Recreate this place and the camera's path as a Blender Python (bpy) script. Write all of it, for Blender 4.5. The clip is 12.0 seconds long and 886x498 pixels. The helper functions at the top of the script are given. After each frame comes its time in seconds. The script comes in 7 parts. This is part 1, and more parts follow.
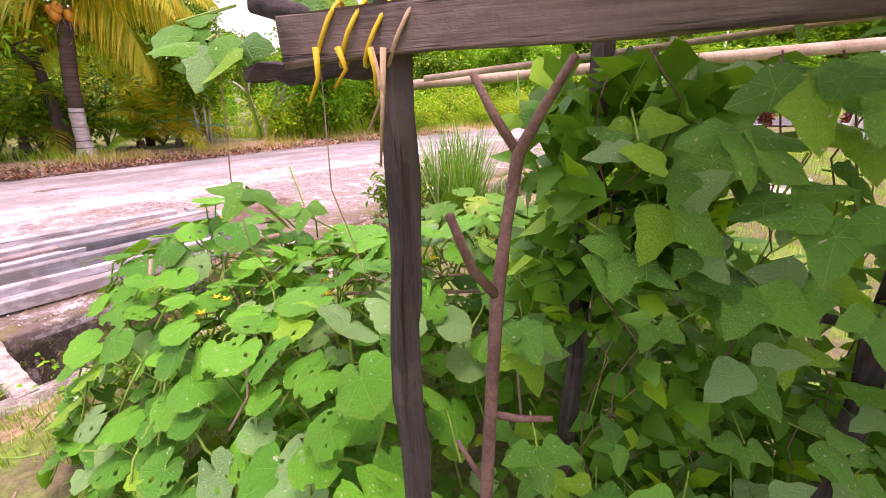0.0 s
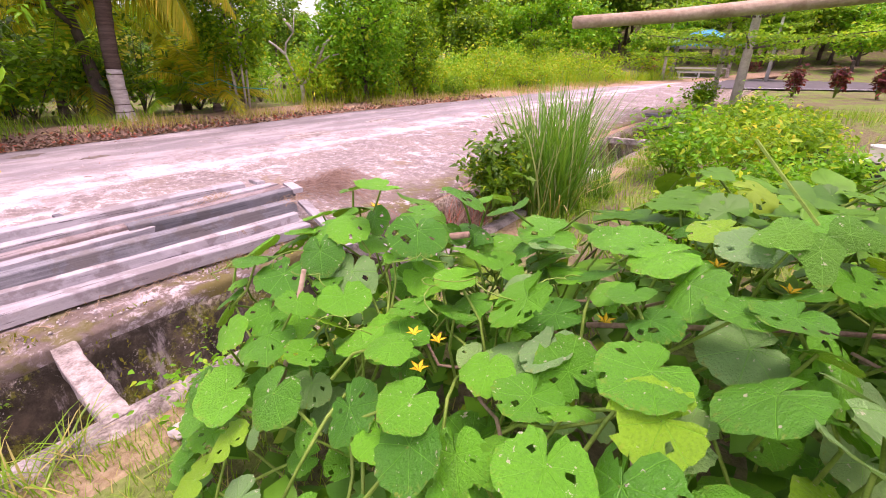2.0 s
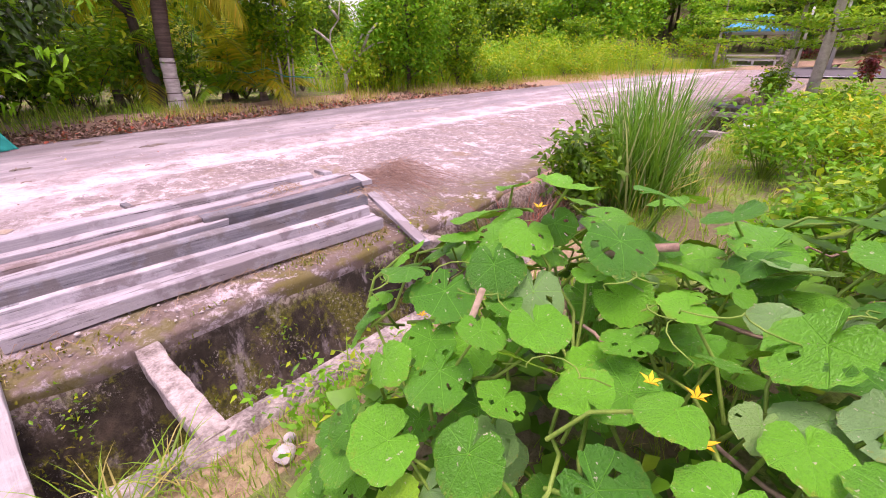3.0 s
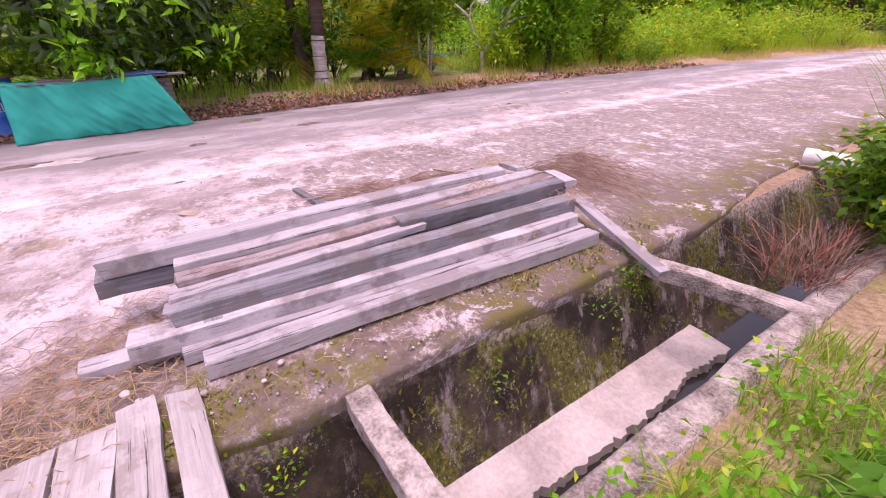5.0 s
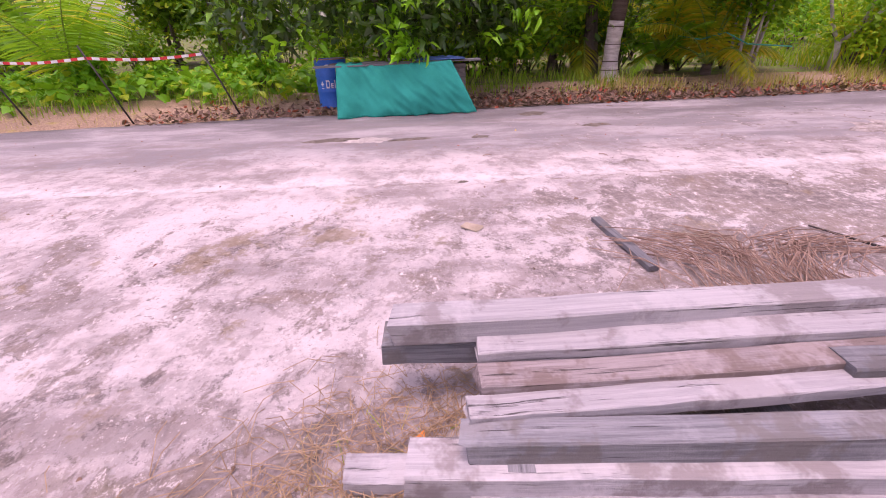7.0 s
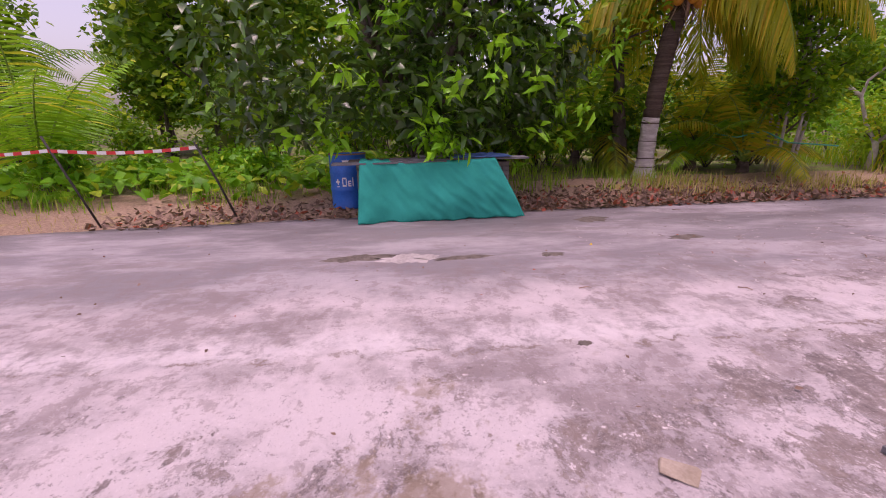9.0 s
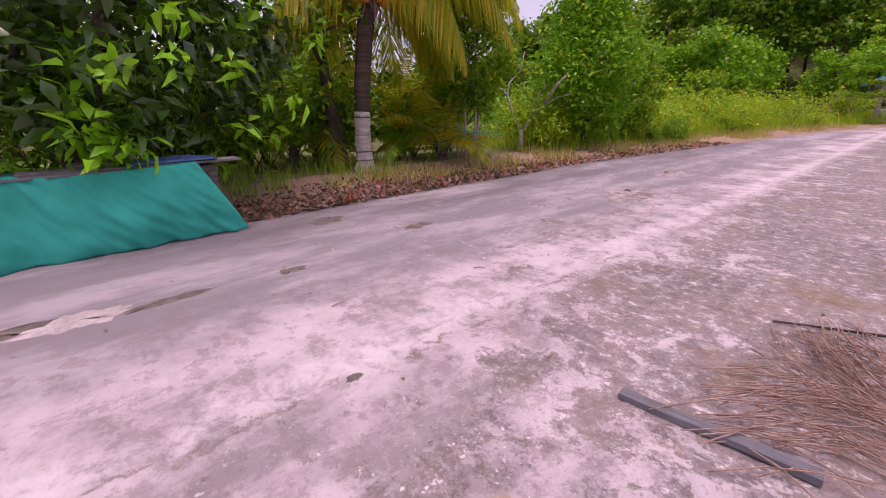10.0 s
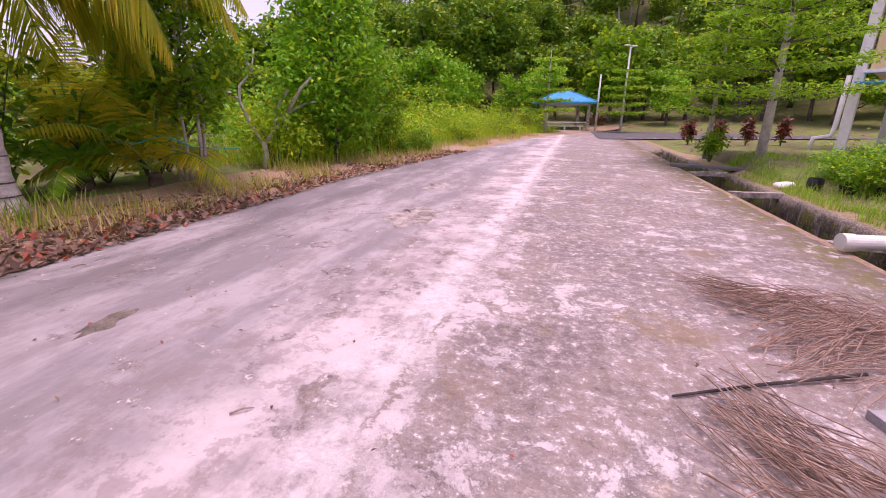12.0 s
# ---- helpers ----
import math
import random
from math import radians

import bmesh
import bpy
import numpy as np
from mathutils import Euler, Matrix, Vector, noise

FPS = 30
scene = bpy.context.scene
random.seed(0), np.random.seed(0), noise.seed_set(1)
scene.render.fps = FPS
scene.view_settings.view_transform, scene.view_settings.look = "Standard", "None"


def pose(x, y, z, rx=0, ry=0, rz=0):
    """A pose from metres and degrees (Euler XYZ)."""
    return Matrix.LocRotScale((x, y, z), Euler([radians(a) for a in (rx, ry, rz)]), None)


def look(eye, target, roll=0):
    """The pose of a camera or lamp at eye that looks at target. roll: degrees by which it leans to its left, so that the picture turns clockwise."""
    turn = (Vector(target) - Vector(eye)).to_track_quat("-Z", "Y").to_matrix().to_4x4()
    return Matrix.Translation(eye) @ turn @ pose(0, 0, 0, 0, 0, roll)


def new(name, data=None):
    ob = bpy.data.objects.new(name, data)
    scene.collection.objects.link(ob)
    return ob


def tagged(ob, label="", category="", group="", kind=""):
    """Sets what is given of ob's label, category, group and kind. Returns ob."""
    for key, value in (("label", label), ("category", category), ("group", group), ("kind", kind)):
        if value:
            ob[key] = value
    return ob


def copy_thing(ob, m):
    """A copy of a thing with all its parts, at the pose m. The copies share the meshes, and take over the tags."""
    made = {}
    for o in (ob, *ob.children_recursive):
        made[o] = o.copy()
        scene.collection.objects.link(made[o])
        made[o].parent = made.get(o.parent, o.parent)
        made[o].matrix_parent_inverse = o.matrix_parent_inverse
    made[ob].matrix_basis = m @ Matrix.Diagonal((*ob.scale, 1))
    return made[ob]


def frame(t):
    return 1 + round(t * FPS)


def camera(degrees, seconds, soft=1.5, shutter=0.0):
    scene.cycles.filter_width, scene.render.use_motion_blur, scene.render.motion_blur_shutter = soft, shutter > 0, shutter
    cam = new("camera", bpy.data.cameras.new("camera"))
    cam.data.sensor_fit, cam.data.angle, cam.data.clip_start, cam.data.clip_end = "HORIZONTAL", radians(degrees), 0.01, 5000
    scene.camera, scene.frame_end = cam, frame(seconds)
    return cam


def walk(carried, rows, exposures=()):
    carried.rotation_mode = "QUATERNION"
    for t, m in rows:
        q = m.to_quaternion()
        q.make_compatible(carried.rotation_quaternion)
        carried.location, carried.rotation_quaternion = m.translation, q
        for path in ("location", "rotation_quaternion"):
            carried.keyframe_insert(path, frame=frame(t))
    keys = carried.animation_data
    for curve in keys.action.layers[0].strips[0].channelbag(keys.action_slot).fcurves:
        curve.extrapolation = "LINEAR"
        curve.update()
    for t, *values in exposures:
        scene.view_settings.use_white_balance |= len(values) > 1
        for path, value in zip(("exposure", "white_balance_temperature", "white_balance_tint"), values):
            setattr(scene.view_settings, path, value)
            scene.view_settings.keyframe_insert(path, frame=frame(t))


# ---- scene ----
cam = camera(91.9, 12.0, soft=1.0)
PATH = [
    (0, (0.226, 0.062, 1.754), (0.156, 1.941, 1.071), 0.4),
    (0.5, (-0.102, 0.128, 1.734), (-0.208, 2.005, 1.05), 0.6),
    (1, (-0.34, 0.309, 1.668), (-0.448, 2.172, 0.949), 0.5),
    (1.5, (-0.497, 0.568, 1.679), (-0.75, 2.373, 0.855), 0.2),
    (2, (-0.668, 0.68, 1.651), (-0.825, 2.498, 0.832), 0.3),
    (2.5, (-0.991, 0.74, 1.627), (-1.009, 2.576, 0.835), 0.5),
    (3, (-1.195, 0.928, 1.581), (-1.476, 2.714, 0.725), -0.1),
    (3.5, (-1.376, 1.13, 1.581), (-1.977, 2.799, 0.656), -0.6),
    (3.7, (-1.46, 1.168, 1.572), (-2.107, 2.815, 0.64), -0.8),
    (5.3, (-2.437, 1.545, 1.499), (-3.144, 3.169, 0.571), -1.0),
    (5.5, (-2.509, 1.589, 1.522), (-3.236, 3.187, 0.564), -0.9),
    (6, (-2.763, 1.686, 1.549), (-3.599, 3.255, 0.632), -1.0),
    (6.5, (-3.127, 1.783, 1.521), (-4.305, 3.146, 0.651), -1.4),
    (7, (-3.506, 1.968, 1.464), (-4.941, 2.991, 0.519), -1.9),
    (7.5, (-3.87, 2.015, 1.445), (-5.447, 2.886, 0.578), -2.2),
    (7.7, (-4.082, 2.021, 1.402), (-5.702, 2.899, 0.625), -2.2),
    (9.3, (-5.48, 2.314, 1.487), (-6.84, 3.681, 0.955), -1.3),
    (9.5, (-5.536, 2.356, 1.478), (-6.567, 3.978, 0.924), -1.4),
    (10, (-5.696, 2.731, 1.442), (-6.216, 4.554, 0.805), -0.5),
    (10.5, (-5.82, 3.089, 1.443), (-6.054, 4.977, 0.824), -0.4),
    (11, (-5.96, 3.494, 1.47), (-5.505, 5.371, 0.949), 0.5),
    (11.5, (-6.001, 3.973, 1.422), (-5.53, 5.831, 0.85), 0.4),
    (12, (-5.961, 4.381, 1.415), (-5.407, 6.207, 0.818), 0.6),
]
walk(cam, [(t, look(eye, target, roll)) for t, eye, target, roll in PATH], exposures=[(0.0, 0.5, 7300, 46), (1.5, 0.34, 7300, 46), (3.5, 0.12, 7000, 48), (5.5, -0.1, 7000, 50), (7.5, -0.35, 7000, 50), (9.5, -0.7, 7000, 50), (11.0, -0.3, 7000, 50), (12.0, -0.25, 7000, 50)])

# ---- world and sun: bright overcast day ----
world = bpy.data.worlds.new("overcast_sky")
scene.world = world
world.use_nodes = True
wn = world.node_tree
for n in list(wn.nodes):
    wn.nodes.remove(n)
sky = wn.nodes.new("ShaderNodeTexSky")
sky.sky_type = "NISHITA"
sky.sun_disc = False
sky.sun_elevation = radians(81)
sky.sun_rotation = radians(152)
sky.air_density, sky.dust_density, sky.ozone_density = 1.0, 3.0, 1.5
hsv = wn.nodes.new("ShaderNodeHueSaturation")
hsv.inputs["Saturation"].default_value = 0.6
hsv.inputs["Value"].default_value = 2.0
bgn = wn.nodes.new("ShaderNodeBackground")
bgn.inputs["Strength"].default_value = 0.15
wout = wn.nodes.new("ShaderNodeOutputWorld")
wn.links.new(sky.outputs[0], hsv.inputs["Color"])
wn.links.new(hsv.outputs[0], bgn.inputs["Color"])
wn.links.new(bgn.outputs[0], wout.inputs["Surface"])
sun_data = bpy.data.lights.new("sun", "SUN")
sun_data.energy, sun_data.angle, sun_data.color = 1.7, radians(22), (1.0, 0.96, 0.9)
sun = new("sun", sun_data)
sun.matrix_world = look((2.5, -3.8, 30), (0, 0, 0))

# ---- frame along the road: v across (towards the garden), u along, origin on the drain's edge ----
TURN = math.atan2(-0.548, 0.837)
FR = Matrix.Translation((-2.67, 3.67, 0)) @ Matrix.Rotation(TURN, 4, "Z")


def L(v, u, z=0.0):
    return FR @ Vector((v, u, z))


def inv_vu(x, y):
    p = FR.inverted() @ Vector((x, y, 0))
    return p.x, p.y


def step(a, b, x):
    t = min(1.0, max(0.0, (x - a) / (b - a)))
    return t * t * (3 - 2 * t)


# ---- materials ----
def nodes_of(name):
    m = bpy.data.materials.new(name)
    m.use_nodes = True
    nt = m.node_tree
    for n in list(nt.nodes):
        nt.nodes.remove(n)
    return m, nt


class G:
    """Short hand for building a node tree."""

    def __init__(self, nt):
        self.nt = nt

    def n(self, kind, **ins):
        nd = self.nt.nodes.new(kind)
        for k, v in ins.items():
            self.put(nd, k, v)
        return nd

    def put(self, nd, k, v):
        sock = nd.inputs[int(k[1:])] if k[0] == "_" else nd.inputs[k]
        if isinstance(v, bpy.types.NodeSocket):
            self.nt.links.new(v, sock)
        else:
            sock.default_value = v

    def noise(self, vec, scale, detail=4.0, rough=0.6, dist=0.0):
        return self.n("ShaderNodeTexNoise", Vector=vec, Scale=scale, Detail=detail, Roughness=rough, Distortion=dist).outputs["Fac"]

    def voro(self, vec, scale):
        return self.n("ShaderNodeTexVoronoi", Vector=vec, Scale=scale).outputs["Distance"]

    def ramp(self, fac, lo, hi):
        nd = self.n("ShaderNodeMapRange", Value=fac)
        nd.inputs["From Min"].default_value, nd.inputs["From Max"].default_value = lo, hi
        nd.interpolation_type = "SMOOTHSTEP"
        return nd.outputs[0]

    def mix(self, fac, a, b):
        nd = self.nt.nodes.new("ShaderNodeMix")
        nd.data_type = "RGBA"
        self.put(nd, "_0", fac)
        for i, c in ((6, a), (7, b)):
            if isinstance(c, bpy.types.NodeSocket):
                self.nt.links.new(c, nd.inputs[i])
            else:
                nd.inputs[i].default_value = (*c, 1.0)
        return nd.outputs[2]

    def math(self, op, a, b=0.0):
        nd = self.nt.nodes.new("ShaderNodeMath")
        nd.operation = op
        self.put(nd, "_0", a)
        self.put(nd, "_1", b)
        return nd.outputs[0]

    def coords(self, out="Object"):
        return self.nt.nodes.new("ShaderNodeTexCoord").outputs[out]

    def stretch(self, vec, s):
        nd = self.n("ShaderNodeMapping", Vector=vec)
        nd.inputs["Scale"].default_value = s
        return nd.outputs[0]

    def sep(self, vec):
        return self.n("ShaderNodeSeparateXYZ", Vector=vec).outputs

    def shift(self, vec):
        """Move the pattern by a random step for each object, so that repeats differ."""
        r = self.nt.nodes.new("ShaderNodeObjectInfo").outputs["Random"]
        sc = self.math("MULTIPLY", r, 37.0)
        nd = self.nt.nodes.new("ShaderNodeVectorMath")
        nd.operation = "ADD"
        self.nt.links.new(vec, nd.inputs[0])
        self.nt.links.new(sc, nd.inputs[1])
        return nd.outputs[0]

    def finish(self, color, rough, height=None, strength=0.3, dist=0.02, metal=0.0, spec=0.5):
        p = self.nt.nodes.new("ShaderNodeBsdfPrincipled")
        for k, v in (("Base Color", color), ("Roughness", rough)):
            if isinstance(v, bpy.types.NodeSocket):
                self.nt.links.new(v, p.inputs[k])
            else:
                p.inputs[k].default_value = (*v, 1.0) if k == "Base Color" else v
        p.inputs["Metallic"].default_value = metal
        p.inputs["Specular IOR Level"].default_value = spec
        if height is not None:
            b = self.n("ShaderNodeBump", Height=height)
            b.inputs["Strength"].default_value, b.inputs["Distance"].default_value = strength, dist
            self.nt.links.new(b.outputs[0], p.inputs["Normal"])
        self.out(p.outputs[0])
        return p

    def out(self, shader):
        o = self.nt.nodes.new("ShaderNodeOutputMaterial")
        self.nt.links.new(shader, o.inputs["Surface"])


def plain(name, a, b, scale=6.0, rough=0.8, bump=0.3, dist=0.01, fine=None, metal=0.0, stretch=None, spec=0.4, shift=True):
    """Two-tone surface with noise at two scales."""
    m, nt = nodes_of(name)
    g = G(nt)
    v = g.coords()
    if shift:
        v = g.shift(v)
    if stretch:
        v = g.stretch(v, stretch)
    n1, n2 = g.noise(v, scale), g.noise(v, fine or scale * 9, 3.0)
    f = g.math("ADD", g.math("MULTIPLY", g.ramp(n1, 0.3, 0.7), 0.65), g.math("MULTIPLY", g.ramp(n2, 0.3, 0.7), 0.35))
    g.finish(g.mix(f, a, b), rough, g.math("ADD", n2, n1), bump, dist, metal, spec)
    return m


def leafy(name, dark, light, odd=None, odd_share=0.1, rough=0.5, trans=0.3, island=True, spec=0.4, veins=False):
    """Leaves: each one its own tone, light shining through."""
    m, nt = nodes_of(name)
    g = G(nt)
    r = (nt.nodes.new("ShaderNodeNewGeometry").outputs["Random Per Island"] if island else nt.nodes.new("ShaderNodeObjectInfo").outputs["Random"])
    col = g.mix(r, dark, light)
    if odd:
        r2 = g.math("FRACT", g.math("MULTIPLY", r, 17.31))
        col = g.mix(g.math("LESS_THAN", r2, odd_share), col, odd)
    ob = g.coords()
    if not island:
        ob = g.shift(ob)
    nz = g.noise(ob, 14.0)
    col = g.mix(g.math("MULTIPLY", g.ramp(nz, 0.4, 0.75), 0.3), col, tuple(0.55 * c for c in dark))
    h = nz
    if veins:
        x, y, _ = g.sep(g.coords("UV"))
        ang = g.math("ARCTAN2", y, x)
        rad = g.math("SQRT", g.math("ADD", g.math("MULTIPLY", x, x), g.math("MULTIPLY", y, y)))
        ray = g.math("ABSOLUTE", g.math("SINE", g.math("MULTIPLY", ang, 3.5)))
        vein = g.ramp(g.math("MULTIPLY", ray, rad), 0.05, 0.0)
        fish = g.math("ABSOLUTE", g.math("SINE", g.math("ADD", g.math("MULTIPLY", rad, 30.0), g.math("MULTIPLY", ray, 6.0))))
        vein2 = g.math("MULTIPLY", g.ramp(fish, 0.16, 0.0), 0.12)
        vv = g.math("MAXIMUM", vein, vein2)
        net = g.voro(g.coords("UV"), 9.0)
        dusty = g.math("LESS_THAN", g.math("FRACT", g.math("MULTIPLY", r, 31.7)), 0.10)
        col = g.mix(g.math("MULTIPLY", dusty, 0.7), col, (0.26, 0.46, 0.20))
        col = g.mix(g.math("MULTIPLY", vv, 0.5), col, tuple(min(1, c * 1.3 + 0.05) for c in light))
        blot = g.noise(ob, 26.0, 2.0)
        col = g.mix(g.math("MULTIPLY", g.ramp(blot, 0.66, 0.74), 0.6), col, (0.42, 0.42, 0.26))
        eaten = g.math("MULTIPLY", g.ramp(g.noise(ob, 5.5, 3.0, 0.6), 0.665, 0.69), 0.85)
        col = g.mix(eaten, col, (0.66, 0.62, 0.46))
        edge = g.math("MULTIPLY", g.ramp(rad, 0.75, 1.05), g.ramp(g.noise(ob, 9.0, 2.0), 0.5, 0.65))
        col = g.mix(g.math("MULTIPLY", edge, 0.6), col, (0.34, 0.36, 0.05))
        h = g.math("ADD", g.math("MULTIPLY", vv, -0.8), g.math("ADD", g.math("MULTIPLY", net, 0.12), nz))
    p = nt.nodes.new("ShaderNodeBsdfPrincipled")
    nt.links.new(col, p.inputs["Base Color"])
    p.inputs["Roughness"].default_value = rough
    p.inputs["Specular IOR Level"].default_value = spec
    b = g.n("ShaderNodeBump", Height=h)
    b.inputs["Strength"].default_value, b.inputs["Distance"].default_value = (0.6, 0.02) if veins else (0.35, 0.01)
    nt.links.new(b.outputs[0], p.inputs["Normal"])
    t = nt.nodes.new("ShaderNodeBsdfTranslucent")
    nt.links.new(g.mix(0.35, col, (0.35, 0.5, 0.02)), t.inputs["Color"])
    ms = nt.nodes.new("ShaderNodeMixShader")
    ms.inputs[0].default_value = trans
    nt.links.new(p.outputs[0], ms.inputs[1])
    nt.links.new(t.outputs[0], ms.inputs[2])
    g.out(ms.outputs[0])
    return m


def road_material():
    m, nt = nodes_of("worn_concrete_road")
    g = G(nt)
    ob = g.coords()
    v, u, _ = g.sep(ob)

    def mul(*f):
        out = f[0]
        for q in f[1:]:
            out = g.math("MULTIPLY", out, q)
        return out

    def off(n, k):
        return g.math("MULTIPLY", g.math("SUBTRACT", n, 0.5), k)

    long_ = g.stretch(ob, (1.0, 0.30, 1.0))
    big, mid = g.noise(ob, 0.8, 8.0, 0.70), g.noise(ob, 3.4, 12.0, 0.76, 0.3)
    fine, grit = g.noise(ob, 11.0, 9.0, 0.78), g.noise(ob, 48.0, 4.0, 0.8)
    wv = g.math("ADD", v, off(g.noise(ob, 0.7, 8.0, 0.72), 1.5))
    wu = g.math("ADD", u, off(big, 3.0))
    near = g.ramp(wv, -4.7, -3.0)
    # pale bare cement beside the joint, greyer and smoother across the far lane
    pale = g.mix(g.ramp(big, 0.40, 0.60), (0.43, 0.37, 0.38), (0.64, 0.56, 0.57))
    grey = g.mix(g.ramp(g.noise(long_, 1.1, 8.0, 0.68), 0.42, 0.60), (0.27, 0.243, 0.256), (0.45, 0.405, 0.425))
    col = g.mix(g.ramp(wv, -4.6, -5.3), pale, grey)
    # light soiling in long smears
    smear = mul(g.ramp(g.noise(long_, 2.6, 10.0, 0.72), 0.50, 0.58), g.ramp(big, 0.62, 0.44))
    col = g.mix(mul(smear, 0.55), col, (0.27, 0.225, 0.22))
    mott = mul(g.ramp(g.math("ADD", g.noise(ob, 5.0, 10.0, 0.78), off(big, -0.5)), 0.51, 0.555), g.ramp(wv, -6.6, -5.0), 0.46)
    col = g.mix(mott, col, (0.27, 0.21, 0.20))
    # flaked crust: crisp brown-grey islands, thick beyond the stack, thin before it
    share = g.math("ADD", g.math("MULTIPLY", g.ramp(wu, -1.6, 0.6), 0.13), -0.050)
    crust = g.math("ADD", g.math("ADD", mid, off(fine, 0.45)), g.math("ADD", g.math("ADD", share, mul(g.math("SUBTRACT", near, 1.0), 0.17)), off(big, -0.38)))
    algae = g.ramp(crust, 0.475, 0.53)
    tone = g.mix(g.ramp(g.noise(ob, 1.2, 5.0), 0.42, 0.60), (0.13, 0.105, 0.102), (0.24, 0.18, 0.145))
    tone = g.mix(g.ramp(fine, 0.46, 0.56), tone, (0.34, 0.285, 0.275))
    col = g.mix(mul(algae, 0.84), col, tone)
    thin = mul(g.ramp(crust, 0.50, 0.56), g.ramp(wv, -5.6, -4.3), 0.30)
    col = g.mix(thin, col, (0.33, 0.265, 0.25))
    # bare pale stones and dark pores
    col = g.mix(mul(algae, g.ramp(fine, 0.575, 0.605), 0.85), col, (0.76, 0.68, 0.69))
    col = g.mix(mul(g.ramp(fine, 0.41, 0.375), g.math("ADD", mul(near, 0.45), 0.12)), col, (0.11, 0.088, 0.08))
    col = g.mix(mul(g.ramp(grit, 0.60, 0.66), g.math("ADD", mul(near, 0.3), 0.15)), col, (0.12, 0.10, 0.09))
    col = g.mix(mul(g.ramp(grit, 0.40, 0.34), near, 0.5), col, (0.80, 0.73, 0.74))
    # ochre moss in thin patches
    moss = mul(near, g.ramp(g.math("ADD", g.noise(ob, 0.95, 6.0, 0.7), off(fine, 0.25)), 0.575, 0.635))
    col = g.mix(mul(moss, 0.55), col, (0.25, 0.175, 0.085))
    # the broken rim above the drain
    edge = mul(g.ramp(v, -1.1, -0.2), g.ramp(g.math("ADD", mid, off(fine, 0.4)), 0.40, 0.48))
    col = g.mix(mul(edge, 0.85), col, g.mix(g.ramp(g.noise(ob, 3.0, 5.0), 0.46, 0.56), (0.17, 0.125, 0.095), (0.145, 0.125, 0.02)))
    # the joint: a wandering brown crack with a chalky lip
    wander = g.math("ADD", g.math("ADD", v, 3.90), off(g.noise(ob, 1.6, 9.0, 0.78), 0.75))
    joint = g.math("ABSOLUTE", wander)
    lip = mul(g.ramp(g.math("ABSOLUTE", g.math("ADD", wander, 0.14)), 0.30, 0.02), g.ramp(mid, 0.40, 0.56), 0.75)
    col = g.mix(lip, col, (0.80, 0.72, 0.73))
    seam = mul(g.ramp(joint, 0.030, 0.004), g.ramp(g.noise(ob, 2.6, 6.0, 0.7), 0.45, 0.56))
    col = g.mix(mul(seam, 0.65), col, (0.27, 0.185, 0.135))
    # damp dark stains along the far edge
    wetv = g.math("ADD", v, off(g.noise(long_, 1.5, 7.0, 0.7), 2.2))
    wet = mul(g.ramp(wetv, -6.3, -7.1), g.ramp(g.noise(long_, 0.9, 6.0, 0.65), 0.40, 0.54))
    col = g.mix(mul(wet, 0.6), col, (0.15, 0.135, 0.14))
    h = g.math("ADD", g.math("ADD", mul(fine, 1.3), mul(grit, 0.5)), g.math("ADD", mul(algae, -0.5), g.math("ADD", mul(seam, -1.2), lip)))
    g.finish(col, 0.8, h, 0.6, 0.016, 0.0, 0.3)
    return m


def drain_material():
    m, nt = nodes_of("mossy_drain_concrete")
    g = G(nt)
    ob = g.coords()
    v, u, z = g.sep(ob)
    streak = g.noise(g.stretch(ob, (3.0, 3.0, 0.35)), 2.0, 8.0, 0.7)
    blot, fine = g.noise(ob, 2.3, 9.0, 0.72), g.noise(ob, 26.0, 6.0, 0.8)
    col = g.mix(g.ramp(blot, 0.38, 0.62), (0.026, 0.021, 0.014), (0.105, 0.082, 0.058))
    moss = g.ramp(g.math("ADD", g.noise(ob, 1.7, 9.0, 0.72), g.math("MULTIPLY", g.math("SUBTRACT", fine, 0.5), 0.25)), 0.47, 0.54)
    col = g.mix(g.math("MULTIPLY", moss, 0.85), col, g.mix(g.ramp(fine, 0.38, 0.62), (0.045, 0.050, 0.004), (0.17, 0.175, 0.018)))
    wash = g.math("ADD", streak, g.math("MULTIPLY", g.math("SUBTRACT", fine, 0.5), 0.12))
    col = g.mix(g.math("MULTIPLY", g.ramp(wash, 0.54, 0.66), 0.6), col, (0.40, 0.355, 0.36))
    lichen = g.math("MULTIPLY", g.ramp(g.noise(ob, 42.0, 6.0, 0.78), 0.555, 0.60), g.ramp(g.noise(ob, 3.2, 7.0, 0.72), 0.47, 0.55))
    col = g.mix(g.math("MULTIPLY", lichen, 0.7), col, (0.46, 0.42, 0.38))
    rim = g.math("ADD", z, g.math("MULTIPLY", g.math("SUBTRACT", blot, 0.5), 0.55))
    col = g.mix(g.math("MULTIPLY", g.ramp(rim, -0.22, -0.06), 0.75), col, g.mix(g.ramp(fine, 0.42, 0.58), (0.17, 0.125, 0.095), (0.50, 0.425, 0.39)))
    g.finish(col, 0.85, g.math("ADD", fine, blot), 0.8, 0.03, 0.0, 0.3)
    return m


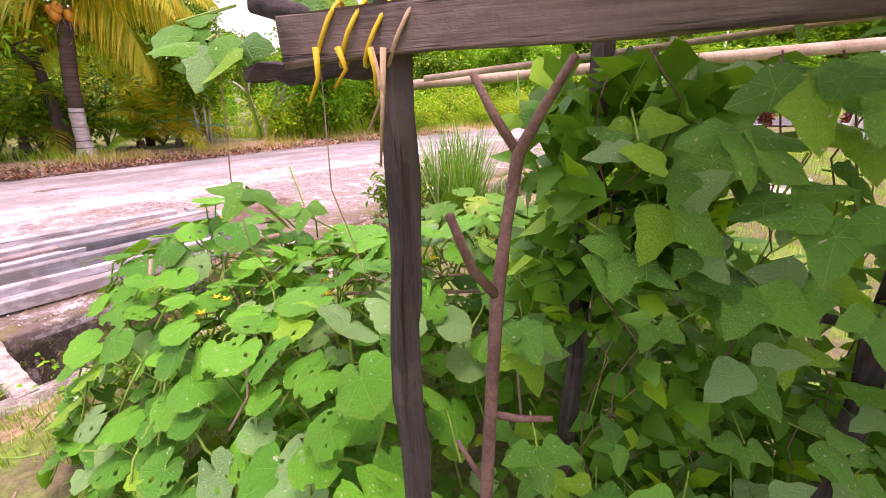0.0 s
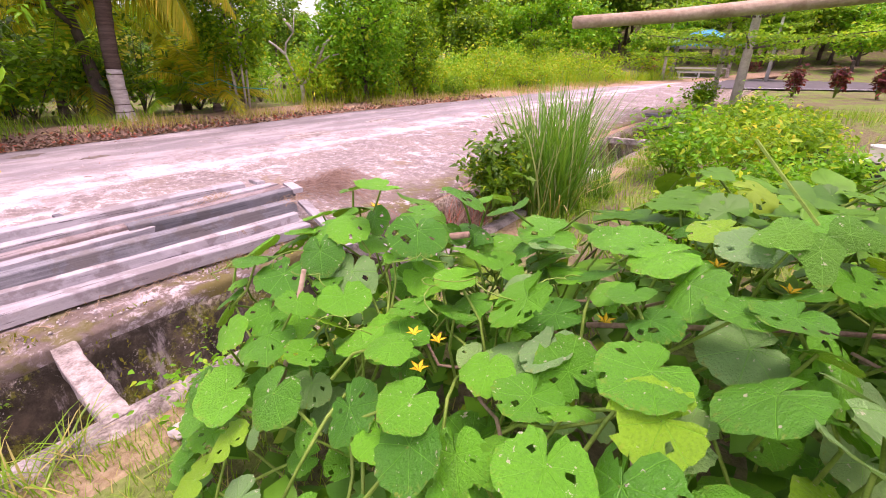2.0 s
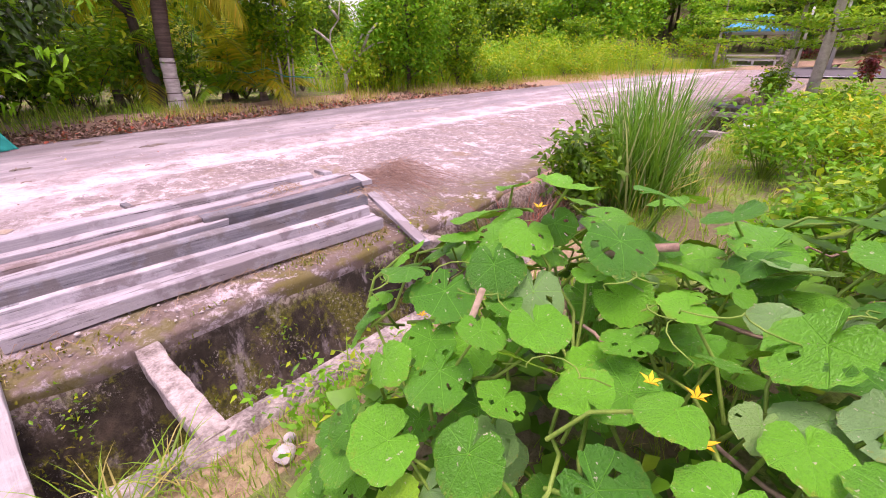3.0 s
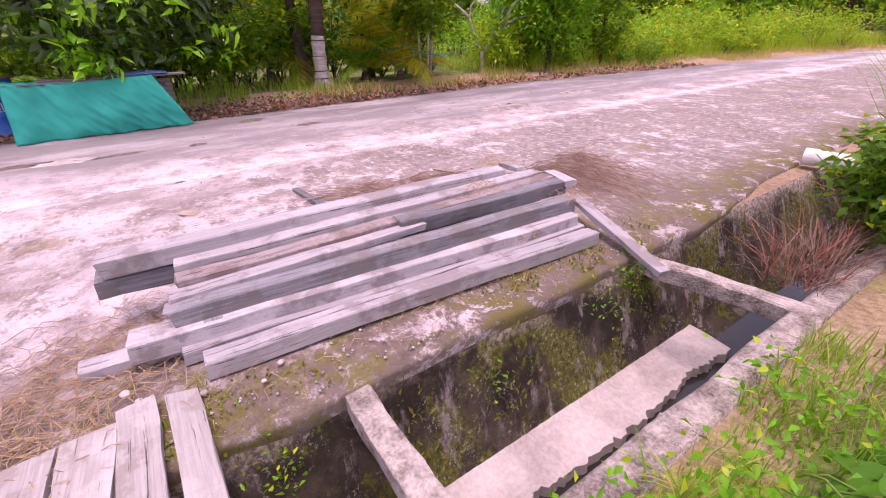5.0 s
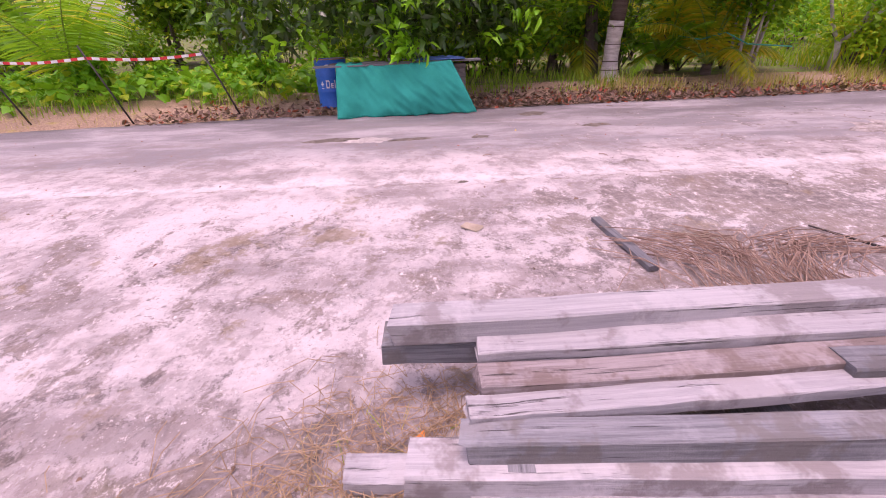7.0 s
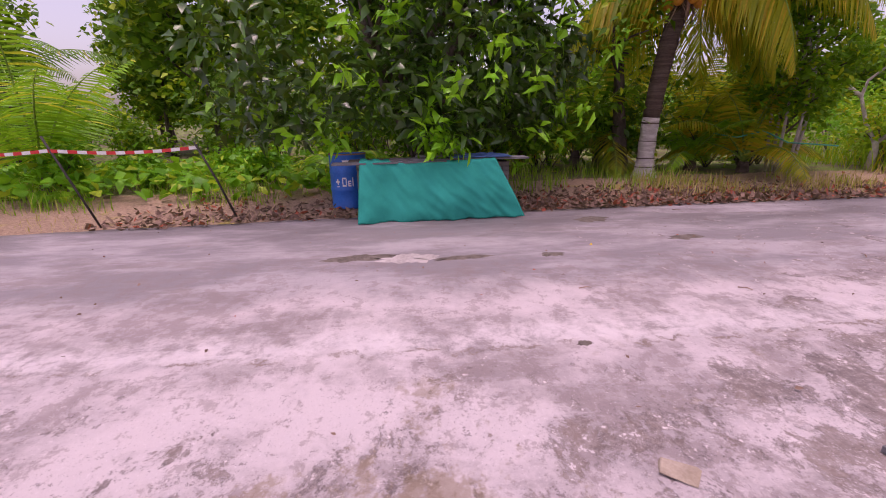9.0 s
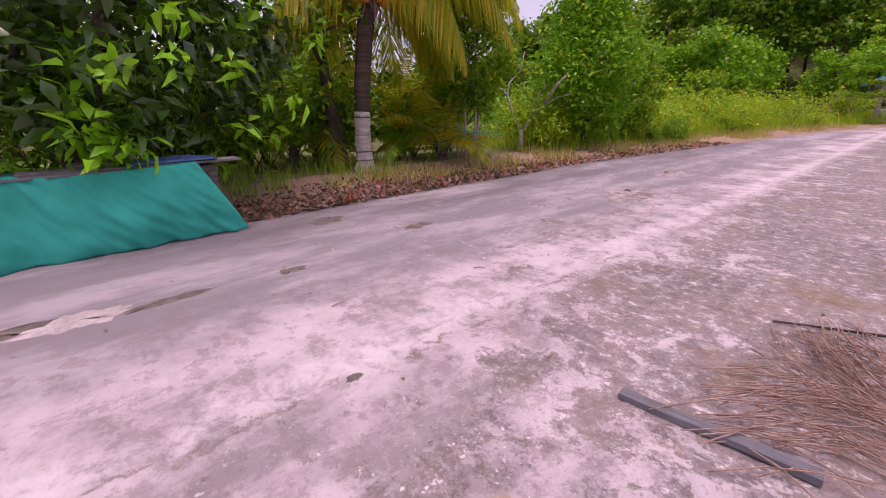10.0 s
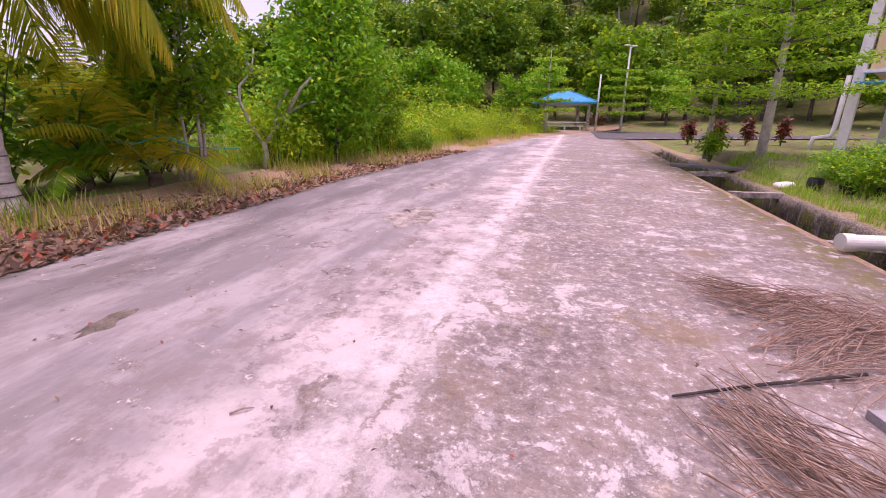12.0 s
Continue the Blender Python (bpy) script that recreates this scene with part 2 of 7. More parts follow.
def soil_material(name, a, b, grass, share):
    m, nt = nodes_of(name)
    g = G(nt)
    ob = g.coords()
    big, fine = g.noise(ob, 1.1, 6.0, 0.7), g.noise(ob, 22.0, 5.0, 0.75)
    col = g.mix(g.ramp(fine, 0.3, 0.7), a, b)
    col = g.mix(g.math("MULTIPLY", g.ramp(big, share, share + 0.14), 0.85), col, g.mix(g.ramp(fine, 0.35, 0.65), grass, tuple(c * 1.8 for c in grass)))
    g.finish(col, 0.95, g.math("ADD", fine, big), 0.7, 0.03, 0.0, 0.2)
    return m


def timber_material(name, a, b, c):
    m, nt = nodes_of(name)
    g = G(nt)
    ob = g.shift(g.coords())
    grain = g.noise(g.stretch(ob, (34.0, 1.0, 34.0)), 2.0, 6.0, 0.75)
    blot, fine = g.noise(ob, 3.0, 5.0, 0.65), g.noise(ob, 45.0, 3.0)
    r = nt.nodes.new("ShaderNodeObjectInfo").outputs["Random"]
    col = g.mix(g.ramp(grain, 0.3, 0.7), a, b)
    col = g.mix(g.math("MULTIPLY", g.ramp(blot, 0.50, 0.58), 0.72), col, c)
    bleach = g.ramp(g.noise(ob, 1.6, 6.0, 0.7), 0.52, 0.60)
    col = g.mix(g.math("MULTIPLY", bleach, 0.45), col, tuple(min(0.8, 1.25 * q) for q in b))
    col = g.mix(g.math("MULTIPLY", r, 0.45), col, tuple(0.5 * q for q in a))
    crack = g.ramp(g.noise(g.stretch(ob, (30.0, 0.8, 30.0)), 1.3, 4.0, 0.8), 0.39, 0.33)
    col = g.mix(g.math("MULTIPLY", crack, 0.8), col, (0.035, 0.03, 0.028))
    g.finish(col, 0.85, g.math("ADD", g.math("MULTIPLY", grain, 1.4), g.math("ADD", fine, g.math("MULTIPLY", crack, -2.0))), 0.6, 0.006, 0.0, 0.3)
    return m


M_ROAD = road_material()
M_DRAIN = drain_material()
M_SOIL = soil_material("garden_soil_and_moss", (0.24, 0.17, 0.09), (0.46, 0.35, 0.23), (0.20, 0.24, 0.03), 0.52)
M_VERGE = soil_material("verge_soil_with_litter", (0.26, 0.17, 0.12), (0.50, 0.35, 0.25), (0.26, 0.22, 0.05), 0.54)
M_LAWN = soil_material("rough_lawn", (0.20, 0.27, 0.03), (0.32, 0.42, 0.05), (0.17, 0.28, 0.02), 0.42)
M_FOREST = soil_material("forest_floor", (0.13, 0.115, 0.06), (0.24, 0.20, 0.12), (0.12, 0.20, 0.03), 0.45)
M_ASPHALT = plain("asphalt", (0.09, 0.085, 0.09), (0.15, 0.14, 0.145), 1.5, 0.9, 0.3)
M_LINE = plain("white_road_paint", (0.7, 0.7, 0.68), (0.8, 0.8, 0.8), 8, 0.7, 0.1)
M_FLOOR = plain("pale_drain_floor", (0.33, 0.285, 0.27), (0.62, 0.56, 0.545), 2.5, 0.85, 0.6, fine=34)
M_STRUT = plain("lichened_concrete", (0.10, 0.075, 0.055), (0.62, 0.545, 0.51), 7, 0.9, 0.9, 0.02, fine=55)
M_TIMBER = timber_material("weathered_grey_timber", (0.40, 0.375, 0.40), (0.58, 0.545, 0.57), (0.27, 0.225, 0.22))
M_TIMBER_D = timber_material("dark_grey_timber", (0.16, 0.16, 0.18), (0.34, 0.335, 0.36), (0.20, 0.175, 0.165))
M_TIMBER_B = timber_material("brown_stained_timber", (0.27, 0.215, 0.215), (0.50, 0.43, 0.435), (0.21, 0.145, 0.12))
M_PLANK = timber_material("pale_deck_plank", (0.40, 0.365, 0.36), (0.60, 0.56, 0.55), (0.34, 0.28, 0.24))
M_POST = timber_material("dark_trellis_timber", (0.035, 0.028, 0.027), (0.10, 0.082, 0.078), (0.14, 0.11, 0.105))
M_BEAM = timber_material("brown_trellis_beam", (0.050, 0.036, 0.034), (0.33, 0.25, 0.235), (0.15, 0.11, 0.10))
M_POLE = plain("stripped_pole_wood", (0.30, 0.20, 0.13), (0.55, 0.42, 0.32), 7, 0.7, 0.4, stretch=(1, 1, 1))
M_STICK = plain("brown_branch_bark", (0.10, 0.055, 0.045), (0.24, 0.145, 0.115), 12, 0.8, 0.5)
M_BARK = plain("grey_brown_bark", (0.06, 0.045, 0.035), (0.19, 0.15, 0.12), 5, 0.95, 0.9, 0.04, stretch=(1, 1, 0.3))
M_PALEBARK = plain("pale_bark", (0.33, 0.29, 0.25), (0.62, 0.58, 0.53), 6, 0.9, 0.6, 0.02)
M_PALMBARK = plain("ringed_palm_bark", (0.075, 0.05, 0.042), (0.20, 0.145, 0.12), 4, 0.95, 0.8, 0.03, stretch=(0.4, 0.4, 5))
M_WHITEWASH = plain("lime_washed_bark", (0.42, 0.36, 0.34), (0.75, 0.70, 0.68), 5, 0.9, 0.6, 0.02, stretch=(1, 1, 4))
M_STRAW = plain("dry_straw", (0.30, 0.19, 0.11), (0.56, 0.40, 0.26), 20, 0.8, 0.2)
M_TWIG = plain("dry_palm_twigs", (0.20, 0.12, 0.092), (0.54, 0.37, 0.29), 9, 0.8, 0.2)
M_TARP = plain("green_shade_cloth", (0.0, 0.31, 0.25), (0.002, 0.41, 0.335), 3.0, 0.95, 0.25, 0.008, fine=160, spec=0.03)
M_BLUE = plain("blue_drum_paint", (0.008, 0.12, 0.50), (0.02, 0.19, 0.66), 4, 0.4, 0.15)
M_RUST = plain("rusty_steel", (0.25, 0.11, 0.06), (0.42, 0.24, 0.16), 12, 0.8, 0.5)
M_WHITE = plain("white_plastic", (0.70, 0.69, 0.66), (0.82, 0.81, 0.79), 8, 0.45, 0.15)
M_BRICK = plain("grey_cement_brick", (0.16, 0.145, 0.13), (0.28, 0.25, 0.23), 9, 0.95, 0.6)
M_YELLOW = plain("yellow_strap", (0.55, 0.36, 0.01), (0.72, 0.52, 0.03), 12, 0.5, 0.2)
M_ROOFBLUE = plain("blue_roof_sheet", (0.01, 0.26, 0.52), (0.03, 0.36, 0.62), 3, 0.45, 0.2)
M_CREAM = plain("cream_wall_paint", (0.66, 0.50, 0.28), (0.74, 0.58, 0.34), 1.5, 0.8, 0.1)
M_GREYWALL = plain("pale_wall_paint", (0.55, 0.53, 0.52), (0.66, 0.64, 0.62), 1.5, 0.8, 0.1)
M_DARKMETAL = plain("dark_painted_steel", (0.025, 0.022, 0.022), (0.06, 0.05, 0.045), 10, 0.6, 0.2)
M_COCONUT = plain("orange_coconut_husk", (0.55, 0.20, 0.015), (0.70, 0.33, 0.04), 8, 0.5, 0.2)
M_BLACKBAG = plain("black_nursery_bag", (0.012, 0.012, 0.014), (0.04, 0.04, 0.045), 14, 0.4, 0.6, 0.02)
M_ORANGE = plain("orange_tape", (0.70, 0.20, 0.03), (0.8, 0.30, 0.08), 10, 0.5, 0.1)
M_RED = plain("red_tape", (0.62, 0.03, 0.03), (0.72, 0.06, 0.05), 10, 0.5, 0.1)
M_GREENROPE = plain("green_rope", (0.02, 0.30, 0.22), (0.04, 0.42, 0.32), 20, 0.6, 0.2)
M_TARPAULIN = plain("blue_tarpaulin", (0.03, 0.08, 0.22), (0.06, 0.14, 0.34), 6, 0.45, 0.4)

mw, nt_w = nodes_of("still_drain_water")
gw = G(nt_w)
gw.finish((0.03, 0.028, 0.024), 0.08, gw.noise(gw.coords(), 9.0), 0.08, 0.01, 0.0, 0.5)
M_WATER = mw

M_PUMPKIN = leafy("pumpkin_leaf", (0.042, 0.270, 0.012), (0.145, 0.560, 0.020), (0.26, 0.58, 0.022), 0.05, 0.36, 0.26, island=False, veins=True, spec=0.6)
# darker copy of pumpkin_leaf, the mound's inner shade put into its colour
M_PUMPKIN_SHADED = leafy("pumpkin_leaf_shaded", (0.030, 0.150, 0.006), (0.105, 0.330, 0.012), (0.20, 0.36, 0.016), 0.06, 0.5, 0.16, veins=False)
M_BEAN = leafy("bean_leaf", (0.052, 0.240, 0.018), (0.165, 0.500, 0.050), (0.22, 0.50, 0.016), 0.12, 0.42, 0.25, island=False, spec=0.6, veins=True)
M_STEM = plain("green_stem", (0.13, 0.25, 0.03), (0.26, 0.40, 0.07), 20, 0.6, 0.2)
M_FLOWER = plain("yellow_blossom", (0.75, 0.45, 0.01), (0.85, 0.58, 0.03), 20, 0.6, 0.1)
M_MANGO = leafy("dark_mango_leaf", (0.014, 0.055, 0.004), (0.055, 0.170, 0.008), (0.20, 0.50, 0.010), 0.06, 0.28, 0.14, spec=0.7)
M_MANGO_NEW = leafy("young_mango_leaf", (0.173, 0.550, 0.010), (0.302, 0.720, 0.020), None, 0.1, 0.35, 0.35, spec=0.5)
M_FROND = leafy("yellowing_palm_frond", (0.30, 0.38, 0.010), (0.70, 0.66, 0.03), (0.82, 0.58, 0.04), 0.16, 0.45, 0.6)
M_FROND_G = leafy("green_palm_frond", (0.124, 0.374, 0.010), (0.319, 0.682, 0.032), (0.678, 0.682, 0.040), 0.12, 0.4, 0.48)
M_FROND_D = leafy("dark_palm_frond", (0.073, 0.221, 0.016), (0.210, 0.455, 0.048), (0.466, 0.468, 0.080), 0.12, 0.45, 0.28)
M_LEAF_D = leafy("dark_tree_leaf", (0.037, 0.128, 0.005), (0.133, 0.345, 0.010), (0.403, 0.540, 0.016), 0.12, 0.45, 0.35)
M_LEAF_M = leafy("mid_tree_leaf", (0.070, 0.225, 0.005), (0.202, 0.500, 0.010), (0.504, 0.650, 0.016), 0.14, 0.45, 0.42)
M_LEAF_B = leafy("bright_tree_leaf", (0.079, 0.320, 0.008), (0.194, 0.580, 0.015), (0.46, 0.64, 0.03), 0.14, 0.45, 0.42)
M_LEAF_Y = leafy("yellow_green_leaf", (0.173, 0.400, 0.008), (0.360, 0.600, 0.012), (0.66, 0.58, 0.02), 0.14, 0.5, 0.45)
M_LAYER = leafy("layered_tree_leaf", (0.14, 0.40, 0.012), (0.34, 0.66, 0.03), (0.52, 0.68, 0.04), 0.14, 0.45, 0.5)
M_LEAF_R = leafy("dark_red_leaf", (0.09, 0.012, 0.02), (0.24, 0.04, 0.05), (0.40, 0.06, 0.06), 0.15, 0.4, 0.2)
M_LEAF_F = leafy("hill_forest_leaf", (0.060, 0.185, 0.014), (0.20, 0.45, 0.022), (0.408, 0.520, 0.024), 0.14, 0.55, 0.25)
M_GRASS = leafy("fresh_grass", (0.158, 0.360, 0.015), (0.331, 0.580, 0.050), (0.62, 0.52, 0.18), 0.15, 0.55, 0.45)
M_DRYGRASS = leafy("dry_grass", (0.42, 0.32, 0.09), (0.68, 0.52, 0.24), (0.34, 0.44, 0.03), 0.3, 0.7, 0.3)
M_LEMON = leafy("lemongrass_blade", (0.065, 0.260, 0.015), (0.173, 0.480, 0.070), (0.50, 0.56, 0.26), 0.12, 0.4, 0.4, spec=0.6)
M_LITTER = leafy("fallen_leaves", (0.095, 0.052, 0.040), (0.34, 0.215, 0.165), (0.42, 0.10, 0.06), 0.14, 0.8, 0.1)
# bean_leaf darkened: shade inside the vine is painted into this copy
M_BEAN_SHADED = leafy("bean_leaf_shaded", (0.034, 0.160, 0.010), (0.125, 0.390, 0.022), (0.28, 0.58, 0.016), 0.12, 0.45, 0.25)
M_MOSS = leafy("olive_moss", (0.10, 0.11, 0.008), (0.26, 0.24, 0.02), (0.16, 0.26, 0.01), 0.2, 0.9, 0.2)


# ---- mesh helpers ----
def part(name, bm, material, parent=None, label="", smooth=False):
    me = bpy.data.meshes.new(name)
    bm.to_mesh(me)
    bm.free()
    me.materials.append(material)
    if smooth:
        me.polygons.foreach_set("use_smooth", [True] * len(me.polygons))
    ob = new(name, me)
    ob.parent = parent
    if label:
        tagged(ob, label)
    return ob


def empty(name, at=(0, 0, 0), **tags):
    ob = new(name)
    ob.empty_display_size = 0.1
    ob.location = at
    return tagged(ob, **tags)


def mesh_np(name, verts, faces, material, parent=None, smooth=False):
    """One mesh out of many alike islands: verts (n, k, 3), faces a list of index tuples into the k."""
    n, k, _ = verts.shape
    me = bpy.data.meshes.new(name)
    f = [np.asarray(fc) for fc in faces]
    me.vertices.add(n * k)
    me.vertices.foreach_set("co", verts.reshape(-1).astype(np.float32))
    sizes = np.tile([len(fc) for fc in f], n)
    loops = np.concatenate([np.concatenate(f)[None, :] + (np.arange(n) * k)[:, None]]).reshape(-1)
    me.loops.add(len(loops))
    me.loops.foreach_set("vertex_index", loops.astype(np.int32))
    me.polygons.add(len(sizes))
    starts = np.concatenate([[0], np.cumsum(sizes)[:-1]])
    me.polygons.foreach_set("loop_start", starts.astype(np.int32))
    if smooth:
        me.polygons.foreach_set("use_smooth", np.ones(len(sizes), dtype=bool))
    me.update(calc_edges=True)
    me.materials.append(material)
    ob = new(name, me)
    ob.parent = parent
    return ob


def basis(normal, rng, along=None):
    """Two directions square to each normal, turned at random (or with the length lying near 'along')."""
    n = normal / np.linalg.norm(normal, axis=1, keepdims=True)
    a = along if along is not None else rng.normal(size=n.shape)
    a = a - n * (a * n).sum(1, keepdims=True)
    a /= np.linalg.norm(a, axis=1, keepdims=True) + 1e-9
    return n, a, np.cross(n, a)


def leaf_islands(points, normals, length, width, rng, along=None, droop=0.25):
    """Folded six-point leaves."""
    n, a, b = basis(normals, rng, along)
    ln = (length * rng.uniform(0.65, 1.3, len(points)))[:, None]
    wd = (width * rng.uniform(0.7, 1.25, len(points)))[:, None]
    v = np.empty((len(points), 6, 3))
    v[:, 0] = points
    v[:, 1] = points + a * ln * 0.4 + b * wd * 0.5 + n * ln * 0.06
    v[:, 2] = points + a * ln * 0.4 - b * wd * 0.5 + n * ln * 0.06
    v[:, 3] = points + a * ln * 0.5 - n * ln * 0.02
    v[:, 4] = points + a * ln * 0.85 + b * wd * 0.22 - n * ln * droop * 0.5
    v[:, 5] = points + a * ln - n * ln * droop
    return v


LEAF_FACES = [(0, 3, 1), (0, 2, 3), (3, 4, 1), (3, 5, 4), (2, 5, 3)]


def foliage(name, points, size, material, rng, parent=None, up=0.6, centre=None, slim=0.5, droop=0.25, simple=False):
    pts = np.asarray(points, dtype=float)
    nr = rng.normal(size=pts.shape)
    nr[:, 2] = np.abs(nr[:, 2]) + up
    if centre is not None:
        o = pts - np.asarray(centre)
        nr += 0.9 * o / (np.linalg.norm(o, axis=1, keepdims=True) + 1e-6)
    v = leaf_islands(pts, nr, size, size * slim, rng, droop=droop)
    if simple:
        return mesh_np(name, v[:, [0, 2, 5, 1]], [(0, 1, 2), (0, 2, 3)], material, parent)
    return mesh_np(name, v, LEAF_FACES, material, parent)


def blades(name, roots, height, width, material, rng, parent=None, spread=0.5, bend=0.5):
    """Grass blades of three bent pieces."""
    r = np.asarray(roots, dtype=float)
    n = len(r)
    ang = rng.uniform(0, 6.283, n)
    d = np.stack([np.cos(ang), np.sin(ang), np.zeros(n)], 1)
    s = np.stack([-np.sin(ang), np.cos(ang), np.zeros(n)], 1)
    h = (height * rng.uniform(0.45, 1.2, n))[:, None]
    lean = (spread * rng.uniform(0.1, 1.0, n))[:, None]
    up = np.array([[0, 0, 1.0]])
    w = width * rng.uniform(0.6, 1.3, n)[:, None]
    v = np.empty((n, 7, 3))
    for i, f in enumerate((0.0, 0.4, 0.75, 1.0)):
        c = r + d * h * lean * (f + bend * f * f) + up * h * (f - 0.28 * bend * lean * 2 * f ** 3)
        ww = w * (1 - 0.85 * f * f)
        if i < 3:
            v[:, 2 * i], v[:, 2 * i + 1] = c - s * ww / 2, c + s * ww / 2
        else:
            v[:, 6] = c
    return mesh_np(name, v, [(0, 1, 3, 2), (2, 3, 5, 4), (4, 5, 6)], material, parent)


def tube(bm, pts, radii, seg=8, cap=True):
    pts = [Vector(p) for p in pts]
    rings = []
    for i, p in enumerate(pts):
        d = (pts[min(i + 1, len(pts) - 1)] - pts[max(i - 1, 0)]).normalized()
        a = d.orthogonal().normalized() if i == 0 else (a - d * a.dot(d)).normalized()
        b = d.cross(a)
        r = radii[i] if hasattr(radii, "__len__") else radii
        rings.append([bm.verts.new(p + (a * math.cos(k * 2 * math.pi / seg) + b * math.sin(k * 2 * math.pi / seg)) * r) for k in range(seg)])
    for r0, r1 in zip(rings, rings[1:]):
        for k in range(seg):
            bm.faces.new((r0[k], r0[(k + 1) % seg], r1[(k + 1) % seg], r1[k]))
    if cap:
        bm.faces.new(rings[0][::-1])
        bm.faces.new(rings[-1])
    return bm


def tube_part(name, pts, radii, material, parent=None, seg=8, label=""):
    return part(name, tube(bmesh.new(), pts, radii, seg), material, parent, label, smooth=True)


def block(bm, size, at=(0, 0, 0), bevel=0.01, rng=None, wobble=0.0):
    """A bevelled box about a centre, its corners a little off."""
    m = Matrix.Translation(at) @ Matrix.Diagonal((*size, 1))
    vs = bmesh.ops.create_cube(bm, size=1.0, matrix=m)["verts"]
    if rng is not None and wobble:
        for v in vs:
            v.co += Vector(rng.uniform(-wobble, wobble, 3))
    if bevel:
        es = list({e for v in vs for e in v.link_edges})
        bmesh.ops.bevel(bm, geom=es, offset=bevel, segments=1, affect="EDGES")
    return bm


def box_between(name, p0, p1, w, h, material, parent=None, label="", seed=0, cuts=8, wob=0.006, roll=0.0, split=0.0):
    """A worn sawn timber from p0 to p1 (centre line), with its length along local y."""
    rng = np.random.default_rng(seed)
    p0, p1 = Vector(p0), Vector(p1)
    ln = (p1 - p0).length
    bm = bmesh.new()
    rings = []
    off = np.cumsum(rng.normal(0, wob * 0.5, (cuts + 1, 2)), axis=0)
    off -= np.linspace(0, 1, cuts + 1)[:, None] * off[-1]
    b = min(w, h) * 0.07
    for i in range(cuts + 1):
        y = -ln / 2 + ln * i / cuts
        ring = []
        for sx, sz, bx, bz in ((-1, -1, 1, 0), (1, -1, -1, 0), (1, -1, 0, 1), (1, 1, 0, -1), (1, 1, -1, 0), (-1, 1, 1, 0), (-1, 1, 0, -1), (-1, -1, 0, 1)):
            end = split * rng.uniform(-1, 1) if i in (0, cuts) else 0.0
            ring.append(bm.verts.new((sx * w / 2 + bx * b + off[i, 0] + rng.normal(0, wob * 0.25), y + end, sz * h / 2 + bz * b + off[i, 1] + rng.normal(0, wob * 0.25))))
        rings.append(ring)
    for r0, r1 in zip(rings, rings[1:]):
        for k in range(8):
            bm.faces.new((r0[k], r1[k], r1[(k + 1) % 8], r0[(k + 1) % 8]))
    bm.faces.new(rings[0])
    bm.faces.new(rings[-1][::-1])
    bmesh.ops.recalc_face_normals(bm, faces=bm.faces)
    ob = part(name, bm, material, parent, label)
    d = (p1 - p0).normalized()
    side = d.cross(Vector((0, 0, 1)))
    side = side.normalized() if side.length > 1e-3 else Vector((1, 0, 0))
    up = side.cross(d)
    rot = Matrix((side, d, up)).transposed().to_4x4()
    ob.matrix_world = Matrix.Translation((p0 + p1) / 2) @ rot @ Matrix.Rotation(radians(roll), 4, "Y")
    return ob


# ---- ground: one sheet with the drain sunk into it, reaching the horizon ----
def v_far(u):
    """The road's far edge."""
    keys = ((-60, -3.0), (-14, -6.4), (-9, -7.4), (-4, -7.8), (2, -8.0), (8, -8.1), (16, -7.35), (26, -6.35), (34, -4.6), (44, -1.0), (52, 4.0), (60, 12.0))
    for (u0, a), (u1, b) in zip(keys, keys[1:]):
        if u <= u1:
            t = max(0.0, (u - u0) / (u1 - u0))
            return a + (b - a) * t
    return keys[-1][1]


def hill(x, y):
    d = math.hypot(x + 2, y)
    az = math.degrees(math.atan2(x + 2, y))
    side = step(-4, 17, az) * (1 - step(95, 130, az))
    return 34.0 * step(58, 135, d) * side + 1.0 * step(45, 60, d) * side


def ground_z(v, u):
    w = L(v, u)
    z = hill(w.x, w.y)
    if v < 0:
        d = v_far(u) - v
        if d > 0:
            z += 0.05 * step(0.1, 1.6, d) - 0.25 * step(3, 8, d) + 0.05 * noise.noise((v * 0.9, u * 0.9, 0))
        else:
            z -= 0.03
    else:
        z += 0.05 * noise.noise((v * 0.7, u * 0.7, 3)) * step(1.1, 2.0, v) - 0.05
        z += 0.42 * step(1.15, 1.9, v) * (1 - step(5, 8, v)) * step(9.5, 12, u) * (1 - step(17, 20, u))
    return z


